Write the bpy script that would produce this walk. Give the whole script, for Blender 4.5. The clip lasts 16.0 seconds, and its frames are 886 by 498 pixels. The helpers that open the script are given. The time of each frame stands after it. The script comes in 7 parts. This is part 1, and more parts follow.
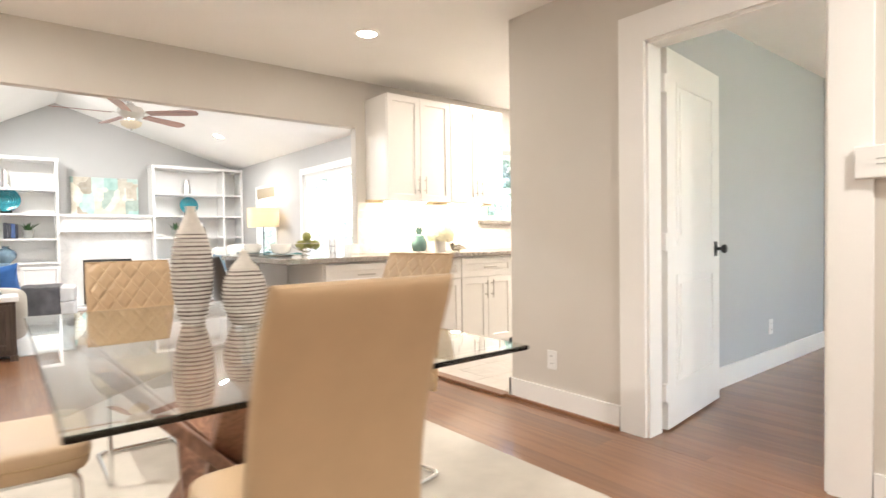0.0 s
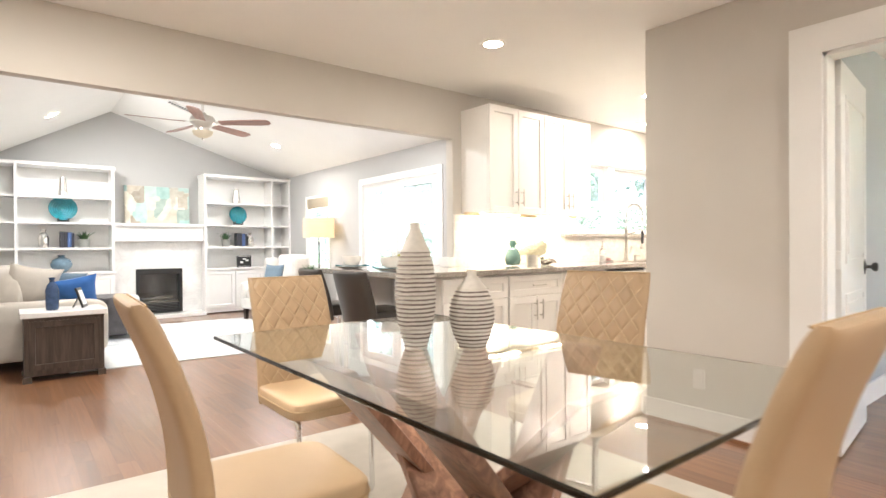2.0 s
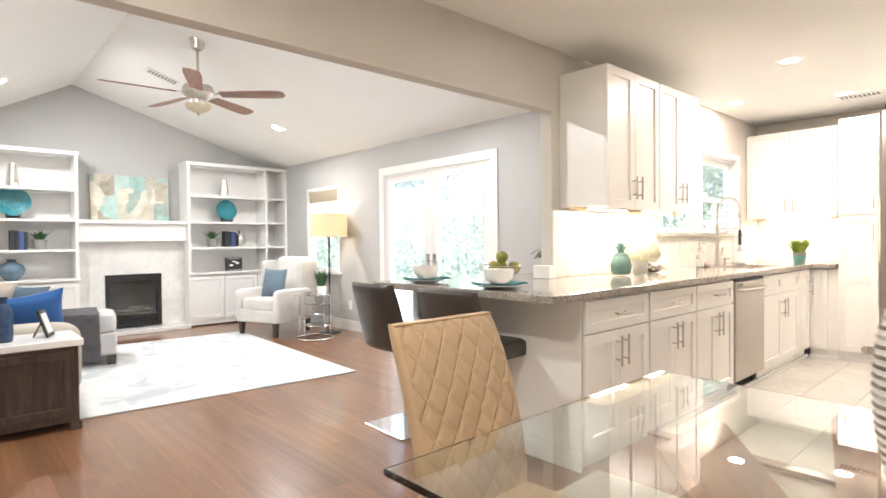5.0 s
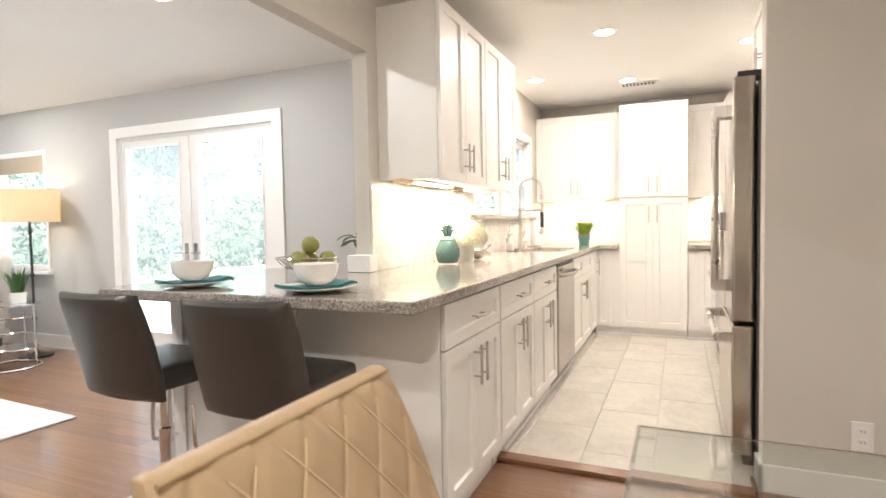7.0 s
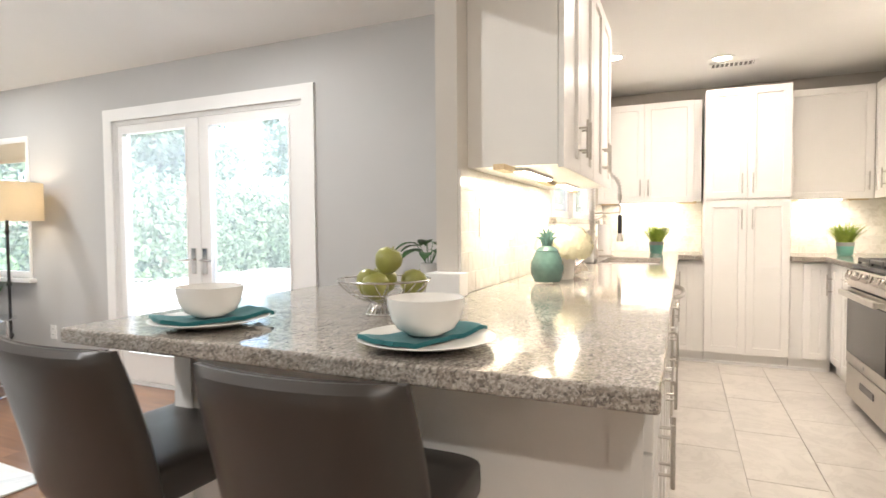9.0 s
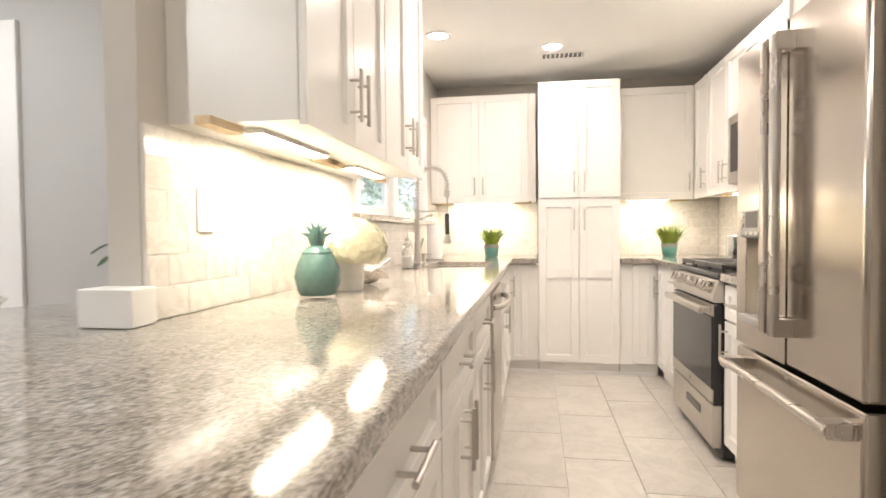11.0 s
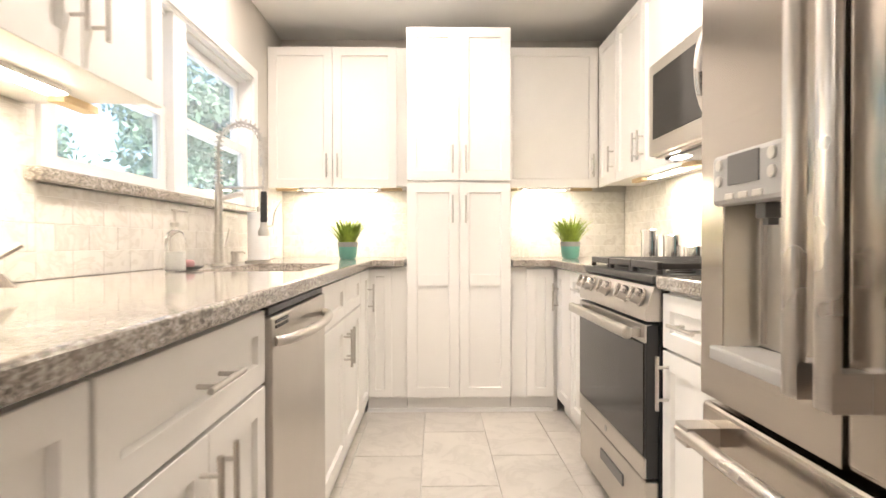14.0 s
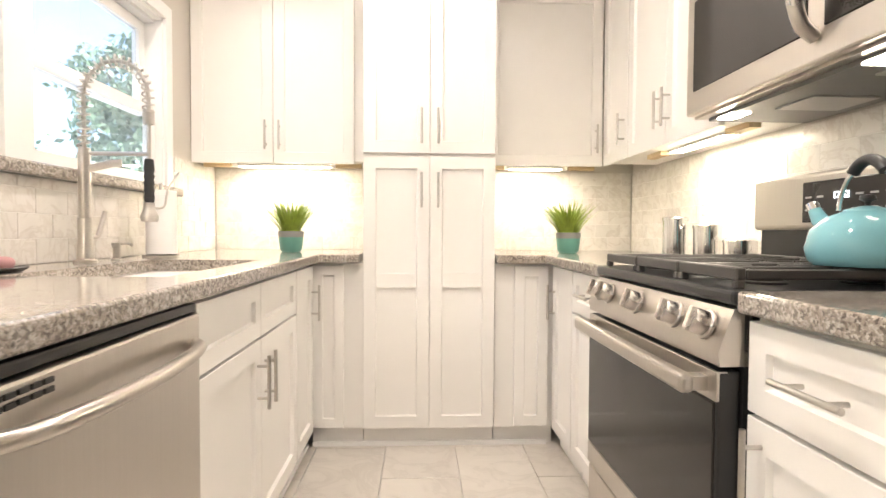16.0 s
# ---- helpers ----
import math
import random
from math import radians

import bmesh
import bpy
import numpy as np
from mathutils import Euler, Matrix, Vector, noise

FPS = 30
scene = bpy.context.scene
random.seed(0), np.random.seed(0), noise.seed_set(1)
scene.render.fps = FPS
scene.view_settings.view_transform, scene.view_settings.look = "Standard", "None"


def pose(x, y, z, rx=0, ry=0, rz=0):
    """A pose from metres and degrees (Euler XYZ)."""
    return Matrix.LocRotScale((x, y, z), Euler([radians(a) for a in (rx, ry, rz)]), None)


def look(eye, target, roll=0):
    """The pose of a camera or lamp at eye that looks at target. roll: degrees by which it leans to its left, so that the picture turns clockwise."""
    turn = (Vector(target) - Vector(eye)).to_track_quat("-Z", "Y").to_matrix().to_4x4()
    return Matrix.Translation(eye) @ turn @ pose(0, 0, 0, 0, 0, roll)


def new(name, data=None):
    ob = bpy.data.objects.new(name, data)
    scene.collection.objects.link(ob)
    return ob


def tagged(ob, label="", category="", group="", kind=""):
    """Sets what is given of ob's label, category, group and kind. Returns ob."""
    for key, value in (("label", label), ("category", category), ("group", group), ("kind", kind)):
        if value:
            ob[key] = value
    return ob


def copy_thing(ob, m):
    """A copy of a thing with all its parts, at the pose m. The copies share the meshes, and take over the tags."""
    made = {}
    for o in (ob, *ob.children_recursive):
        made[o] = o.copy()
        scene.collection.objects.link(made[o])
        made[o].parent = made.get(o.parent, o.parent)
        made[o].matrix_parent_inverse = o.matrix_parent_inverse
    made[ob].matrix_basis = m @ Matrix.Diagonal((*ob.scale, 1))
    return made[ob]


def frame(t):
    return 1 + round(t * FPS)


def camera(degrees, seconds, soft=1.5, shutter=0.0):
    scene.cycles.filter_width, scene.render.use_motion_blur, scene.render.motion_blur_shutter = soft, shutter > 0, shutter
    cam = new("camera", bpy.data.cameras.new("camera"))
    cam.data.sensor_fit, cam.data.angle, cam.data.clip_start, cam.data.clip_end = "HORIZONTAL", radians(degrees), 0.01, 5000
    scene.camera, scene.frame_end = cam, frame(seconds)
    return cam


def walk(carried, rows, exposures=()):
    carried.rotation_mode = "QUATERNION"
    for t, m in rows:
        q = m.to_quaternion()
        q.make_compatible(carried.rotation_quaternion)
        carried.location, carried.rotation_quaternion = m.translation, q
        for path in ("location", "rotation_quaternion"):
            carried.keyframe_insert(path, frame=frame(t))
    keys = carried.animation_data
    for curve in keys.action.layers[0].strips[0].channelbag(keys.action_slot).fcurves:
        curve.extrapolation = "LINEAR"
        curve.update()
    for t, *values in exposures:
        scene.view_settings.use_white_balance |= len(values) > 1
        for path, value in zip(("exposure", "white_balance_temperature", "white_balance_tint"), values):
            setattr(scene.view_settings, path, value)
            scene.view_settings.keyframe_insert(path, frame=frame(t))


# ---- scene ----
cam = camera(78.0, 16.0, 1.5, 0.5)
PATH = [
    (0, (0.109, 0.076, 1.059), (1.364, 1.633, 1.012), -0.8),
    (0.5, (-0.196, 0.208, 1.068), (1.072, 1.755, 1.021), -0.8),
    (1, (-0.345, 0.321, 1.064), (0.921, 1.869, 1.027), -0.6),
    (1.5, (-0.426, 0.499, 1.096), (0.822, 2.061, 1.066), -0.5),
    (2, (-0.469, 0.668, 1.102), (0.778, 2.232, 1.089), -0.4),
    (2.5, (-0.497, 0.923, 1.129), (0.752, 2.485, 1.116), -0.5),
    (3, (-0.516, 1.175, 1.165), (0.742, 2.73, 1.152), -0.4),
    (5.5, (-0.339, 2.306, 1.172), (1.084, 3.711, 1.124), -0.7),
    (6, (-0.183, 2.465, 1.157), (1.406, 3.678, 1.095), -0.8),
    (6.5, (-0.005, 2.669, 1.155), (1.748, 3.628, 1.066), -0.9),
    (7, (0.141, 2.885, 1.149), (1.975, 3.679, 1.059), -1.0),
    (7.5, (0.339, 3.154, 1.14), (2.182, 3.927, 1.051), -0.9),
    (8, (0.481, 3.312, 1.142), (2.308, 4.121, 1.059), -0.8),
    (8.5, (0.614, 3.489, 1.153), (2.437, 4.308, 1.07), -0.6),
    (9, (0.732, 3.595, 1.162), (2.563, 4.396, 1.083), -0.4),
    (9.5, (0.877, 3.582, 1.149), (2.753, 4.271, 1.068), -0.4),
    (10, (1.071, 3.506, 1.147), (2.991, 4.062, 1.067), -0.5),
    (11.25, (1.55, 3.455, 1.1), (3.53, 3.72, 1.05), -0.5),
    (12.5, (1.989, 3.426, 1.049), (3.988, 3.426, 1.026), -0.5),
    (13, (2.181, 3.338, 1.04), (4.181, 3.326, 1.024), -0.4),
    (13.5, (2.342, 3.29, 1.02), (4.342, 3.273, 1.006), -0.2),
    (14, (2.568, 3.259, 1.015), (4.567, 3.23, 0.992), -0.1),
    (14.5, (2.775, 3.251, 1.028), (4.774, 3.193, 1.0), -0.0),
    (15, (2.968, 3.222, 1.027), (4.966, 3.146, 0.989), -0.0),
    (15.5, (3.135, 3.186, 1.01), (5.133, 3.11, 0.975), 0.1),
    (16, (3.246, 3.17, 1.018), (5.243, 3.08, 0.957), 0.3),
]
E0 = 2.7
EXPOSURES = [(0.0, E0), (3.0, E0 - 0.05), (5.5, E0 - 0.4), (6.5, E0 - 0.48), (8.0, E0 - 0.6), (10.0, E0 - 0.76), (12.5, E0 - 0.76), (14.0, E0 - 0.66), (16.0, E0 - 0.72)]
SKY, P_DOWN, P_KITCHEN, P_LIVING, P_STRIP, P_LAMP = 0.15, 7.2, 3.2, 9.2, 0.92, 1.7
P_DAY = 15.0
WARM, DINING = (1.0, 0.872, 0.79), (1.0, 0.945, 0.875)
walk(cam, [(t, look(eye, target, roll)) for t, eye, target, roll in PATH], EXPOSURES)

# ---- light ----
world = bpy.data.worlds.new("sky")
scene.world = world
world.use_nodes = True
sky = world.node_tree.nodes.new("ShaderNodeTexSky")
sky.sky_type, sky.sun_disc, sky.sun_elevation, sky.sun_rotation = "NISHITA", False, radians(59), radians(193)
back = world.node_tree.nodes["Background"]
back.inputs["Strength"].default_value = SKY
world.node_tree.links.new(sky.outputs[0], back.inputs["Color"])
sun = new("sun", bpy.data.lights.new("sun", "SUN"))
sun.data.energy, sun.data.angle, sun.data.color = 5.0, radians(0.6), (1.0, 0.95, 0.88)
sun.matrix_basis = look((0, 0, 0), (0.12, 0.5, -0.86))


def disk_light(name, place, watts, size, colour, spread=150):
    ob = new(name, bpy.data.lights.new(name, "AREA"))
    ob.data.shape, ob.data.size, ob.data.energy, ob.data.color, ob.data.spread = "DISK", size, watts, colour, radians(spread)
    ob.matrix_basis = pose(*place)
    return ob


def strip_light(name, m, watts, length, depth, colour):
    ob = new(name, bpy.data.lights.new(name, "AREA"))
    ob.data.shape, ob.data.size, ob.data.size_y, ob.data.energy, ob.data.color = "RECTANGLE", length, depth, watts, colour
    ob.matrix_basis = m
    return ob


# added lamp outside, hidden above the french doors, in place of sky light
strip_light("sky_at_french_doors", look((4.15, 6.62, 2.55), (1.5, 6.3, 0.0)), P_DAY, 1.7, 0.6, (0.86, 0.94, 1.0))

# ---- materials ----
def shader(name, rough=0.5, metal=0.0, spec=0.5):
    m = bpy.data.materials.new(name)
    m.use_nodes = True
    b = m.node_tree.nodes["Principled BSDF"]
    b.inputs["Roughness"].default_value, b.inputs["Metallic"].default_value = rough, metal
    b.inputs["Specular IOR Level"].default_value = spec
    return m, m.node_tree.nodes, m.node_tree.links, b


def coords(nodes, links, stretch=(1, 1, 1), shift=False):
    tc, mp = nodes.new("ShaderNodeTexCoord"), nodes.new("ShaderNodeMapping")
    links.new(tc.outputs["Object"], mp.inputs["Vector"])
    mp.inputs["Scale"].default_value = stretch
    if shift:
        oi, geo = nodes.new("ShaderNodeObjectInfo"), nodes.new("ShaderNodeNewGeometry")
        add, mul = nodes.new("ShaderNodeMath"), nodes.new("ShaderNodeMath")
        links.new(oi.outputs["Random"], add.inputs[0])
        links.new(geo.outputs["Random Per Island"], add.inputs[1])
        mul.operation = "MULTIPLY"
        mul.inputs[1].default_value = 37.0
        links.new(add.outputs[0], mul.inputs[0])
        links.new(mul.outputs[0], mp.inputs["Location"])
        return mp.outputs[0], add.outputs[0]
    return mp.outputs[0], None


def noise_tex(nodes, links, vec, scale, detail=4.0, rough=0.55, distortion=0.0):
    n = nodes.new("ShaderNodeTexNoise")
    n.inputs["Scale"].default_value, n.inputs["Detail"].default_value = scale, detail
    n.inputs["Roughness"].default_value, n.inputs["Distortion"].default_value = rough, distortion
    links.new(vec, n.inputs["Vector"])
    return n.outputs["Fac"]


def ramp(nodes, links, fac, stops):
    r = nodes.new("ShaderNodeValToRGB")
    while len(r.color_ramp.elements) < len(stops):
        r.color_ramp.elements.new(0.5)
    for e, (p, c) in zip(r.color_ramp.elements, stops):
        e.position, e.color = p, (*c, 1)
    links.new(fac, r.inputs["Fac"])
    return r.outputs["Color"]


def mix(nodes, links, fac, a, b, how="MIX"):
    x = nodes.new("ShaderNodeMix")
    x.data_type, x.blend_type = "RGBA", how
    for sock, val in ((x.inputs[0], fac), (x.inputs[6], a), (x.inputs[7], b)):
        if isinstance(val, (int, float)):
            sock.default_value = val
        elif isinstance(val, tuple):
            sock.default_value = (*val, 1)
        else:
            links.new(val, sock)
    return x.outputs[2]


def bump(nodes, links, b, height, strength, distance=0.002):
    n = nodes.new("ShaderNodeBump")
    n.inputs["Strength"].default_value, n.inputs["Distance"].default_value = strength, distance
    links.new(height, n.inputs["Height"])
    links.new(n.outputs[0], b.inputs["Normal"])


def plain(name, colour, rough=0.5, metal=0.0, vary=0.07, scale=6.0, grain=300.0, relief=0.15, spec=0.5, stretch=(1, 1, 1)):
    m, n, l, b = shader(name, rough, metal, spec)
    vec, _ = coords(n, l, stretch)
    big, fine = noise_tex(n, l, vec, scale), noise_tex(n, l, vec, grain, 2.0)
    dark, light = tuple(c * (1 - vary) for c in colour), tuple(min(1, c * (1 + vary)) for c in colour)
    both = n.new("ShaderNodeMath")
    both.operation = "MULTIPLY_ADD"
    l.new(fine, both.inputs[0])
    both.inputs[1].default_value = 0.35
    l.new(big, both.inputs[2])
    l.new(ramp(n, l, both.outputs[0], [(0.4, dark), (0.95, light)]), b.inputs["Base Color"])
    rr = n.new("ShaderNodeMapRange")
    rr.inputs["To Min"].default_value, rr.inputs["To Max"].default_value = max(0.02, rough - 0.08), min(1, rough + 0.08)
    l.new(big, rr.inputs["Value"])
    l.new(rr.outputs[0], b.inputs["Roughness"])
    if relief:
        bump(n, l, b, fine, relief, 0.001)
    return m


def glowing(name, colour, strength):
    m, n, l, b = shader(name, 0.6)
    b.inputs["Base Color"].default_value = (*colour, 1)
    b.inputs["Emission Color"].default_value = (*colour, 1)
    b.inputs["Emission Strength"].default_value = strength
    return m


def glassy(name, colour=(1, 1, 1), rough=0.0, ior=1.45):
    m, n, l, b = shader(name, rough)
    b.inputs["Base Color"].default_value = (*colour, 1)
    b.inputs["Transmission Weight"].default_value, b.inputs["IOR"].default_value = 1.0, ior
    return m


def wood(name, dark, mid, light, along=(38, 2.2, 38), rough=0.3, rings=3.0, coat=0.0):
    m, n, l, b = shader(name, rough)
    vec, rnd = coords(n, l, along, True)
    grain = noise_tex(n, l, vec, 1.0, 6.0, 0.6, 0.6)
    vec2, _ = coords(n, l, tuple(a * 0.28 for a in along), True)
    band = noise_tex(n, l, vec2, rings, 2.0, 0.5, 1.5)
    col = ramp(n, l, grain, [(0.32, dark), (0.5, mid), (0.7, light)])
    col2 = ramp(n, l, band, [(0.42, dark), (0.5, mid), (0.62, light)])
    both = mix(n, l, 0.45, col, col2)
    fr = n.new("ShaderNodeMath")
    fr.operation = "FRACT"
    l.new(rnd, fr.inputs[0])
    tone = ramp(n, l, fr.outputs[0], [(0.0, (0.82, 0.81, 0.8)), (0.5, (1, 1, 1)), (1.0, (1.14, 1.12, 1.08))])
    l.new(mix(n, l, 1.0, both, tone, "MULTIPLY"), b.inputs["Base Color"])
    rr = n.new("ShaderNodeMapRange")
    rr.inputs["To Min"].default_value, rr.inputs["To Max"].default_value = rough - 0.06, rough + 0.12
    l.new(grain, rr.inputs["Value"])
    l.new(rr.outputs[0], b.inputs["Roughness"])
    bump(n, l, b, grain, 0.03, 0.0006)
    b.inputs["Coat Weight"].default_value, b.inputs["Coat Roughness"].default_value = coat, 0.13
    return m


def granite(name):
    m, n, l, b = shader(name, 0.09)
    vec, _ = coords(n, l)
    wob, off, add = n.new("ShaderNodeTexNoise"), n.new("ShaderNodeVectorMath"), n.new("ShaderNodeVectorMath")
    wob.inputs["Scale"].default_value, wob.inputs["Detail"].default_value = 190.0, 4.0
    l.new(vec, wob.inputs["Vector"])
    off.operation = "SCALE"
    off.inputs["Scale"].default_value = 0.012
    l.new(wob.outputs["Color"], off.inputs[0])
    l.new(vec, add.inputs[0])
    l.new(off.outputs[0], add.inputs[1])
    vo = n.new("ShaderNodeTexVoronoi")
    vo.inputs["Scale"].default_value = 215.0
    l.new(add.outputs[0], vo.inputs["Vector"])
    cell = n.new("ShaderNodeSeparateColor")
    l.new(vo.outputs["Color"], cell.inputs[0])
    fleck = ramp(n, l, cell.outputs[0], [(0.0, (0.03, 0.026, 0.024)), (0.2, (0.11, 0.09, 0.075)), (0.34, (0.28, 0.235, 0.195)), (0.6, (0.45, 0.405, 0.35)), (1.0, (0.68, 0.64, 0.58))])
    cloud = noise_tex(n, l, vec, 9.0, 5.0, 0.65, 0.8)
    soft = ramp(n, l, cloud, [(0.35, (0.27, 0.235, 0.2)), (0.5, (0.4, 0.365, 0.325)), (0.66, (0.53, 0.5, 0.465))])
    fine = ramp(n, l, noise_tex(n, l, vec, 160.0, 3.0), [(0.35, (0.35, 0.33, 0.31)), (0.6, (1, 1, 1))])
    l.new(mix(n, l, 0.55, mix(n, l, 0.4, fleck, soft), fine, "MULTIPLY"), b.inputs["Base Color"])
    return m


def marble(name, base, vein, rough, scale=3.0, shift=True, tone=0.08):
    m, n, l, b = shader(name, rough)
    vec, rnd = coords(n, l, (1, 1, 1), True) if shift else coords(n, l)
    warp = noise_tex(n, l, vec, scale * 1.3, 6.0, 0.6, 2.2)
    cloud = noise_tex(n, l, vec, scale * 0.8, 3.0)
    pale = tuple(min(1, c * (1 + tone)) for c in base)
    col = ramp(n, l, warp, [(0.36, base), (0.47, vein), (0.5, base), (0.75, pale)])
    haze = ramp(n, l, cloud, [(0.35, tuple(c * 0.86 for c in base)), (0.6, pale)])
    l.new(mix(n, l, 0.5, col, haze), b.inputs["Base Color"])
    bump(n, l, b, cloud, 0.05, 0.001)
    return m


def steel(name, colour=(0.62, 0.58, 0.54), rough=0.27, along=(2, 2, 600)):
    m, n, l, b = shader(name, rough, 1.0)
    vec, _ = coords(n, l, along)
    hair = noise_tex(n, l, vec, 1.0, 3.0)
    vec2, _ = coords(n, l)
    blotch = noise_tex(n, l, vec2, 5.0, 3.0)
    l.new(ramp(n, l, hair, [(0.3, tuple(c * 0.93 for c in colour)), (0.7, colour)]), b.inputs["Base Color"])
    rr = n.new("ShaderNodeMapRange")
    rr.inputs["To Min"].default_value, rr.inputs["To Max"].default_value = rough - 0.06, rough + 0.08
    l.new(blotch, rr.inputs["Value"])
    l.new(rr.outputs[0], b.inputs["Roughness"])
    bump(n, l, b, hair, 0.04, 0.0005)
    return m


def fabric(name, colour, vary=0.1, weave=500.0, rough=0.85, relief=0.4):
    m = plain(name, colour, rough, 0.0, vary, 7.0, weave, relief, 0.25)
    m.node_tree.nodes["Principled BSDF"].inputs["Sheen Weight"].default_value = 0.15
    return m


WALL = plain("wall_paint", (0.60, 0.565, 0.515), 0.75, vary=0.03, scale=2.0, grain=250, relief=0.12)
WALL_COOL = plain("wall_paint_grey", (0.5, 0.495, 0.485), 0.75, vary=0.03, scale=2.0, grain=250, relief=0.12)
WALL_BLUE = plain("wall_paint_blue_grey", (0.475, 0.49, 0.5), 0.7, vary=0.03, scale=2.0, grain=250, relief=0.12)
CEILING = plain("ceiling_paint", (0.84, 0.83, 0.80), 0.85, vary=0.02, scale=2.0, grain=180, relief=0.2)
TRIM = plain("trim_paint", (0.83, 0.82, 0.80), 0.35, vary=0.025, scale=3.0, grain=120, relief=0.04)
CABINET = plain("cabinet_paint", (0.84, 0.82, 0.785), 0.32, vary=0.025, scale=4.0, grain=160, relief=0.05)
OAK = wood("oak_floor", (0.18, 0.08, 0.037), (0.225, 0.105, 0.05), (0.27, 0.132, 0.065), (24, 1.3, 24), 0.3, coat=0.7)
WALNUT = wood("walnut", (0.1, 0.045, 0.028), (0.2, 0.1, 0.062), (0.31, 0.17, 0.115), (26, 26, 2.0), 0.35)
DARKWOOD = wood("dark_stained_wood", (0.035, 0.023, 0.017), (0.06, 0.042, 0.032), (0.095, 0.068, 0.053), (30, 30, 3), 0.4)
PALEWOOD = wood("pale_batten_wood", (0.6, 0.45, 0.27), (0.7, 0.55, 0.34), (0.76, 0.61, 0.4), (4, 30, 30), 0.6)
GRANITE = granite("speckled_granite")
SPLASH = marble("marble_tile", (0.74, 0.71, 0.665), (0.57, 0.52, 0.46), 0.2, 6.0)
SPLASHGROUT = plain("pale_grout", (0.78, 0.755, 0.715), 0.7, vary=0.05)
GROUT = plain("grout", (0.68, 0.66, 0.62), 0.9, vary=0.06)
FLOORTILE = marble("stone_floor_tile", (0.6, 0.565, 0.515), (0.5, 0.465, 0.42), 0.33, 3.0, tone=0.12)
SURROUND = marble("marble_surround", (0.8, 0.79, 0.77), (0.7, 0.69, 0.675), 0.18, 2.5)
STEEL = steel("brushed_steel")
STEEL_X = steel("brushed_steel_flat", (0.58, 0.545, 0.5), 0.3, (600, 2, 2))
NICKEL = steel("brushed_nickel", (0.6, 0.57, 0.53), 0.3, (90, 90, 90))
CHROME = steel("polished_chrome", (0.8, 0.8, 0.8), 0.1, (20, 20, 20))
BLACKGLASS = plain("black_oven_glass", (0.022, 0.02, 0.018), 0.09, vary=0.1, relief=0, spec=0.4)
BLACK = plain("black_enamel", (0.02, 0.02, 0.02), 0.35, vary=0.2, relief=0.1)
IRON = plain("cast_iron", (0.05, 0.045, 0.041), 0.45, vary=0.2, grain=400, relief=0.5)
RUBBER = plain("black_rubber", (0.025, 0.025, 0.026), 0.6, vary=0.15)
DARKGREY = plain("dark_grey_plastic", (0.12, 0.115, 0.11), 0.4, vary=0.1)
GREYPLASTIC = plain("grey_plastic", (0.36, 0.35, 0.34), 0.35, vary=0.06)
def hazed_pane(name, colour, ior, glare):
    """Window glass with a pale translucent veil mixed in, which imitates the glare of daylight."""
    m = glassy(name, colour, 0.0, ior)
    n, l = m.node_tree.nodes, m.node_tree.links
    glare_bsdf, both = n.new("ShaderNodeBsdfTranslucent"), n.new("ShaderNodeMixShader")
    glare_bsdf.inputs["Color"].default_value = (0.93, 0.97, 1.0, 1)
    both.inputs["Fac"].default_value = glare
    l.new(n["Principled BSDF"].outputs[0], both.inputs[1])
    l.new(glare_bsdf.outputs[0], both.inputs[2])
    l.new(both.outputs[0], n["Material Output"].inputs["Surface"])
    return m


PANE = hazed_pane("window_glass", (1, 1, 1), 1.3, 0.1)
KITCHENPANE = hazed_pane("kitchen_window_glass", (0.84, 0.89, 0.93), 1.35, 0.07)
TABLEGLASS = glassy("table_glass", (0.80, 0.85, 0.83), 0.0, 1.6)
CLEARGLASS = glassy("clear_glass", (0.97, 0.98, 0.97), 0.02, 1.4)
CREAM = plain("tan_leatherette", (0.43, 0.30, 0.178), 0.48, vary=0.06, scale=8, grain=420, relief=0.25)
STOOLGREY = plain("grey_leatherette", (0.05, 0.043, 0.038), 0.36, vary=0.08, scale=8, grain=420, relief=0.25)
SEAM = plain("seam_thread", (0.4, 0.28, 0.15), 0.7)
THREAD = plain("pale_thread", (0.62, 0.47, 0.3), 0.7)
BEIGE = fabric("beige_upholstery", (0.47, 0.43, 0.375))
IVORY = fabric("ivory_upholstery", (0.66, 0.64, 0.61))
OTTOGREY = fabric("pale_grey_upholstery", (0.55, 0.53, 0.52))
THROW = fabric("grey_knit", (0.2, 0.19, 0.2), 0.25, 160, 0.95, 0.9)
BLUEPILLOW = fabric("blue_velvet", (0.035, 0.12, 0.34), 0.2)
STEELBLUE = fabric("steel_blue_cloth", (0.13, 0.185, 0.24), 0.15)
NAPKIN = fabric("teal_linen", (0.025, 0.15, 0.165), 0.15, 700)
SHAGRUG = fabric("cream_rug", (0.54, 0.495, 0.43), 0.09, 260, 0.95, 0.9)
PORCELAIN = plain("white_glaze", (0.83, 0.81, 0.77), 0.12, vary=0.02, relief=0.02)
MATTEWHITE = plain("matte_white", (0.8, 0.79, 0.77), 0.55, vary=0.03)
TEALGLAZE = plain("teal_glaze", (0.1, 0.185, 0.165), 0.16, vary=0.14, scale=14, relief=0.05)
POTTEAL = plain("aqua_pot_glaze", (0.13, 0.34, 0.28), 0.3, vary=0.08)
POTTOP = plain("grey_pot_rim", (0.27, 0.27, 0.25), 0.5)
KETTLEBLUE = plain("aqua_enamel", (0.19, 0.42, 0.47), 0.1, vary=0.06, relief=0.02)
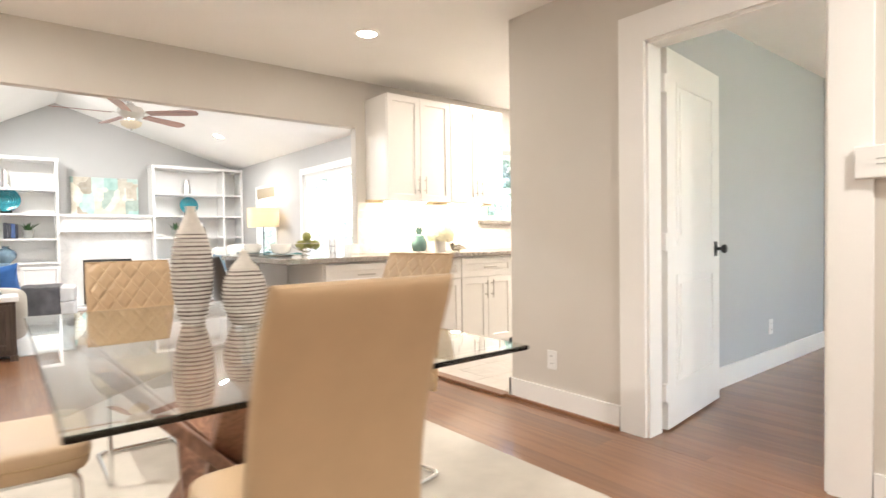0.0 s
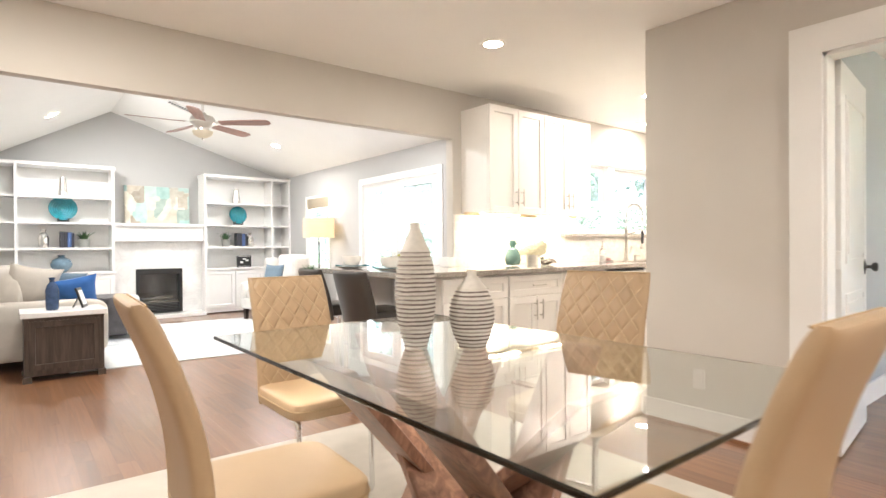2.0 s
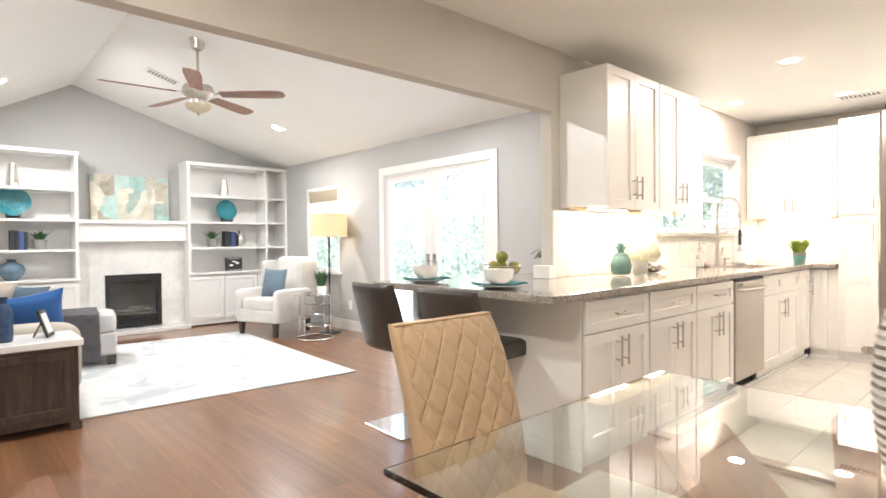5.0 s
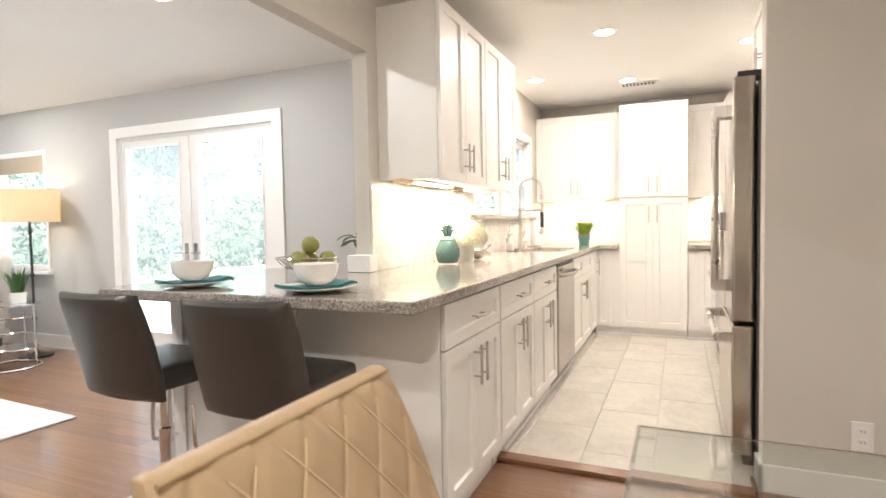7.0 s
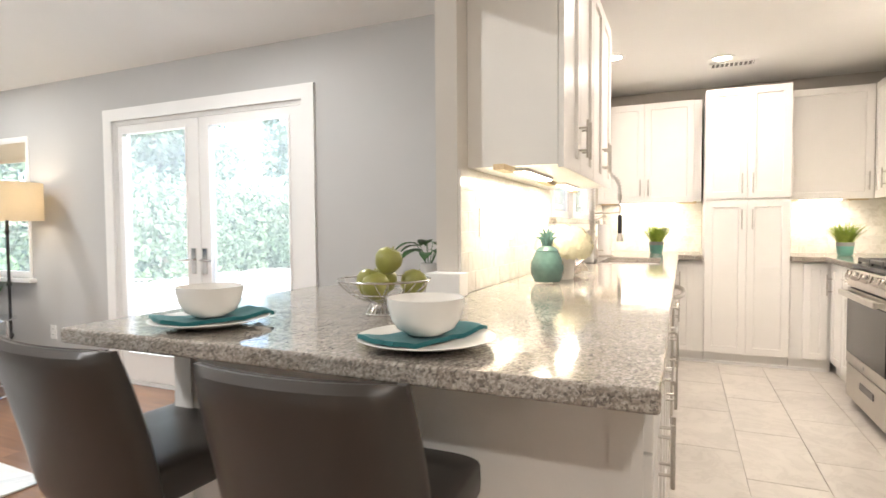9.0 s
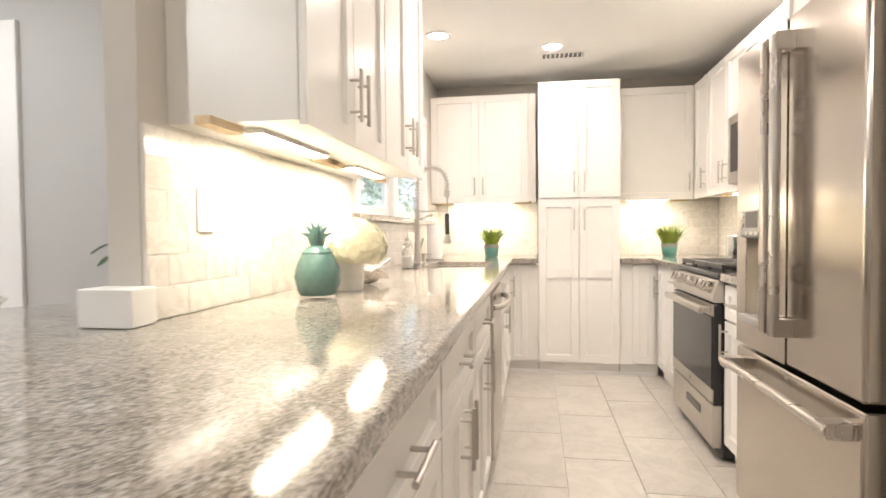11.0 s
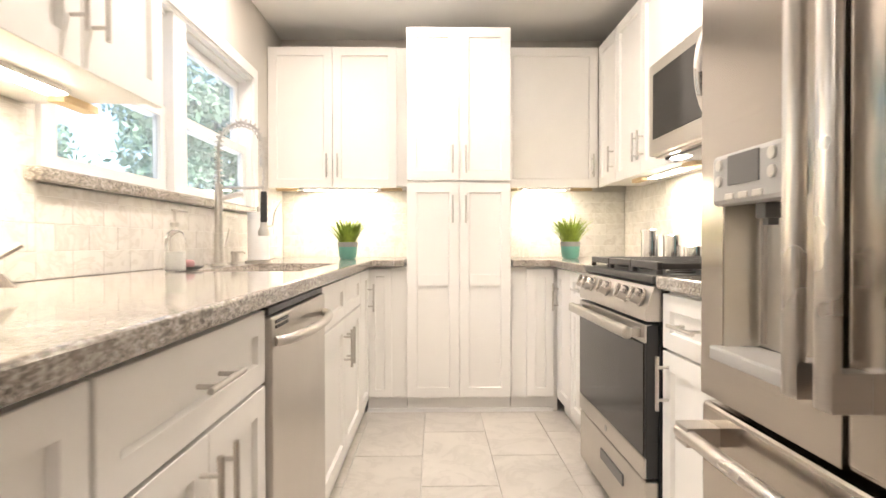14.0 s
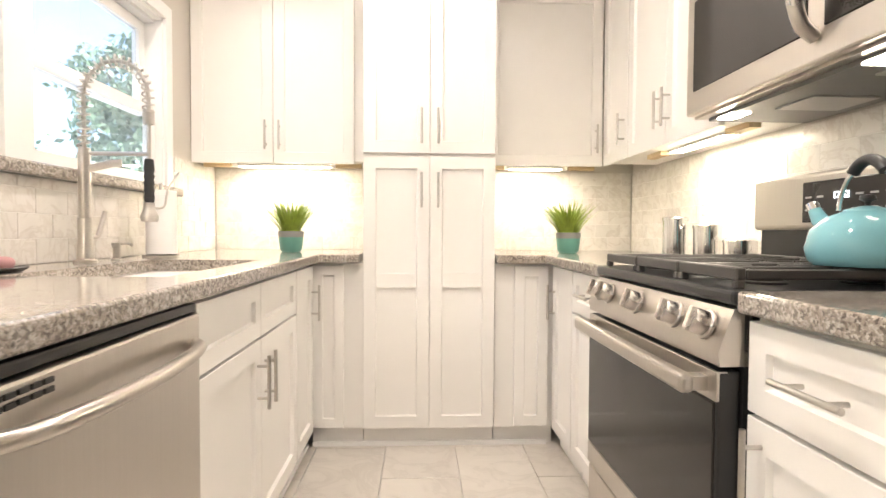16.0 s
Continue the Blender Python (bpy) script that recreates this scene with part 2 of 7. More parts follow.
TURQUOISE = plain("turquoise_glass", (0.01, 0.2, 0.25), 0.1, vary=0.3, scale=30, relief=0.05, spec=0.8)
SMOKEBLUE = plain("smoky_blue_glass", (0.13, 0.2, 0.26), 0.12, vary=0.3, scale=12, relief=0.03)
NAVY = plain("navy_glaze", (0.03, 0.06, 0.13), 0.18, vary=0.4, scale=25, relief=0.05)
SILVER = steel("silver_leaf", (0.66, 0.63, 0.6), 0.25, (60, 60, 60))
LEAF = plain("houseplant_leaf", (0.05, 0.13, 0.04), 0.45, vary=0.3, scale=30)
GRASSLEAF = plain("bright_grass_blade", (0.27, 0.37, 0.05), 0.5, vary=0.3, scale=25)
PETAL = plain("cream_petal", (0.86, 0.82, 0.62), 0.7, vary=0.08, scale=30)
APPLE = plain("green_apple_skin", (0.29, 0.29, 0.075), 0.32, vary=0.2, scale=16)
PAPER = plain("white_paper", (0.86, 0.85, 0.83), 0.9, vary=0.03)
BOOKDARK = plain("dark_book_cloth", (0.035, 0.035, 0.045), 0.6)
BOOKBLUE = plain("blue_book_cloth", (0.05, 0.09, 0.22), 0.6)
BRICKRED = plain("firebox_lining", (0.07, 0.065, 0.06), 0.8, vary=0.3)
LOG = plain("charred_log", (0.2, 0.17, 0.14), 0.9, vary=0.5, scale=12)
HEDGE = plain("hedge_leaves", (0.16, 0.235, 0.14), 0.6, vary=0.3, scale=2.5)
BARK = plain("bark", (0.12, 0.09, 0.07), 0.9, vary=0.3, scale=9)
CONCRETE = plain("pale_concrete", (0.58, 0.57, 0.55), 0.85, vary=0.12, scale=0.8, grain=60)
LAWN = plain("lawn", (0.08, 0.15, 0.04), 0.9, vary=0.35, scale=1.2, grain=40)
LAMP_GLOW = glowing("lamp_lens", (1.0, 0.9, 0.75), 9.0)
STRIP_GLOW = glowing("strip_lens", (1.0, 0.88, 0.68), 14.0)
CLOCK_GLOW = glowing("clock_digits", (0.85, 0.95, 1.0), 1.5)


def translucent(name, colour):
    m, n, l, b = shader(name, 0.9)
    vec, _ = coords(n, l)
    col = ramp(n, l, noise_tex(n, l, vec, 220.0, 2.0), [(0.3, tuple(c * 0.9 for c in colour)), (0.7, colour)])
    t, x = n.new("ShaderNodeBsdfTranslucent"), n.new("ShaderNodeMixShader")
    l.new(col, b.inputs["Base Color"])
    l.new(col, t.inputs["Color"])
    x.inputs[0].default_value = 0.55
    l.new(b.outputs[0], x.inputs[1])
    l.new(t.outputs[0], x.inputs[2])
    l.new(x.outputs[0], n["Material Output"].inputs["Surface"])
    return m


SHADE = translucent("linen_shade", (0.8, 0.72, 0.58))


def striped(name, pale, dark, pitch, low, high):
    """Pale chalky glaze with rough brown lines, of uneven width, in some of the grooves of a ribbed vase."""
    m, n, l, b = shader(name, 0.6)

    def calc(how, p, q, r=None):
        k = n.new("ShaderNodeMath")
        k.operation = how
        for sock, v in zip(k.inputs, (p, q, r)):
            if isinstance(v, (int, float)):
                sock.default_value = v
            elif v is not None:
                l.new(v, sock)
        return k.outputs[0]

    tc, sp = n.new("ShaderNodeTexCoord"), n.new("ShaderNodeSeparateXYZ")
    l.new(tc.outputs["Object"], sp.inputs[0])
    wob = noise_tex(n, l, tc.outputs["Object"], 14.0, 3.0)
    row = calc("DIVIDE", calc("MULTIPLY_ADD", wob, 0.006, sp.outputs["Z"]), pitch)
    line = ramp(n, l, calc("FRACT", row, 0.0), [(0.0, (0, 0, 0)), (0.42, (0, 0, 0)), (0.52, (1, 1, 1)), (0.82, (1, 1, 1)), (0.92, (0, 0, 0))])
    which = n.new("ShaderNodeTexWhiteNoise")
    which.noise_dimensions = "1D"
    l.new(calc("FLOOR", row, 0.0), which.inputs["W"])
    strong = ramp(n, l, which.outputs["Value"], [(0.0, (0.6, 0.6, 0.6)), (0.4, (0.9, 0.9, 0.9)), (1.0, (1, 1, 1))])
    patchy = ramp(n, l, noise_tex(n, l, tc.outputs["Object"], 45.0, 4.0), [(0.3, (0.75, 0.75, 0.75)), (0.5, (1, 1, 1))])
    zone = ramp(n, l, sp.outputs["Z"], [(low - 0.001, (0, 0, 0)), (low, (1, 1, 1)), (high, (1, 1, 1)), (high + 0.001, (0, 0, 0))])
    fac = mix(n, l, 1.0, mix(n, l, 1.0, mix(n, l, 1.0, line, strong, "MULTIPLY"), patchy, "MULTIPLY"), zone, "MULTIPLY")
    chalk = ramp(n, l, noise_tex(n, l, tc.outputs["Object"], 60.0, 4.0), [(0.35, tuple(c * 0.9 for c in pale)), (0.65, pale)])
    l.new(mix(n, l, fac, chalk, dark), b.inputs["Base Color"])
    bump(n, l, b, noise_tex(n, l, tc.outputs["Object"], 130.0, 3.0), 0.35, 0.002)
    return m


def patchwork(name):
    """Abstract painting: soft blocks of cream, teal, brown and grey."""
    m, n, l, b = shader(name, 0.6)
    tc = n.new("ShaderNodeTexCoord")
    mp = n.new("ShaderNodeMapping")
    mp.inputs["Scale"].default_value = (1.0, 1.0, 0.7)
    l.new(tc.outputs["Object"], mp.inputs["Vector"])
    vo = n.new("ShaderNodeTexVoronoi")
    vo.distance, vo.inputs["Scale"].default_value = "CHEBYCHEV", 6.0
    l.new(mp.outputs[0], vo.inputs["Vector"])
    sp = n.new("ShaderNodeSeparateColor")
    l.new(vo.outputs["Color"], sp.inputs[0])
    col = ramp(n, l, sp.outputs[0], [(0.0, (0.62, 0.57, 0.45)), (0.22, (0.25, 0.17, 0.11)), (0.3, (0.2, 0.47, 0.45)), (0.5, (0.42, 0.6, 0.56)), (0.66, (0.7, 0.65, 0.53)), (0.84, (0.38, 0.34, 0.28)), (1.0, (0.72, 0.69, 0.6))])
    col2 = ramp(n, l, noise_tex(n, l, tc.outputs["Object"], 9.0, 5.0), [(0.35, (0.45, 0.42, 0.36)), (0.65, (0.85, 0.84, 0.78))])
    l.new(mix(n, l, 0.3, col, col2), b.inputs["Base Color"])
    return m


PAINTING = patchwork("abstract_painting")
VASE_TALL = striped("striped_vase_tall", (0.66, 0.62, 0.56), (0.085, 0.055, 0.042), 0.0148, 0.004, 0.332)
VASE_SHORT = striped("striped_vase_short", (0.66, 0.62, 0.56), (0.085, 0.055, 0.042), 0.0135, 0.004, 0.204)


def mottled_rug(name):
    m, n, l, b = shader(name, 0.95)
    vec, _ = coords(n, l)
    col = ramp(n, l, noise_tex(n, l, vec, 2.2, 6.0, 0.65, 1.2), [(0.36, (0.42, 0.46, 0.49)), (0.47, (0.62, 0.63, 0.63)), (0.56, (0.72, 0.71, 0.69)), (0.7, (0.66, 0.65, 0.62))])
    fine = noise_tex(n, l, vec, 220.0, 2.0)
    l.new(mix(n, l, 0.2, col, ramp(n, l, fine, [(0.3, (0.3, 0.3, 0.3)), (0.7, (0.9, 0.9, 0.9))])), b.inputs["Base Color"])
    bump(n, l, b, fine, 0.8, 0.003)
    return m


LIVINGRUG = mottled_rug("mottled_grey_rug")


# ---- building blocks ----
def bx(bm, x0, x1, y0, y1, z0, z1):
    v = [bm.verts.new(c) for c in ((x0, y0, z0), (x1, y0, z0), (x1, y1, z0), (x0, y1, z0), (x0, y0, z1), (x1, y0, z1), (x1, y1, z1), (x0, y1, z1))]
    return [bm.faces.new([v[i] for i in f]) for f in ((3, 2, 1, 0), (4, 5, 6, 7), (0, 1, 5, 4), (1, 2, 6, 5), (2, 3, 7, 6), (3, 0, 4, 7))]


flat_shaded = set()


def box(x0, x1, y0, y1, z0, z1, soft=0.0, segs=2):
    bm = bmesh.new()
    flat_shaded.add(id(bm))
    bx(bm, x0, x1, y0, y1, z0, z1)
    if soft:
        bmesh.ops.bevel(bm, geom=bm.edges[:], offset=soft, segments=segs, profile=0.5, affect="EDGES")
    return bm


def boxes(*many):
    bm = bmesh.new()
    flat_shaded.add(id(bm))
    for b in many:
        bx(bm, *b)
    return bm


def lathe(profile, segs=32, x=0.0, y=0.0, bm=None):
    bm = bm or bmesh.new()
    rings = []
    for r, z in profile:
        if r < 1e-5:
            rings.append([bm.verts.new((x, y, z))])
        else:
            rings.append([bm.verts.new((x + r * math.cos(2 * math.pi * i / segs), y + r * math.sin(2 * math.pi * i / segs), z)) for i in range(segs)])
    for a, b in zip(rings, rings[1:]):
        for i in range(segs):
            j = (i + 1) % segs
            if len(a) == 1 and len(b) == 1:
                continue
            if len(a) == 1:
                bm.faces.new((a[0], b[j], b[i]))
            elif len(b) == 1:
                bm.faces.new((a[i], a[j], b[0]))
            else:
                bm.faces.new((a[i], a[j], b[j], b[i]))
    bmesh.ops.recalc_face_normals(bm, faces=bm.faces[:])
    return bm


def tube(points, r, segs=8, bm=None, closed=False, taper=None):
    bm = bm or bmesh.new()
    pts = [Vector(p) for p in points]
    n = len(pts)
    rings, up = [], None
    for i, p in enumerate(pts):
        a = pts[(i - 1) % n] if closed or i > 0 else p
        b = pts[(i + 1) % n] if closed or i < n - 1 else p
        d = (b - a).normalized()
        if up is None:
            up = d.orthogonal().normalized()
        up = (up - d * up.dot(d)).normalized()
        side = d.cross(up)
        rr = r if taper is None else r * (1 + (taper - 1) * i / (n - 1))
        rings.append([bm.verts.new(p + rr * (math.cos(2 * math.pi * k / segs) * up + math.sin(2 * math.pi * k / segs) * side)) for k in range(segs)])
    pairs = list(zip(rings, rings[1:])) + ([(rings[-1], rings[0])] if closed else [])
    for a, b in pairs:
        for k in range(segs):
            j = (k + 1) % segs
            bm.faces.new((a[k], a[j], b[j], b[k]))
    if not closed:
        bm.faces.new(rings[0][::-1])
        bm.faces.new(rings[-1])
    return bm


def rounded(points, r, steps=4):
    """The corners of a polyline, rounded."""
    pts = [Vector(p) for p in points]
    out = [pts[0]]
    for a, b, c in zip(pts, pts[1:], pts[2:]):
        u, w = (a - b), (c - b)
        k = min(r, u.length * 0.49, w.length * 0.49)
        p, q = b + u.normalized() * k, b + w.normalized() * k
        for i in range(steps + 1):
            t = i / steps
            out.append(p.lerp(b, t).lerp(b.lerp(q, t), t))
    return out + [pts[-1]]


def pillow(cx, cy, cz, a, b, c, e=0.35, nu=28, nv=16, bm=None, m=None):
    """A rounded, stuffed block: a superellipsoid with half sizes a, b, c."""
    bm = bm or bmesh.new()
    m = m or Matrix()
    power = lambda w: math.copysign(abs(w) ** e, w)
    rings = []
    for i in range(nv + 1):
        f = -math.pi / 2 + math.pi * i / nv
        ring = []
        for k in range(nu):
            g = 2 * math.pi * k / nu
            ring.append(bm.verts.new(m @ Vector((cx + a * power(math.cos(f)) * power(math.cos(g)), cy + b * power(math.cos(f)) * power(math.sin(g)), cz + c * power(math.sin(f))))))
        rings.append(ring)
    for p, q in zip(rings, rings[1:]):
        for k in range(nu):
            j = (k + 1) % nu
            bm.faces.new((p[k], p[j], q[j], q[k]))
    bmesh.ops.remove_doubles(bm, verts=bm.verts[:], dist=1e-5)
    return bm


def prism(outline, z0, z1, soft=0.0):
    bm = bmesh.new()
    flat_shaded.add(id(bm))
    f = bm.faces.new([bm.verts.new((x, y, z0)) for x, y in outline])
    top = bmesh.ops.extrude_face_region(bm, geom=[f])
    bmesh.ops.translate(bm, verts=[v for v in top["geom"] if isinstance(v, bmesh.types.BMVert)], vec=(0, 0, z1 - z0))
    bmesh.ops.recalc_face_normals(bm, faces=bm.faces[:])
    if soft:
        bmesh.ops.bevel(bm, geom=bm.edges[:], offset=soft, segments=3, profile=0.5, affect="EDGES")
    return bm


def mesh_of(name, bm, material, smooth=True):
    me = bpy.data.meshes.new(name)
    bm.to_mesh(me)
    if id(bm) in flat_shaded:
        flat_shaded.discard(id(bm))
        smooth = False
    bm.free()
    me.materials.append(material)
    if smooth:
        me.polygons.foreach_set("use_smooth", [True] * len(me.polygons))
        me.set_sharp_from_angle(angle=radians(40))
    return me


def part(name, bm, material, parent=None, label="", m=None):
    ob = new(name, mesh_of(name, bm, material))
    ob.parent = parent
    if m is not None:
        ob.matrix_basis = m
    return tagged(ob, label) if label else ob


def thing(name, label, category, m=None, group=""):
    ob = new(name)
    ob.empty_display_size = 0.1
    if m is not None:
        ob.matrix_basis = m
    return tagged(ob, label, category, group)


def setting(name, bm, material, label="", category=""):
    return tagged(part(name, bm, material), label, category or name.split("_")[0], kind="structure")


def pierced(along, d0, d1, a0, a1, z0, z1, holes):
    """A slab along x or y, from d0 to d1 in thickness, with rectangular holes (a0, a1, z0, z1) through it."""
    sa = sorted({a0, a1, *(h[0] for h in holes), *(h[1] for h in holes)})
    sz = sorted({z0, z1, *(h[2] for h in holes), *(h[3] for h in holes)})
    bm, made = bmesh.new(), {}
    flat_shaded.add(id(bm))

    def vert(i, j, k):
        if (i, j, k) not in made:
            d = (d0, d1)[k]
            made[i, j, k] = bm.verts.new((sa[i], d, sz[j]) if along == "x" else (d, sa[i], sz[j]))
        return made[i, j, k]

    def solid(i, j):
        if not (0 <= i < len(sa) - 1 and 0 <= j < len(sz) - 1):
            return False
        p, q = (sa[i] + sa[i + 1]) / 2, (sz[j] + sz[j + 1]) / 2
        return not any(h[0] < p < h[1] and h[2] < q < h[3] for h in holes)

    for i in range(len(sa) - 1):
        for j in range(len(sz) - 1):
            if not solid(i, j):
                continue
            for k in (0, 1):
                bm.faces.new([vert(i, j, k), vert(i + 1, j, k), vert(i + 1, j + 1, k), vert(i, j + 1, k)])
            for gone, p, q in ((not solid(i - 1, j), (i, j), (i, j + 1)), (not solid(i + 1, j), (i + 1, j), (i + 1, j + 1)), (not solid(i, j - 1), (i, j), (i + 1, j)), (not solid(i, j + 1), (i, j + 1), (i + 1, j + 1))):
                if gone:
                    bm.faces.new([vert(*p, 0), vert(*q, 0), vert(*q, 1), vert(*p, 1)])
    bmesh.ops.recalc_face_normals(bm, faces=bm.faces[:])
    return bm


# ---- plan ----
H = 2.445            # flat ceiling
KN, KS = 4.34, 1.90  # kitchen's window wall and range wall
KT = 4.425           # living room face of that wall
KE = 6.45            # kitchen's end wall
LE, LN, LW = 3.53, 10.45, -0.80   # living room walls
DW, DS = -1.70, -1.90             # dining room walls
SX = 2.69                         # wall with the open door
RIDGE_X, RIDGE_Z, EAVE_E, EAVE_W = 0.80, 3.20, 2.335, 2.29

# floors
setting("floor_base", boxes((DW - 0.2, 7.0, DS - 0.2, KN, -0.12, -0.02), (LW - 0.2, LE + 0.15, KN, LN + 0.2, -0.12, -0.02)), GROUT, "concrete slab under the floors", "floor")
# ceilings
setting("ceiling_flat", boxes((DW - 0.1, KE + 0.1, DS - 0.1, KT, H, H + 0.1)), CEILING, "flat cream-white painted ceiling", "ceiling")
roof = bmesh.new()
for (xa, za), (xb, zb) in (((LW - 0.12, EAVE_W - 0.06), (RIDGE_X, RIDGE_Z)), ((RIDGE_X, RIDGE_Z), (LE + 0.14, EAVE_E - 0.04))):
    v = [roof.verts.new(c) for c in ((xa, KT, za), (xb, KT, zb), (xb, LN + 0.12, zb), (xa, LN + 0.12, za), (xa, KT, za + 0.1), (xb, KT, zb + 0.1), (xb, LN + 0.12, zb + 0.1), (xa, LN + 0.12, za + 0.1))]
    for f in ((0, 1, 2, 3), (7, 6, 5, 4), (4, 5, 1, 0), (5, 6, 2, 1), (6, 7, 3, 2), (7, 4, 0, 3)):
        roof.faces.new([v[i] for i in f])
bmesh.ops.recalc_face_normals(roof, faces=roof.faces[:])
setting("ceiling_vaulted", roof, CEILING, "white vaulted living room ceiling", "ceiling")

# walls
WX0, WX1, WZ0, WZ1 = 4.10, 5.86, 1.215, 2.02     # kitchen window opening
setting("wall_kitchen_window", pierced("x", KN, KT, 2.57, KE, 0, H, [(WX0, WX1, WZ0, WZ1)]), WALL, "warm beige painted kitchen wall with a window", "wall")
setting("beam_header", boxes((DW - 0.1, 2.57, KN, KT, 2.03, 3.3), (2.57, LE + 0.1, KN, KT, H, 3.3)), WALL, "beige painted header over the wide opening", "beam")
setting("wall_opening_side", boxes((DW - 0.1, LW - 0.001, KN, KT, 0, 2.03)), WALL, "beige painted wall beside the opening", "wall")
setting("wall_kitchen_end", boxes((KE, KE + 0.1, KS - 0.1, KT, 0, H)), WALL, "beige painted kitchen end wall", "wall")
setting("wall_kitchen_range", boxes((2.81, KE + 0.1, KS - 0.1, KS, 0, H)), WALL, "beige painted wall behind the range", "wall")
DY0, DY1, DZ = 0.81, 1.61, 2.04      # inner door opening
setting("wall_door", pierced("y", SX, SX + 0.12, DS, 2.57, 0, H, [(DY0, DY1, 0, DZ)]), WALL, "beige painted wall with an open doorway", "wall")
setting("wall_dining_left", boxes((DW - 0.1, DW, DS, KN, 0, H)), WALL, "beige painted dining room wall", "wall")
setting("wall_dining_rear", boxes((DW - 0.1, SX + 0.12, DS - 0.1, DS, 0, H)), WALL, "beige painted dining room wall", "wall")
FY0, FY1, FZ = 5.76, 7.51, 1.965     # french door opening
VY0, VY1, VZ0, VZ1 = 8.56, 9.42, 0.76, 1.93   # living room window
setting("wall_living_right", pierced("y", LE, LE + 0.14, KT, LN + 0.12, 0, 2.46, [(FY0, FY1, 0, FZ), (VY0, VY1, VZ0, VZ1)]), WALL_COOL, "light grey painted wall with french doors and a window", "wall")
setting("wall_living_end", boxes((LW - 0.1, LE + 0.14, LN, LN + 0.12, 0, 3.4)), WALL_COOL, "light grey painted gable wall over the fireplace", "wall")
setting("wall_living_left", boxes((LW - 0.12, LW, KT, LN + 0.1, 0, 2.6)), WALL_COOL, "light grey painted living room wall", "wall")
# room behind the open door; its unseen window is placed and sized to daylight it
BE = 5.95
setting("wall_bedroom_left", boxes((SX + 0.12, BE, 1.785, KS - 0.1, 0, H)), WALL_BLUE, "blue-grey painted bedroom wall", "wall")
setting("wall_bedroom_end", boxes((BE, BE + 0.1, DS - 0.1, KS - 0.1, 0, H)), WALL_BLUE, "blue-grey painted bedroom end wall", "wall")
BX0, BX1 = 3.1, 5.7
setting("wall_bedroom_right", pierced("x", DS - 0.1, DS, SX + 0.12, BE, 0, H, [(BX0, BX1, 0.35, 2.25)]), WALL_BLUE, "blue-grey painted bedroom wall with a window", "wall")
# trim
setting("baseboard_dining", boxes((SX - 0.016, SX, 1.765, 2.586, 0, 0.13), (SX - 0.016, SX + 0.12, 2.57, 2.586, 0, 0.13), (SX - 0.016, SX, DS, 0.66, 0, 0.13), (DW, DW + 0.016, DS, KN, 0, 0.13)), TRIM, "white painted baseboard", "baseboard")
setting("shoe_moulding", boxes((SX - 0.032, SX - 0.016, 1.765, 2.602, 0, 0.02), (SX - 0.016, SX + 0.12, 2.586, 2.602, 0, 0.02), (SX - 0.032, SX - 0.016, DS, 0.66, 0, 0.02)), OAK, "oak shoe moulding along the baseboard", "trim")
setting("baseboard_living", boxes((LE - 0.016, LE, KT, FY0 - 0.11, 0, 0.13), (LE - 0.016, LE, FY1 + 0.11, 10.05, 0, 0.13), (2.60, LE - 0.016, KT, KT + 0.016, 0, 0.13), (LW, LW + 0.016, KT, 10.05, 0, 0.13)), TRIM, "white painted baseboard", "baseboard")
setting("baseboard_bedroom", boxes((SX + 0.12, BE, 1.769, 1.785, 0, 0.14), (BE - 0.016, BE, DS, 1.769, 0, 0.14)), TRIM, "white painted baseboard", "baseboard")


setting("kitchen_shoe_moulding", boxes((5.797, 5.812, 2.56, 3.66, 0.012, 0.034), (2.72, 5.797, 3.678, 3.693, 0.012, 0.03)), TRIM, "white painted bead along the toe kicks", "trim")


def casing(name, along, at, a0, a1, z0, z1, w, proud, label, deep=0.118):
    """Flat boards round an opening, on one face of a wall that runs along x or y."""
    lo, hi = (at - proud, at) if proud > 0 else (at, at - proud)
    rows = [(a0 - w, a0, z0, z1 + w), (a1, a1 + w, z0, z1 + w), (a0, a1, z1, z1 + w)]
    inner = [(a0 - 0.002, a0 + 0.016, z0, z1), (a1 - 0.016, a1 + 0.002, z0, z1), (a0, a1, z1 - 0.016, z1 + 0.002)]
    bm = bmesh.new()
    for p, q, c, d in rows:
        bx(bm, *((p, q, lo, hi) if along == "x" else (lo, hi, p, q)), c, d)
    for p, q, c, d in inner:
        lo2, hi2 = (at, at + deep) if proud > 0 else (at - deep, at)
        bx(bm, *((p, q, lo2, hi2) if along == "x" else (lo2, hi2, p, q)), c, d)
    return setting(name, bm, TRIM, label, "trim")


casing("trim_door", "y", SX, DY0, DY1, 0, DZ, 0.145, 0.02, "white painted door casing")
casing("trim_french_door", "y", LE, FY0, FY1, 0, FZ, 0.09, 0.02, "white painted casing of the french doors")
casing("trim_kitchen_window", "x", KN, WX0 + 0.03, WX1 - 0.03, WZ0, WZ1 - 0.03, 0.06, 0.015, "white painted kitchen window casing", 0.083)
casing("trim_living_window", "y", LE, VY0 + 0.02, VY1 - 0.02, VZ0, VZ1 - 0.02, 0.03, 0.006, "white painted window edging")
setting("trim_window_sill", boxes((LE - 0.06, LE + 0.1, VY0 - 0.06, VY1 + 0.06, VZ0 - 0.03, VZ0)), TRIM, "white painted window sill", "sill")


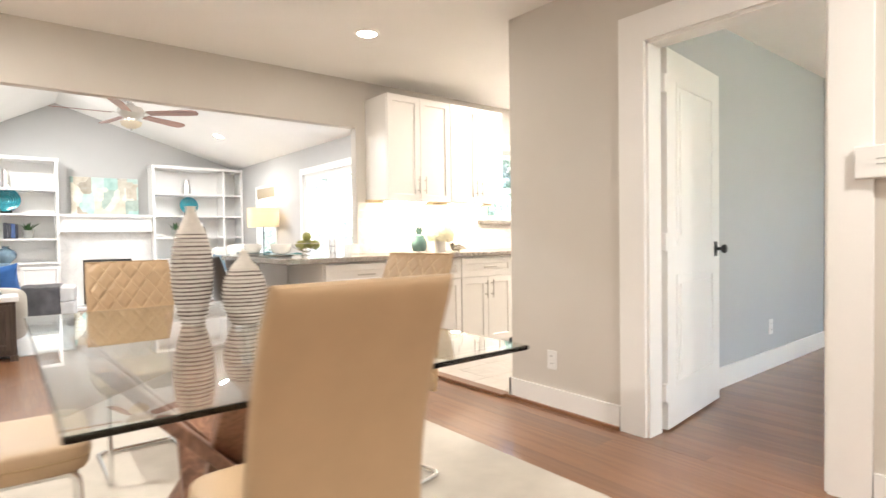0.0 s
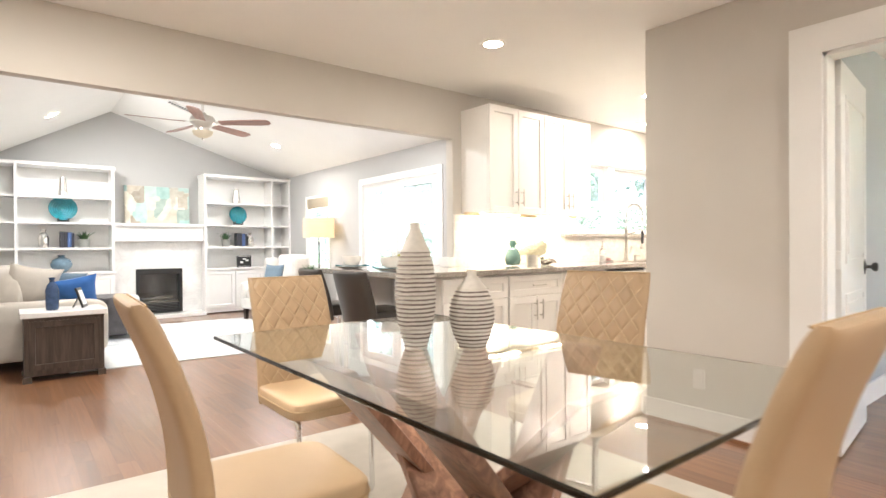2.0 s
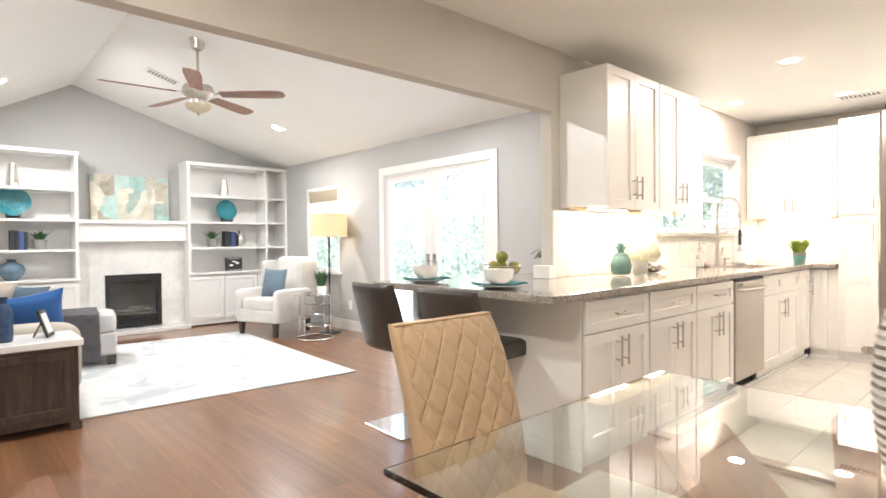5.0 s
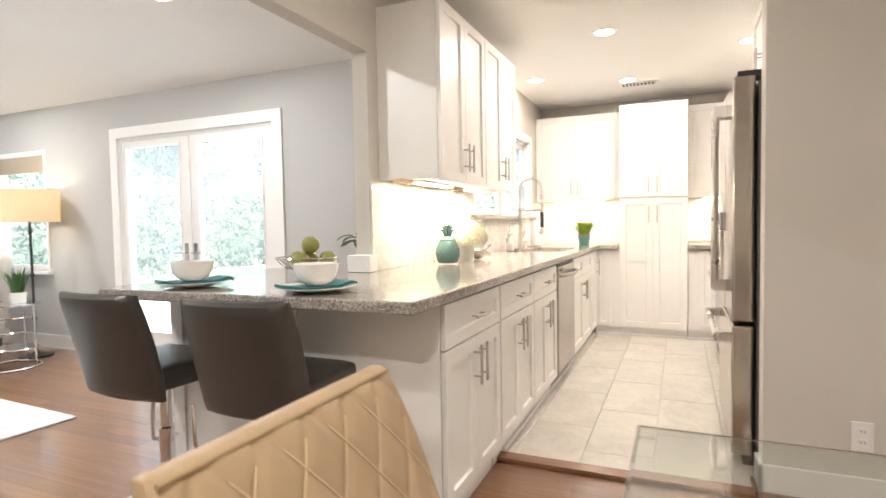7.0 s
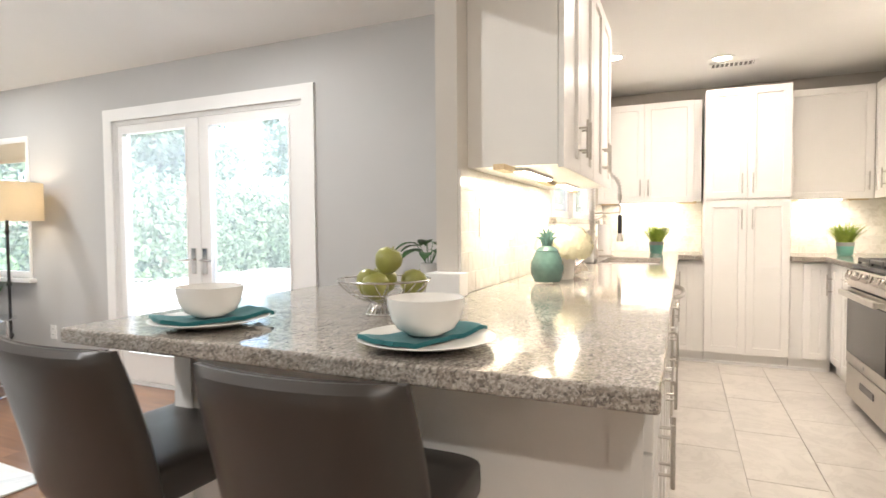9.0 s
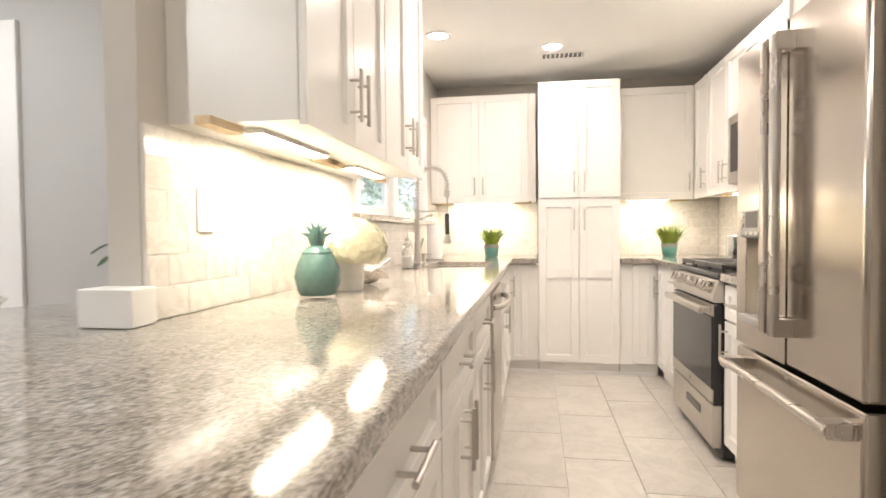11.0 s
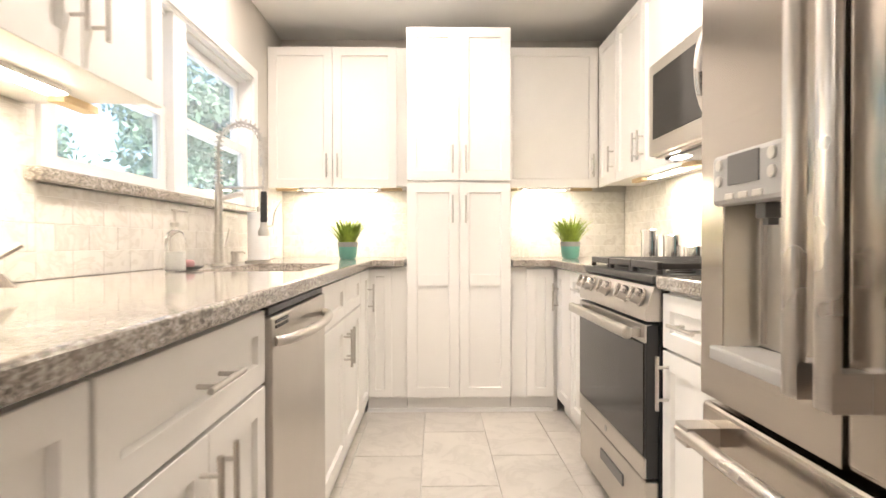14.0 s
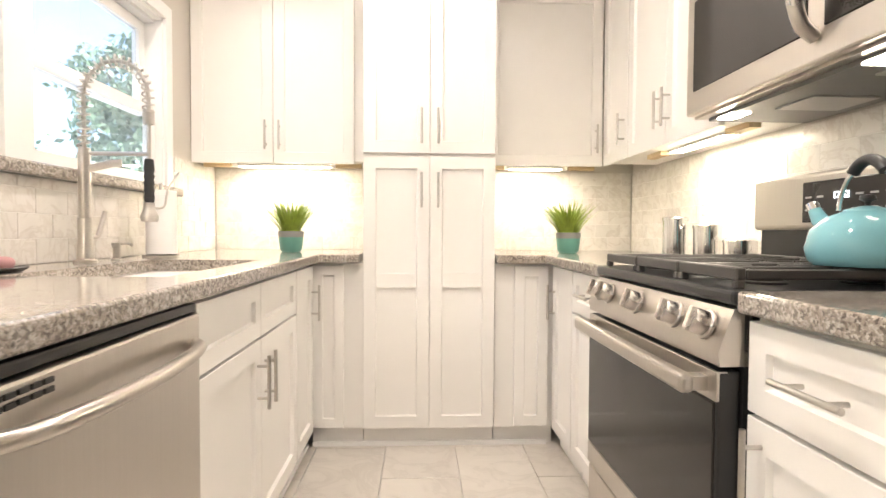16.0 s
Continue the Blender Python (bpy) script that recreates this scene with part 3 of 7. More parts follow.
# doors
def panel_door(w, h, t):
    """A leaf with an arched upper and a square lower sunk panel on both faces."""
    bm = bmesh.new()
    bx(bm, 0, w, -t / 2, t / 2, 0, h)
    for z0, z1 in ((0.22, 0.82), (0.98, h - 0.16)):
        for s in (-1, 1):
            y = s * t / 2
            bx(bm, 0.115, w - 0.115, y - 0.006, y + 0.006, z0, z0 + 0.022)
            bx(bm, 0.115, w - 0.115, y - 0.006, y + 0.006, z1 - 0.022, z1)
            bx(bm, 0.115, 0.137, y - 0.006, y + 0.006, z0 + 0.022, z1 - 0.022)
            bx(bm, w - 0.137, w - 0.115, y - 0.006, y + 0.006, z0 + 0.022, z1 - 0.022)
            bx(bm, 0.165, w - 0.165, y - 0.008, y + 0.008, z0 + 0.05, z1 - 0.05)
    return bm


door = tagged(part("door_1", panel_door(0.79, 2.02, 0.036), TRIM, m=pose(SX + 0.148, DY1 - 0.014, 0.012, 0, 0, 6.4)), "white two-panel interior door standing open", "door", kind="structure")
for s in (-1, 1):
    knob = lathe([(0, 0), (0.028, 0), (0.028, 0.006), (0.011, 0.01), (0.010, 0.03), (0.024, 0.04), (0.028, 0.052), (0.022, 0.064), (0, 0.068)], 20)
    part("door_knob", knob, BLACK, door, "black round door knob", pose(0.725, s * 0.018, 0.945, -90 * s, 0, 0))
    part("backplate", box(0.70, 0.75, s * 0.019 - 0.002, s * 0.019 + 0.002, 0.90, 0.99), BLACK, door, "black square backplate")
for z in (0.2, 1.0, 1.83):
    part("hinge", box(-0.03, 0.002, -0.022, 0.004, z - 0.048, z + 0.048, 0.004), TRIM, door, "white painted hinge")

french = tagged(part("door_2", boxes((LE + 0.005, LE + 0.065, FY0 + 0.016, FY0 + 0.03, 0, FZ - 0.016), (LE + 0.005, LE + 0.065, FY1 - 0.03, FY1 - 0.016, 0, FZ - 0.016), (LE + 0.005, LE + 0.065, FY0 + 0.03, FY1 - 0.03, FZ - 0.03, FZ - 0.016), (LE + 0.005, LE + 0.08, FY0 + 0.03, FY1 - 0.03, 0, 0.025)), TRIM), "closed pair of white glazed french doors", "door", kind="structure")
mid = 6.668
for y0, y1, ga, gb in ((FY0 + 0.032, mid - 0.002, 5.885, 6.557), (mid + 0.002, FY1 - 0.032, 6.78, 7.415)):
    gz = FZ - 0.095
    leaf = part("door_leaf", pierced("y", LE + 0.008, LE + 0.052, y0, y1, 0.03, FZ - 0.033, [(ga, gb, 0.24, gz)]), TRIM, french)
    for b in ((LE + 0.001, LE + 0.008, ga - 0.012, ga, 0.228, gz + 0.012), (LE + 0.001, LE + 0.008, gb, gb + 0.012, 0.228, gz + 0.012), (LE + 0.001, LE + 0.008, ga, gb, gz, gz + 0.012), (LE + 0.001, LE + 0.008, ga, gb, 0.228, 0.24)):
        part("glazing_bead", box(*b), TRIM, leaf)
    pn = part("pane", box(LE + 0.027, LE + 0.033, ga, gb, 0.24, gz), PANE, french)
    pn.visible_shadow = False
    s = -1 if y1 < mid + 0.01 else 1
    y = (y1 - 0.05) if s < 0 else (y0 + 0.05)
    part("backplate", box(LE - 0.001, LE + 0.008, y - 0.022, y + 0.022, 0.85, 1.03, 0.003), CHROME, french, "slim chrome lock plate")
    part("lever_handle", tube(rounded([(LE + 0.005, y, 0.95), (LE - 0.045, y, 0.95), (LE - 0.047, y - s * 0.01 + s * 0.11, 0.945)], 0.015), 0.008), CHROME, french, "chrome lever handle")
setting("meeting_bead", box(LE - 0.002, LE + 0.007, mid - 0.018, mid + 0.018, 0.035, FZ - 0.035, 0.003), TRIM, "white bead where the french doors meet", "trim")


def sash_unit(win, x0, x1, z0, z1, y, mats):
    """A double-hung pair of sashes in the plane of y."""
    zm = z0 + (z1 - z0) * 0.44
    for za, zb, dy in ((z0, zm + 0.03, -0.012), (zm - 0.01, z1, 0.03)):
        r = 0.045
        part("sash", boxes((x0, x0 + r, y + dy, y + dy + 0.035, za, zb), (x1 - r, x1, y + dy, y + dy + 0.035, za, zb), (x0 + r, x1 - r, y + dy, y + dy + 0.035, za, za + r), (x0 + r, x1 - r, y + dy, y + dy + 0.035, zb - r, zb)), mats, win)
        p = part("pane", box(x0 + r, x1 - r, y + dy + 0.014, y + dy + 0.019, za + r, zb - r), KITCHENPANE, win)
        p.visible_shadow = False


kwin = tagged(part("window_1", boxes((4.86, 4.98, KN + 0.002, KN + 0.083, WZ0, WZ1 - 0.03), (WX0 + 0.046, 4.86, KN + 0.03, KN + 0.083, WZ1 - 0.06, WZ1 - 0.032), (4.98, WX1 - 0.046, KN + 0.03, KN + 0.083, WZ1 - 0.06, WZ1 - 0.032)), TRIM), "white double-hung kitchen window over the sink", "window", kind="structure")
sash_unit(kwin, WX0 + 0.048, 4.858, WZ0 + 0.012, WZ1 - 0.062, KN + 0.045, TRIM)
sash_unit(kwin, 4.982, WX1 - 0.048, WZ0 + 0.012, WZ1 - 0.062, KN + 0.045, TRIM)
setting("window_ledge", box(WX0 - 0.09, WX1 + 0.05, KN - 0.055, KN + 0.04, WZ0 - 0.035, WZ0 + 0.004, 0.008), GRANITE, "speckled granite window ledge", "sill")
lwin = tagged(part("window_2", boxes((LE + 0.03, LE + 0.09, VY0 + 0.022, VY0 + 0.06, VZ0, VZ1 - 0.04), (LE + 0.03, LE + 0.09, VY1 - 0.06, VY1 - 0.022, VZ0, VZ1 - 0.04), (LE + 0.03, LE + 0.09, VY0 + 0.06, VY1 - 0.06, VZ1 - 0.08, VZ1 - 0.04), (LE + 0.03, LE + 0.09, VY0 + 0.06, VY1 - 0.06, VZ0, VZ0 + 0.05), (LE + 0.035, LE + 0.08, VY0 + 0.06, VY1 - 0.06, 1.32, 1.36)), TRIM), "white window with a raised woven shade", "window", kind="structure")
for za, zb in ((VZ0 + 0.05, 1.32), (1.36, VZ1 - 0.08)):
    p = part("pane", box(LE + 0.055, LE + 0.06, VY0 + 0.06, VY1 - 0.06, za, zb), PANE, lwin)
    p.visible_shadow = False
sh = bmesh.new()
for i in range(5):
    bx(sh, LE + 0.002 + 0.003 * i, LE + 0.014 + 0.003 * i, VY0 + 0.025, VY1 - 0.025, 1.78 - 0.012 * i, 1.905)
part("raised_shade", sh, SHADE, lwin, "cream woven shade drawn up")
bwin = tagged(part("window_3", boxes((BX0, BX0 + 0.05, DS - 0.08, DS - 0.03, 0.35, 2.25), (BX1 - 0.05, BX1, DS - 0.08, DS - 0.03, 0.35, 2.25), (BX0 + 0.05, BX1 - 0.05, DS - 0.08, DS - 0.03, 0.35, 0.4), (BX0 + 0.05, BX1 - 0.05, DS - 0.08, DS - 0.03, 2.2, 2.25)), TRIM), "unseen white bedroom window added for daylight", "window", kind="structure")
p = part("pane", box(BX0 + 0.05, BX1 - 0.05, DS - 0.06, DS - 0.055, 0.4, 2.2), PANE, bwin)
p.visible_shadow = False
setting("threshold", prism([(2.62, 2.60), (2.70, 2.60), (2.70, 3.73), (2.62, 3.73)], 0.0, 0.022, 0.004), OAK, "oak threshold strip between wood and tile", "threshold")


# ---- kitchen ----
def bar_handle(x, z, upright, length, r=0.0058):
    """A bar on two posts, in front of a face at y = 0."""
    k = length / 2
    a, b = ((x, -0.034, z - k), (x, -0.034, z + k)) if upright else ((x - k, -0.034, z), (x + k, -0.034, z))
    bm = tube([a, b], r, 10)
    for s in (-0.6, 0.6):
        p = (x, 0, z + s * k) if upright else (x + s * k, 0, z)
        q = (p[0], -0.034, p[2])
        tube([p, q], r * 0.8, 8, bm)
    return bm


def shaker(x0, x1, z0, z1, rail=0.055, t=0.02, sunk=0.012):
    """A door with four rails and a sunk middle panel."""
    r = min(rail, (x1 - x0) * 0.3, (z1 - z0) * 0.3)
    bm = bmesh.new()
    flat_shaded.add(id(bm))
    ring = [[bm.verts.new(c) for c in ((x0 + d, y, z0 + d), (x1 - d, y, z0 + d), (x1 - d, y, z1 - d), (x0 + d, y, z1 - d))] for d, y in ((0, t), (0, 0.0015), (0.0015, 0), (r, 0), (r + 0.004, sunk))]
    for a, b in zip(ring, ring[1:]):
        for i in range(4):
            j = (i + 1) % 4
            bm.faces.new((a[i], a[j], b[j], b[i]))
    bm.faces.new(ring[-1])
    bm.faces.new(ring[0][::-1])
    bmesh.ops.recalc_face_normals(bm, faces=bm.faces[:])
    return bm


def cabinet(name, label, w, d, z0, z1, fronts, m, group="", toe=False, mats=None):
    """fronts: kind, x0, x1, z0, z1 and, for a handle, its x, z, upright and length."""
    cab = thing(name, label, "cabinet", m, group)
    base = 0.1 if toe else z0
    part("body", box(0, w, 0.022, d, base, z1), mats or CABINET, cab)
    if toe:
        part("toe_kick", box(0.002, w - 0.002, 0.05, 0.065, 0.0, 0.1), CABINET, cab)
    for kind, xa, xb, za, zb, grip in fronts:
        f = part(kind, shaker(xa, xb, za, zb), mats or CABINET, cab)
        if grip:
            part("handle", bar_handle(*grip), NICKEL, f, "brushed nickel bar handle")
    return cab


def drawer_and_doors(name, label, w, m, one=False, grip_left=False, depth=0.62, group="kitchen base cabinets"):
    g = 0.003
    rows = [("drawer_front", g, w - g, 0.70, 0.862, (w / 2, 0.782, False, 0.15))]
    if one:
        hx = 0.045 if grip_left else w - 0.045
        rows.append(("door", g, w - g, 0.108, 0.692, (hx, 0.60, True, 0.16)))
    else:
        rows += [("door", g, w / 2 - 0.0015, 0.108, 0.692, (w / 2 - 0.035, 0.585, True, 0.16)), ("door", w / 2 + 0.0015, w - g, 0.108, 0.692, (w / 2 + 0.035, 0.585, True, 0.16))]
    return cabinet(name, label, w, depth, 0.1, 0.872, rows, m, group, True)


N = lambda x: pose(x, 3.645, 0)              # fronts that face -y
W_ = lambda y, x: pose(x, y, 0, 0, 0, -90)   # fronts that face -x
S_ = lambda x, y: pose(x, y, 0, 0, 0, 180)   # fronts that face +y
white = "white shaker base cabinet with a drawer and two doors"
drawer_and_doors("base_cabinet", "white shaker base cabinet at the end of the bar", 0.64, N(1.905), depth=0.66)
drawer_and_doors("base_cabinet", white, 0.625, N(2.56), depth=0.66)
drawer_and_doors("base_cabinet", "white shaker base cabinet beside the dishwasher", 0.625, N(3.19), depth=0.66)
w = 0.965
cabinet("sink_cabinet", "white shaker sink cabinet under the window", w, 0.66, 0.1, 0.872, [("drawer_front", 0.003, 0.48, 0.70, 0.862, None), ("drawer_front", 0.484, w - 0.003, 0.70, 0.862, None), ("door", 0.003, 0.48, 0.108, 0.692, (0.445, 0.57, True, 0.16)), ("door", 0.484, w - 0.003, 0.108, 0.692, (0.52, 0.57, True, 0.16))], N(4.435), "kitchen base cabinets", True)
cabinet("corner_cabinet", "narrow white shaker corner cabinet", 0.352, 0.66, 0.1, 0.872, [("door", 0.003, 0.33, 0.108, 0.862, (0.295, 0.70, True, 0.16))], N(5.405), "kitchen base cabinets", True)
cabinet("corner_cabinet", "narrow white shaker corner cabinet beside the pantry", 0.238, 0.62, 0.1, 0.872, [("door", 0.01, 0.15, 0.108, 0.862, None)], W_(3.664, 5.775), "kitchen base cabinets", True)
cabinet("corner_cabinet", "narrow white shaker corner cabinet beside the pantry", 0.282, 0.62, 0.1, 0.872, [("door", 0.09, 0.25, 0.108, 0.862, None)], W_(2.81, 5.775), "kitchen base cabinets", True)
pantry = cabinet("tall_pantry", "tall white shaker pantry cabinet with four doors", 0.612, 0.67, 0.1, 2.275, [("door", 0.003, 0.3045, 0.108, 1.365, (0.268, 1.21, True, 0.16)), ("door", 0.3075, 0.609, 0.108, 1.365, (0.344, 1.21, True, 0.16)), ("door", 0.003, 0.3045, 1.38, 2.27, (0.268, 1.5, True, 0.16)), ("door", 0.3075, 0.609, 1.38, 2.27, (0.344, 1.5, True, 0.16))], W_(3.425, 5.765), "", True)
for lower, xa, xb in zip([c for c in pantry.children if c.name.startswith("door")][:2], (0.063, 0.367), (0.245, 0.549)):
    part("cross_rail", box(xa, xb, 0.0, 0.012, 0.762, 0.828), CABINET, lower)
U0, U1 = 1.372, 2.28


def wall_cabinet(label, w, m, doors=2, z0=U0, z1=U1, depth=0.345, grip_left=False, fill=0.0, grip_z=None):
    gz = grip_z if grip_z else z0 + 0.14
    if doors == 2:
        k = (w - fill) / 2
        rows = [("door", 0.003, k - 0.0015, z0, z1, (k - 0.035, gz, True, 0.15)), ("door", k + 0.0015, w - fill - 0.003, z0, z1, (k + 0.035, gz, True, 0.15))]
    else:
        rows = [("door", 0.003, w - fill - 0.003, z0, z1, (0.04 if grip_left else w - fill - 0.04, gz, True, 0.15))]
    return cabinet("wall_cabinet", label, w, depth, z0 + 0.012, z1, rows, m, "kitchen wall cabinets")


wall_cabinet("white shaker wall cabinet over the counter end", 0.69, pose(2.67, 3.978, 0), depth=0.36)
wall_cabinet("white shaker wall cabinet beside the window", 0.67, pose(3.363, 3.978, 0), depth=0.36)
wall_cabinet("white shaker wall cabinet beside the pantry", 0.895, W_(4.338, 6.12), depth=0.328, fill=0.06)
wall_cabinet("white shaker corner wall cabinet", 0.615, W_(2.81, 6.12), 1, depth=0.328, fill=0.0)
wall_cabinet("white shaker corner wall cabinet", 0.335, S_(6.117, 2.195), 1, depth=0.29, grip_left=False)
wall_cabinet("white shaker wall cabinet beside the microwave", 0.785, S_(5.778, 2.195), depth=0.29)
wall_cabinet("white shaker cabinet over the microwave", 0.775, S_(4.99, 2.195), z0=1.80, depth=0.29)
wall_cabinet("narrow white shaker wall cabinet beside the fridge", 0.405, S_(4.21, 2.195), 1, depth=0.29)
wall_cabinet("white shaker cabinet over the fridge", 0.87, S_(3.80, 2.5), z0=1.83, depth=0.595, grip_z=1.93)
setting("cabinet_filler_panel", box(2.825, 2.925, 2.05, 2.5, 1.83, 2.28), CABINET, "white filler panel beside the fridge cabinet", "panel")
drawer_and_doors("base_cabinet", "narrow white shaker base cabinet beside the fridge", 0.376, S_(4.203, 2.575), True, True, 0.64)
drawer_and_doors("base_cabinet", "narrow white shaker base cabinet beside the range", 0.425, S_(5.435, 2.545), True, False, 0.64)
cabinet("corner_cabinet", "narrow white shaker corner cabinet", 0.345, 0.64, 0.1, 0.872, [("door", 0.033, 0.338, 0.108, 0.862, (0.07, 0.70, True, 0.16))], S_(5.785, 2.545), "kitchen base cabinets", True)
# bar back panel
bar = thing("bar_back_panel", "white painted panelled back of the breakfast bar", "cabinet", pose(1.9, 3.66, 0))
for b in ((0, 0.02, 0.66, 1.32, 0, 0.872), (0.02, 0.65, 1.30, 1.32, 0, 0.872), (-0.003, 0.0, 0.01, 0.66, 0, 0.872)):
    part("panel", box(*b), CABINET, bar)
part("base_strip", box(-0.014, -0.004, 0, 1.32, 0, 0.11, 0.002), CABINET, bar)
for y in (0.0, 0.62, 1.25):
    part("stile", box(-0.009, -0.0035, y + 0.003, y + 0.07, 0.115, 0.87), CABINET, bar)

# worktops
top = prism([(1.605, 3.622), (5.735, 3.622), (5.735, 3.438), (6.445, 3.438), (6.445, 4.335), (2.563, 4.335), (2.563, 4.43), (3.12, 4.43), (3.12, 4.68), (2.62, 5.04), (1.605, 5.04)], 0.875, 0.915, 0.007)
me_top = mesh_of("worktop", top, GRANITE)
cut = new("cutter", mesh_of("cutter", prism([(4.5 + (0.75 if i in (1, 2) else 0), 3.735 + (0.385 if i in (2, 3) else 0)) for i in range(4)], 0.8, 1.0), GRANITE))
raw = new("raw", me_top)
mod = raw.modifiers.new("hole", "BOOLEAN")
mod.object, mod.operation, mod.solver = cut, "DIFFERENCE", "EXACT"
bpy.context.view_layer.update()
made = bpy.data.meshes.new_from_object(raw.evaluated_get(bpy.context.evaluated_depsgraph_get()))
for o in (raw, cut):
    bpy.data.objects.remove(o)
counter = tagged(new("granite_worktop", made), "speckled grey-brown polished granite worktop with a bar overhang", "worktop")
tagged(part("granite_worktop", prism([(5.735, 2.585), (4.99, 2.585), (4.99, 1.905), (6.445, 1.905), (6.445, 2.808), (5.735, 2.808)], 0.875, 0.915, 0.007), GRANITE), "speckled granite worktop beside the range", "worktop")
tagged(part("granite_worktop", prism([(3.787, 1.905), (4.208, 1.905), (4.208, 2.595), (3.787, 2.595)], 0.875, 0.915, 0.007), GRANITE), "short speckled granite worktop between range and fridge", "worktop")
# sink
sk = thing("kitchen_sink", "brushed stainless undermount sink", "sink", pose(4.5, 3.735, 0))
basin = bmesh.new()
bx(basin, -0.004, 0.754, -0.004, 0.389, 0.69, 0.874)
basin.faces.ensure_lookup_table()
bmesh.ops.delete(basin, geom=[f for f in basin.faces if f.normal.z > 0.9 or all(v.co.z > 0.87 for v in f.verts)], context="FACES")
bmesh.ops.bevel(basin, geom=[e for e in basin.edges if not e.is_boundary], offset=0.045, segments=4, profile=0.5, affect="EDGES")
bmesh.ops.reverse_faces(basin, faces=basin.faces[:])
part("basin", basin, STEEL_X, sk)
part("drain", lathe([(0, 0.6925), (0.03, 0.6925), (0.042, 0.695), (0.045, 0.6915)], 24, 0.37, 0.2), CHROME, sk)

# dishwasher
dish = thing("dishwasher", "brushed stainless dishwasher with a curved bar handle", "dishwasher", N(3.82))
part("body", box(0.004, 0.606, 0.03, 0.6, 0.1, 0.868), DARKGREY, dish)
part("door", box(0.004, 0.606, -0.012, 0.028, 0.115, 0.845, 0.006), STEEL_X, dish)
# black strip in place of the dark gap below the worktop
part("control_strip", box(0.006, 0.604, -0.004, 0.028, 0.848, 0.866, 0.003), BLACK, dish)
part("toe_panel", box(0.004, 0.606, 0.075, 0.09, 0, 0.1), BLACK, dish)
part("handle", tube([(0.03 + 0.55 * i / 16, -0.012 - 0.05 * math.sin(math.pi * i / 16) ** 0.45 if 0 < i < 16 else -0.01, 0.785 ) for i in range(17)], 0.013, 12), STEEL_X, dish, "curved stainless handle")
vent = bmesh.new()
for i in range(5):
    for j in range(2):
        bx(vent, 0.03 + 0.022 * i, 0.047 + 0.022 * i, -0.0155, -0.0115, 0.815 + 0.012 * j, 0.822 + 0.012 * j)
part("vent", vent, BLACK, dish)

# range
stove = thing("gas_range", "stainless gas range with black cast-iron grates", "stove", S_(4.968, 2.62))
SW = 0.755
part("body", box(0, SW, 0.045, 0.69, 0.03, 0.888), BLACK, stove)
part("drawer", box(0.005, SW - 0.005, 0.0, 0.044, 0.075, 0.282, 0.006), STEEL_X, stove, "stainless storage drawer")
part("drawer_pull", box(0.31, 0.56, -0.006, 0.004, 0.185, 0.225, 0.003), DARKGREY, stove, "recessed drawer pull")
od = part("oven_door", box(0.005, SW - 0.005, 0.0, 0.044, 0.29, 0.765, 0.006), BLACK, stove, "oven door with a dark window")
part("top_rail", box(0.006, SW - 0.006, -0.003, 0.02, 0.708, 0.764, 0.002), STEEL_X, od, "stainless top rail")
part("window", box(0.008, SW - 0.012, -0.004, 0.004, 0.358, 0.705, 0.003), BLACKGLASS, od, "dark oven glass")
part("bottom_rail", box(0.006, SW - 0.006, -0.004, 0.02, 0.292, 0.355, 0.002), STEEL_X, od, "stainless bottom rail")
part("badge", lathe([(0.012, 0), (0.012, 0.002), (0, 0.002)], 18), GREYPLASTIC, od, "small round badge", pose(SW / 2, -0.004, 0.323, 90, 0, 0))
oh = box(0.02, SW - 0.03, -0.058, -0.03, 0.716, 0.754, 0.01, 3)
for x in (0.025, SW - 0.07):
    bx(oh, x, x + 0.035, -0.032, 0.0, 0.722, 0.748)
part("handle", oh, STEEL_X, od, "wide stainless bar handle")
slots = bmesh.new()
for i in range(8):
    bx(slots, 0.06 + 0.08 * i, 0.122 + 0.08 * i, -0.002, 0.003, 0.752, 0.759)
part("vent_slots", slots, BLACK, od)
pan = bmesh.new()
v = [pan.verts.new(c) for c in ((0, 0.0, 0.775), (SW, 0.0, 0.775), (SW, 0.06, 0.775), (0, 0.06, 0.775), (0, -0.004, 0.80), (SW, -0.004, 0.80), (SW, 0.06, 0.885), (0, 0.06, 0.885), (0, 0.025, 0.88), (SW, 0.025, 0.88))]
for f in ((0, 1, 5, 4), (4, 5, 9, 8), (8, 9, 6, 7), (0, 4, 8, 7, 3), (1, 2, 6, 9, 5), (3, 2, 1, 0), (2, 3, 7, 6)):
    pan.faces.new([v[i] for i in f])
bmesh.ops.recalc_face_normals(pan, faces=pan.faces[:])
part("control_panel", pan, STEEL_X, stove, "sloped stainless control panel")
for x in (0.08, 0.155, 0.357, 0.563, 0.69):
    kb = lathe([(0.03, 0), (0.03, 0.006), (0.025, 0.008), (0.0245, 0.03), (0.021, 0.034), (0, 0.034)], 24)
    bx(kb, -0.006, 0.006, -0.024, 0.024, 0.033, 0.043)
    part("knob", kb, STEEL, stove, "round steel burner knob", pose(x, 0.01, 0.842, 70, 0, 0))
part("cooktop", box(-0.004, SW + 0.004, 0.02, 0.69, 0.888, 0.915, 0.008), BLACK, stove, "black enamel cooktop")
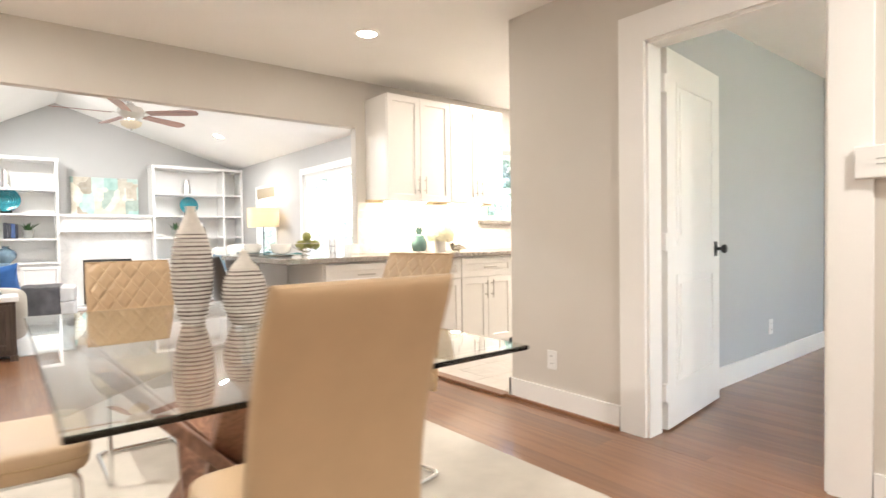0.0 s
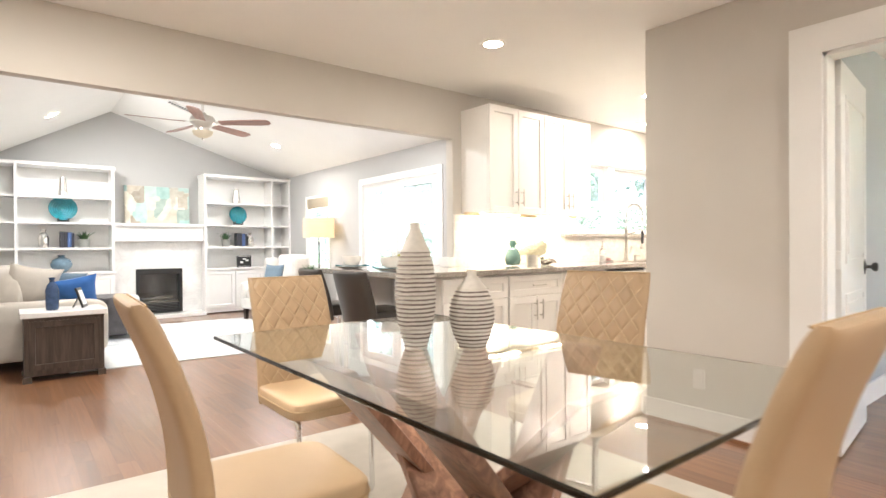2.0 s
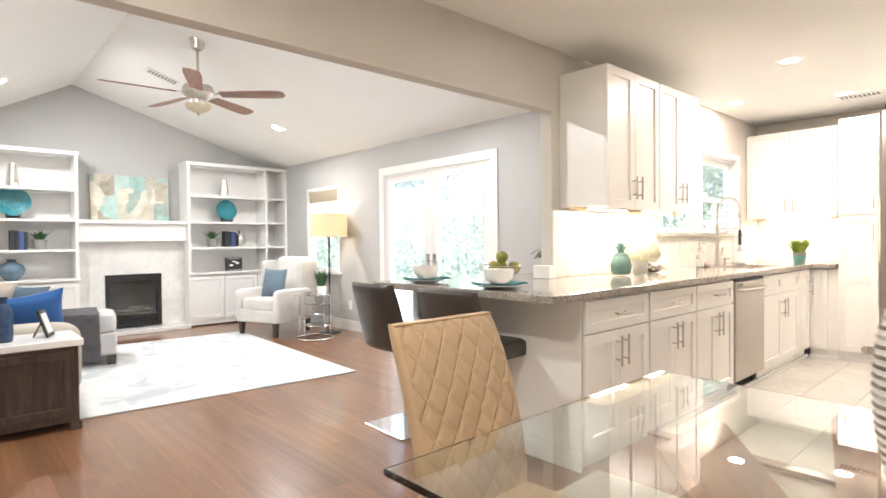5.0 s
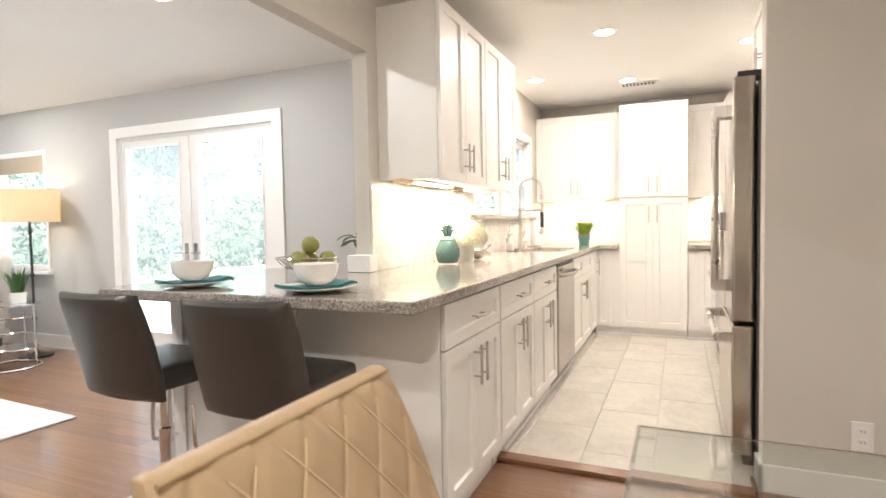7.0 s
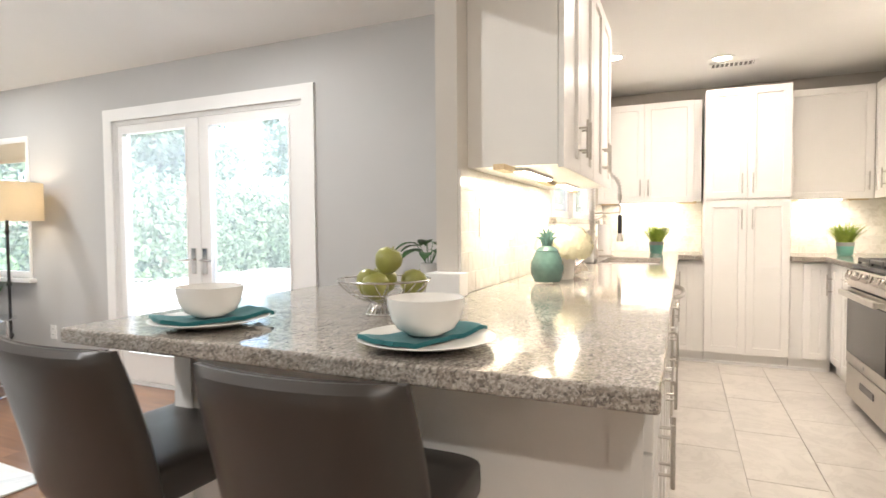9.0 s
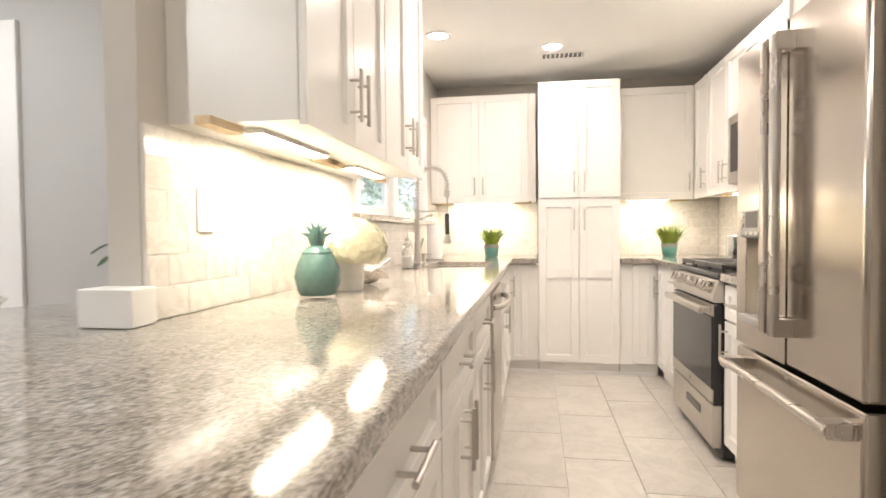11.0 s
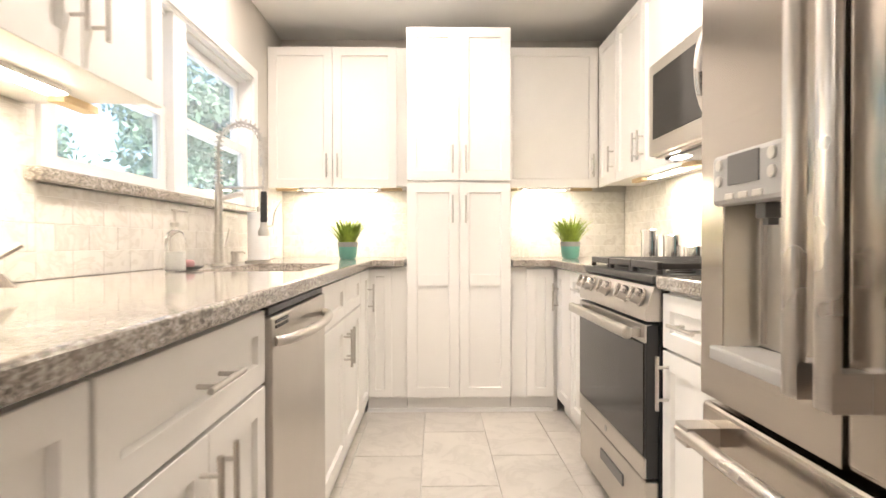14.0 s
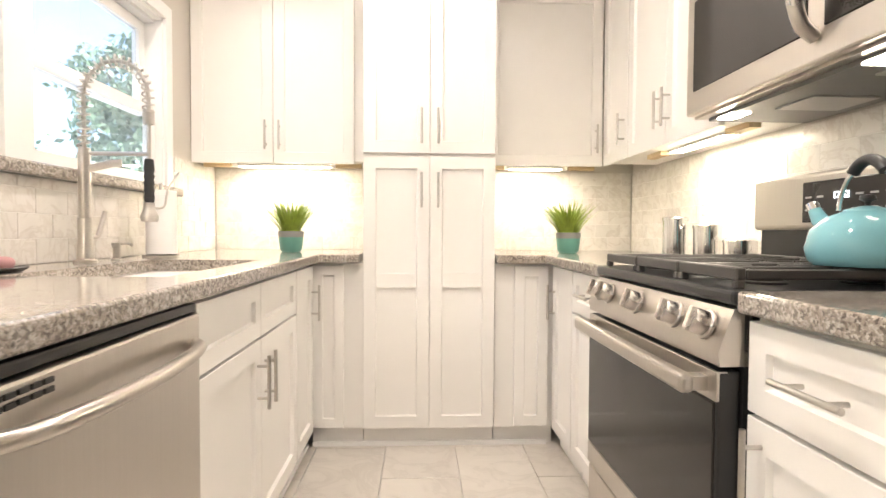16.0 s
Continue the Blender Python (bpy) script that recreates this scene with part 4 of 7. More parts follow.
for k in range(3):
    gx = 0.02 + k * (SW - 0.04) / 3
    gw = (SW - 0.04) / 3 - 0.008
    g = boxes((gx, gx + gw, 0.045, 0.064, 0.93, 0.955), (gx, gx + gw, 0.503, 0.522, 0.93, 0.955), (gx, gx + 0.016, 0.064, 0.503, 0.932, 0.952), (gx + gw - 0.016, gx + gw, 0.064, 0.503, 0.932, 0.952), (gx + 0.016, gx + gw - 0.016, 0.276, 0.29, 0.934, 0.952))
    for f in (0.25, 0.5, 0.75):
        fx = gx + gw * f
        for ya, yb in ((0.064, 0.145 if f == 0.5 else 0.276), (0.2 if f == 0.5 else 0.276, 0.276), (0.29, 0.36), (0.42 if f == 0.5 else 0.36, 0.503)):
            if yb - ya > 0.01:
                bx(g, fx - 0.006, fx + 0.006, ya, yb, 0.935, 0.9545)
    for px in (gx + 0.008, gx + gw - 0.008):
        for py in (0.053, 0.513):
            bx(g, px - 0.009, px + 0.009, py - 0.009, py + 0.009, 0.914, 0.931)
    bmesh.ops.bevel(g, geom=g.edges[:], offset=0.003, segments=1, affect="EDGES")
    part("grate", g, IRON, stove, "black cast-iron grate")
    for py in (0.17, 0.39):
        part("burner", lathe([(0.0, 0.93), (0.032, 0.93), (0.036, 0.926), (0.036, 0.922), (0.045, 0.92), (0.045, 0.9155)], 24, gx + gw / 2, py), IRON, stove)
bg = part("backguard", box(-0.012, SW + 0.0, 0.535, 0.66, 1.03, 1.19, 0.014, 3), steel("satin_steel", (0.5, 0.475, 0.44), 0.38, (600, 2, 2)), stove, "stainless backguard")
part("backguard_base", box(0.006, SW - 0.02, 0.555, 0.65, 0.915, 1.03), BLACK, stove)
part("display", box(0.225, 0.60, 0.529, 0.537, 1.05, 1.162, 0.003), BLACKGLASS, bg, "black control display")
keys = bmesh.new()
for i in range(8):
    for j in range(2):
        if i not in (2, 3):
            bx(keys, 0.24 + 0.044 * i, 0.262 + 0.044 * i, 0.527, 0.53, 1.082 + 0.035 * j, 1.087 + 0.035 * j)
part("key_marks", keys, GREYPLASTIC, bg)
digits = bpy.data.curves.new("clock_digits", "FONT")
digits.body, digits.size, digits.extrude, digits.align_x = "12:42", 0.025, 0.0006, "CENTER"
digits.materials.append(CLOCK_GLOW)
dg = new("clock_digits", digits)
dg.parent, dg.matrix_basis = bg, pose(0.37, 0.5265, 1.112, 90, 0, 0)

# microwave
mw = thing("microwave", "stainless microwave with a dark window over the range", "microwave", S_(4.985, 2.31))
MW = 0.775
part("body", box(0, MW, 0.03, 0.405, 1.385, 1.79), STEEL_X, mw)
fd = part("door", box(0, MW, 0.0, 0.03, 1.392, 1.79, 0.006), STEEL_X, mw)
part("window", box(0.045, 0.55, -0.003, 0.004, 1.46, 1.74, 0.004), BLACKGLASS, fd, "dark microwave window")
part("control_panel", box(0.60, MW - 0.012, -0.003, 0.004, 1.46, 1.74, 0.004), BLACKGLASS, mw, "black control panel")
part("handle", tube([(0.575, -0.008 - 0.05 * math.sin(math.pi * i / 14) ** 0.5 if 0 < i < 14 else 0.0, 1.445 + 0.31 * i / 14) for i in range(15)], 0.016, 12), STEEL, fd, "curved stainless handle")
part("base_grille", box(0.03, MW - 0.03, 0.06, 0.38, 1.374, 1.386), DARKGREY, mw, "dark underside with filters")
for x in (0.1, 0.44):
    part("filter", box(x + 0.12, x + 0.27, 0.15, 0.33, 1.370, 1.376), GREYPLASTIC, mw)
for x in (0.08, 0.63):
    part("cooktop_lamp", box(x, x + 0.09, 0.06, 0.11, 1.370, 1.376), LAMP_GLOW, mw, "lit cooktop lamp")

# fridge
fr = thing("refrigerator", "brushed stainless french-door refrigerator with a bottom freezer", "refrigerator", S_(3.777, 2.666))
FW = 0.85
part("body", box(0.01, FW - 0.01, 0.1, 0.745, 0.03, 1.76), DARKGREY, fr)
STEEL_V = steel("brushed_steel_doors", (0.53, 0.485, 0.435), 0.17, (2, 2, 500))
half = FW / 2
doorL = part("door", box(half + 0.003, FW, 0.0, 0.09, 0.683, 1.785, 0.012, 3), STEEL_V, fr, "tall stainless fridge door")
doorR = part("door", pierced("x", 0.0, 0.09, 0.0, half - 0.003, 0.683, 1.785, [(0.09, 0.315, 0.8, 1.11)]), STEEL_V, fr, "tall stainless fridge door with a water dispenser")
RECESS = steel("polished_recess", (0.8, 0.76, 0.7), 0.3, (400, 2, 2))
part("recess_back", box(0.09, 0.315, 0.075, 0.08, 0.801, 1.11), RECESS, doorR, "steel dispenser recess")
for x in (0.09, 0.311):
    part("recess_side", box(x, x + 0.004, 0.002, 0.075, 0.801, 1.11), RECESS, doorR)
part("recess_rib", box(0.112, 0.12, 0.066, 0.075, 0.81, 1.09), STEEL, doorR)
part("dispenser_panel", box(0.082, 0.328, -0.02, 0.02, 1.088, 1.19, 0.01), GREYPLASTIC, doorR, "grey dispenser control panel")
part("screen", box(0.148, 0.25, -0.0225, -0.018, 1.125, 1.182), DARKGREY, doorR, "small display screen")
for x, z in ((0.115, 1.168), (0.115, 1.136), (0.288, 1.168), (0.288, 1.136)):
    part("button", lathe([(0.011, 0), (0.011, 0.004), (0, 0.005)], 14), NICKEL, doorR, "", pose(x, -0.02, z, 90, 0, 0))
for i in range(3):
    part("button", box(0.138 + 0.046 * i, 0.168 + 0.046 * i, -0.023, -0.019, 1.097, 1.11, 0.002), NICKEL, doorR)
part("spout", boxes((0.188, 0.218, 0.01, 0.05, 1.06, 1.089), (0.195, 0.211, 0.02, 0.04, 1.047, 1.06)), DARKGREY, doorR)
part("drip_tray", box(0.076, 0.335, -0.022, 0.074, 0.772, 0.801, 0.005), GREYPLASTIC, doorR, "grey drip tray")
part("freezer_drawer", box(0, FW, 0.0, 0.09, 0.06, 0.667, 0.012, 3), STEEL_V, fr, "stainless freezer drawer")
part("base_grille", box(0.02, FW - 0.02, 0.05, 0.1, 0.0, 0.055), BLACK, fr)
for k, d in ((half - 0.036, doorR), (half + 0.036, doorL)):
    hb = tube([(k, -0.05, 0.785), (k, -0.05, 1.72)], 0.0165, 16)
    for z in (0.808, 1.70):
        bx(hb, k - 0.0165, k + 0.0165, -0.056, 0.0, z - 0.028, z + 0.028)
    bmesh.ops.bevel(hb, geom=[e for e in hb.edges if e.calc_length() > 0.03 and len(e.link_faces) == 2 and e.calc_face_angle(0) > 1.2], offset=0.004, segments=1, affect="EDGES")
    part("handle", hb, STEEL, d, "heavy stainless bar handle")
hb = tube([(0.03, -0.06, 0.607), (FW - 0.03, -0.06, 0.607)], 0.0155, 14)
for x in (0.055, FW - 0.055):
    bx(hb, x - 0.028, x + 0.028, -0.07, 0.0, 0.587, 0.627)
part("freezer_handle", hb, STEEL, fr, "heavy stainless bar handle")
for x in (0.02, FW - 0.14):
    part("hinge_cover", box(x, x + 0.12, 0.02, 0.2, 1.785, 1.81), BLACK, fr)


# faucet
fa = thing("pull_down_faucet", "brushed nickel spring pull-down kitchen faucet", "faucet", pose(5.03, 4.225, 0.915) @ Matrix.Diagonal((1, 1, 1.1, 1)))
part("base", lathe([(0.034, 0), (0.034, 0.006), (0.024, 0.012), (0.024, 0.05), (0.021, 0.06), (0.021, 0.13), (0.018, 0.132), (0.018, 0.33), (0, 0.33)], 24), NICKEL, fa)
arc = [(0, 0, 0.33), (0, 0, 0.46)] + [(0, -0.1 + 0.1 * math.cos(a), 0.48 + 0.1 * math.sin(a)) for a in np.linspace(0, math.pi, 12)] + [(0, -0.2, 0.42), (0.0, -0.2, 0.30)]
part("hose", tube(arc[:-2] + [(0, -0.201, 0.42), (0, -0.2, 0.3)], 0.006, 10), NICKEL, fa)
coil, turns = [], 26
path = [Vector(p) for p in arc[:-1]]
lens = [0]
for a, b in zip(path, path[1:]):
    lens.append(lens[-1] + (b - a).length)
for i in range(turns * 10 + 1):
    s = lens[-1] * i / (turns * 10)
    k = max(j for j in range(len(lens)) if lens[j] <= s + 1e-9)
    k = min(k, len(path) - 2)
    c = path[k].lerp(path[k + 1], (s - lens[k]) / (lens[k + 1] - lens[k]))
    d = (path[k + 1] - path[k]).normalized()
    e1 = Vector((1, 0, 0))
    e2 = d.cross(e1)
    g = 2 * math.pi * i / 10
    coil.append(c + 0.017 * (math.cos(g) * e1 + math.sin(g) * e2))
part("spring", tube(coil, 0.003, 5), NICKEL, fa, "coiled nickel spring")
part("collar", lathe([(0.017, 0.40), (0.017, 0.44), (0, 0.44)], 18, 0, -0.2), NICKEL, fa)
part("support_arm", tube([(0, -0.015, 0.315), (0, -0.2, 0.315)], 0.006, 8), NICKEL, fa)
part("spray_head", lathe([(0, 0.12), (0.024, 0.12), (0.027, 0.135), (0.02, 0.15), (0.016, 0.16), (0.016, 0.175)], 18, 0, -0.2), NICKEL, fa)
part("grip", lathe([(0.013, 0.175), (0.016, 0.19), (0.0135, 0.2), (0.016, 0.21), (0.0135, 0.22), (0.016, 0.23), (0.0135, 0.24), (0.016, 0.25), (0.0135, 0.26), (0.016, 0.27), (0.013, 0.3), (0, 0.3)], 18, 0, -0.2), RUBBER, fa, "black ribbed grip")
part("trigger", tube(rounded([(0.0, -0.2, 0.16), (0.05, -0.225, 0.16), (0.06, -0.23, 0.22), (0.1, -0.25, 0.27)], 0.02), 0.0035, 8), NICKEL, fa)
part("pot_filler", tube([(0, -0.01, 0.27), (0.03, -0.07, 0.29), (0.04, -0.095, 0.292)], 0.011, 12), NICKEL, fa)
part("lever", tube([(0.02, 0, 0.075), (0.05, -0.01, 0.075), (0.07, -0.025, 0.15)], 0.008, 10), NICKEL, fa)
sd = thing("soap_pump", "small brushed nickel soap pump beside the faucet", "soap dispenser", pose(5.2, 4.22, 0.915))
part("body", lathe([(0.018, 0), (0.018, 0.004), (0.013, 0.008), (0.013, 0.045), (0.016, 0.047), (0.016, 0.06), (0, 0.062)], 18), NICKEL, sd)
part("spout", tube([(0, 0, 0.055), (0, -0.04, 0.058), (0, -0.055, 0.05)], 0.005, 8), NICKEL, sd)
sb = thing("soap_bottle", "clear glass soap bottle with a steel pump", "soap bottle", pose(4.5, 4.17, 0.915))
part("bottle", lathe([(0, 0.003), (0.032, 0.003), (0.034, 0.01), (0.034, 0.115), (0.028, 0.135), (0.014, 0.145), (0.014, 0.16)], 24), CLEARGLASS, sb)
part("soap", lathe([(0, 0.006), (0.029, 0.006), (0.029, 0.07), (0, 0.07)], 20), MATTEWHITE, sb)
part("pump", lathe([(0.016, 0.158), (0.016, 0.172), (0.005, 0.175), (0.005, 0.21), (0.012, 0.212), (0.012, 0.22), (0, 0.222)], 16), NICKEL, sb)
part("spout", tube([(0, 0, 0.215), (0.0, -0.045, 0.21)], 0.004, 8), NICKEL, sb)
dc = thing("soap_dish", "small dark dish with a pink soap", "soap dish", pose(4.62, 4.18, 0.915))
part("dish", lathe([(0, 0.002), (0.04, 0.002), (0.055, 0.012), (0.053, 0.013), (0.038, 0.005), (0, 0.005)], 24), DARKGREY, dc)
part("soap", pillow(0, 0, 0.022, 0.03, 0.02, 0.017, 0.8), plain("pink_soap", (0.45, 0.24, 0.24), 0.6), dc)
pt = thing("paper_towel_roll", "white paper towel roll on a stand", "paper towel", pose(5.47, 4.19, 0.915))
part("roll", lathe([(0.02, 0.012), (0.056, 0.012), (0.056, 0.262), (0.02, 0.262)], 28), PAPER, pt)
part("stand", lathe([(0, 0), (0.07, 0), (0.07, 0.008), (0.008, 0.011), (0.008, 0.29), (0, 0.295)], 20), NICKEL, pt)


def blades(n, r, h, w, bm=None, z=0.0, lean=0.6, seed=1, x=0, y=0):
    """Upright tapering grass blades from one tuft."""
    rnd = random.Random(seed)
    bm = bm or bmesh.new()
    for _ in range(n):
        a, q = rnd.uniform(0, 6.28), rnd.uniform(0, r)
        tip, hh = rnd.uniform(0.1, 1) ** 0.7 * lean, h * rnd.uniform(0.65, 1)
        c, s = math.cos(a), math.sin(a)
        rows = []
        for k in range(4):
            t = k / 3
            d = q + hh * tip * (0.55 * t + 0.45 * t * t)
            ww = w * (1 - t ** 2.2) * 0.5 + 0.0004
            p = Vector((x + d * c, y + d * s, z + hh * (t - 0.25 * tip * t * t)))
            rows.append((bm.verts.new(p + ww * Vector((-s, c, 0))), bm.verts.new(p - ww * Vector((-s, c, 0)))))
        for u, v2 in zip(rows, rows[1:]):
            bm.faces.new((u[0], u[1], v2[1], v2[0]))
    return bm


gp = thing("grass_pot", "bright green grass plant in an aqua ceramic pot", "potted plant", pose(6.03, 3.81, 0.915), "grass pots on the worktop")
part("pot", lathe([(0, 0), (0.044, 0), (0.054, 0.012), (0.061, 0.075), (0.056, 0.075), (0.05, 0.02), (0, 0.016)], 28), POTTEAL, gp)
part("rim", lathe([(0.0612, 0.075), (0.064, 0.105), (0.058, 0.105), (0.055, 0.075)], 28), POTTOP, gp, "grey band round the pot")
part("grass", blades(260, 0.045, 0.205, 0.0085, z=0.085, lean=0.85), GRASSLEAF, gp)
part("soil", lathe([(0, 0.08), (0.056, 0.08), (0.056, 0.07)], 20), BARK, gp)
copy_thing(gp, pose(6.03, 2.40, 0.915, 0, 0, 130))


def canister(x, y, r, h):
    c = thing("steel_canister", "polished steel canister with a clamp lid", "canister", pose(x, y, 0.915), "steel canisters")
    part("body", lathe([(0, 0), (r, 0), (r, h), (r - 0.004, h)], 28), CHROME, c)
    part("lid", lathe([(r + 0.003, h), (r + 0.003, h + 0.01), (r - 0.005, h + 0.016), (0, h + 0.018)], 28), CHROME, c)
    part("clamp", tube([(-r - 0.002, 0, h - 0.03), (-r - 0.018, 0, h - 0.02), (-r - 0.012, 0, h + 0.012)], 0.002, 6), NICKEL, c)


canister(5.44, 2.12, 0.05, 0.155)
canister(5.33, 2.045, 0.052, 0.125)
canister(5.19, 2.0, 0.055, 0.07)
kt = thing("tea_kettle", "glossy aqua enamel kettle with a black handle", "kettle", pose(4.3, 2.275, 0.9555, 0, 0, 4) @ Matrix.Diagonal((0.9, 0.9, 0.84, 1)))
part("body", lathe([(0, 0.0), (0.1, 0.0), (0.112, 0.012), (0.118, 0.04), (0.108, 0.085), (0.08, 0.115), (0.05, 0.128), (0.045, 0.13)], 36), KETTLEBLUE, kt)
part("lid", lathe([(0.047, 0.128), (0.044, 0.134), (0.02, 0.142), (0, 0.143)], 28), KETTLEBLUE, kt)
part("lid_knob", lathe([(0.005, 0.142), (0.006, 0.152), (0.016, 0.158), (0.014, 0.168), (0, 0.17)], 16), BLACK, kt, "black lid knob")
part("spout", tube([(0.085, 0.0, 0.07), (0.13, 0, 0.11), (0.15, 0, 0.14)], 0.026, 14, taper=0.55), KETTLEBLUE, kt)
part("whistle", tube([(0.148, 0, 0.138), (0.158, 0, 0.155)], 0.015, 12), CHROME, kt)
arch = [(0.078 * math.cos(a), 0, 0.115 + 0.13 * math.sin(a)) for a in np.linspace(0.15, math.pi - 0.15, 18)]
part("handle_frame", tube(arch, 0.0055, 8), CHROME, kt)
part("handle_grip", tube([(0.066 * math.cos(a), 0, 0.122 + 0.13 * math.sin(a)) for a in np.linspace(0.9, math.pi - 0.9, 10)], 0.014, 12), BLACK, kt, "black handle grip")

# pineapple jar, hydrangea, bird
pj = thing("pineapple_jar", "teal glazed ceramic pineapple jar", "jar", pose(3.1, 4.135, 0.915) @ Matrix.Diagonal((0.97, 0.97, 1.07, 1)))
prof = []
for i in range(21):
    t = i / 20
    prof.append((0.048 + 0.024 * math.sin(math.pi * min(1, t * 0.92 + 0.06)) if i else 0, 0.002 + 0.125 * t))
jb = lathe([(0, 0.002)] + prof[1:] + [(0.046, 0.128)], 48)
for v in jb.verts:
    a = math.atan2(v.co.y, v.co.x)
    k = abs(math.sin(6 * a + v.co.z * 75)) * abs(math.sin(6 * a - v.co.z * 75))
    r = math.hypot(v.co.x, v.co.y)
    if r > 0.04:
        v.co.x *= 1 + 0.055 * k
        v.co.y *= 1 + 0.055 * k
part("jar", jb, TEALGLAZE, pj)
part("lid", lathe([(0.05, 0.128), (0.051, 0.134), (0.038, 0.146), (0.016, 0.154), (0, 0.155)], 32), TEALGLAZE, pj)
crown = bmesh.new()
for tier, (n, r, h) in enumerate(((7, 0.05, 0.03), (6, 0.038, 0.05), (5, 0.022, 0.062))):
    for i in range(n):
        a = 2 * math.pi * (i + 0.5 * tier) / n
        c, s = math.cos(a), math.sin(a)
        tube([(0.008 * c, 0.008 * s, 0.15 + 0.012 * tier), (0.55 * r * c, 0.55 * r * s, 0.165 + h * 0.6), (r * c, r * s, 0.16 + h)], 0.011, 6, crown, taper=0.12)
part("crown", crown, TEALGLAZE, pj, "teal ceramic leaf crown")
hy = thing("hydrangea_vase", "cream hydrangea flowers in a white pot", "flower vase", pose(3.33, 4.11, 0.915))
part("pot", lathe([(0, 0), (0.046, 0), (0.05, 0.01), (0.055, 0.1), (0.052, 0.1), (0.046, 0.02), (0, 0.012)], 28), PORCELAIN, hy)
rnd = random.Random(4)
fl = bmesh.new()
for _ in range(1100):
    a, f = rnd.uniform(0, 6.28), math.acos(rnd.uniform(-0.55, 1))
    r = rnd.uniform(0.1, 0.135)
    p = Vector((r * math.sin(f) * math.cos(a), r * math.sin(f) * math.sin(a), 0.155 + 0.75 * r * math.cos(f)))
    q = Vector((p.x, p.y, (p.z - 0.155))).to_track_quat("Z", "Y").to_matrix()
    for k in range(4):
        g = 2 * math.pi * k / 4 + a
        u, w2 = q @ Vector((math.cos(g), math.sin(g), 0.25)), q @ Vector((-math.sin(g), math.cos(g), 0))
        s = 0.017
        fl.faces.new([fl.verts.new(c) for c in (p, p + s * (0.6 * u + 0.5 * w2), p + s * 1.1 * u, p + s * (0.6 * u - 0.5 * w2))])
part("flower_head", fl, PETAL, hy)
bd = thing("silver_bird", "crinkled silver bird ornament", "ornament", pose(3.535, 4.105, 0.915, 0, 0, 150))
bb = pillow(0, 0, 0.036, 0.066, 0.036, 0.034, 0.9, 30, 16)
for v in bb.verts:
    v.co += 0.016 * noise.noise_vector(v.co * 45)
    v.co.z = max(0.001, v.co.z + 0.25 * max(0, -v.co.x - 0.01))
part("body", bb, SILVER, bd)
part("head", pillow(0.052, 0, 0.068, 0.024, 0.019, 0.02, 0.95), SILVER, bd)
for s in (-1, 1):
    wing = prism([(0.03, -0.012), (0.0, 0.02), (-0.055, 0.016), (-0.085, 0.0), (-0.04, -0.014)], -0.003, 0.003, 0.001)
    part("wing", wing, SILVER, bd, "", pose(-0.005, s * 0.036, 0.05, 80, -22, 0))
part("tail", prism([(-0.03, -0.014), (-0.03, 0.014), (-0.12, 0.021), (-0.128, 0.0), (-0.12, -0.021)], -0.003, 0.004, 0.001), SILVER, bd, "", pose(0, 0, 0.03, 0, 33, 0))
part("beak", tube([(0.072, 0, 0.068), (0.09, 0, 0.064)], 0.006, 8, taper=0.1), SILVER, bd)


# ---- bar ----
def place_setting(x, y, turn):
    m = pose(x, y, 0.915, 0, 0, turn)
    pl = tagged(part("dinner_plate", lathe([(0, 0.004), (0.075, 0.003), (0.085, 0.006), (0.143, 0.02), (0.146, 0.022), (0.142, 0.023), (0.085, 0.011), (0, 0.01)], 40), PORCELAIN, m=m), "white porcelain dinner plate on the bar", "plate", "place settings")
    nk = bmesh.new()
    bx(nk, -0.128, 0.15, -0.045, 0.065, 0.0, 0.012)
    bmesh.ops.subdivide_edges(nk, edges=nk.edges[:], cuts=9, use_grid_fill=True)
    for v in nk.verts:
        over = math.hypot(v.co.x, v.co.y)
        lift = 0.0125 if over < 0.085 else 0.0125 + (over - 0.085) * 0.24
        lift = lift if over < 0.14 else max(0.005, 0.0265 - (over - 0.14) * 0.5)
        v.co.z = v.co.z * 0.8 + lift + 0.003 * noise.noise(Vector((v.co.x * 30, v.co.y * 30, 0)))
        v.co.y += 0.008 * noise.noise(Vector((v.co.x * 14, 3, 0)))
    tagged(part("folded_napkin", nk, NAPKIN, m=m @ pose(0, 0, 0, 0, 0, 22)), "folded teal linen napkin over the plate", "napkin", "place settings")
    tagged(part("soup_bowl", lathe([(0, 0.002), (0.038, 0.002), (0.041, 0.005), (0.06, 0.014), (0.073, 0.034), (0.08, 0.062), (0.0815, 0.078), (0.0785, 0.078), (0.076, 0.06), (0.068, 0.036), (0.052, 0.02), (0, 0.013)], 40), PORCELAIN, m=m @ pose(0.0, 0.0, 0.024)), "white porcelain bowl on a plate", "bowl", "place settings")


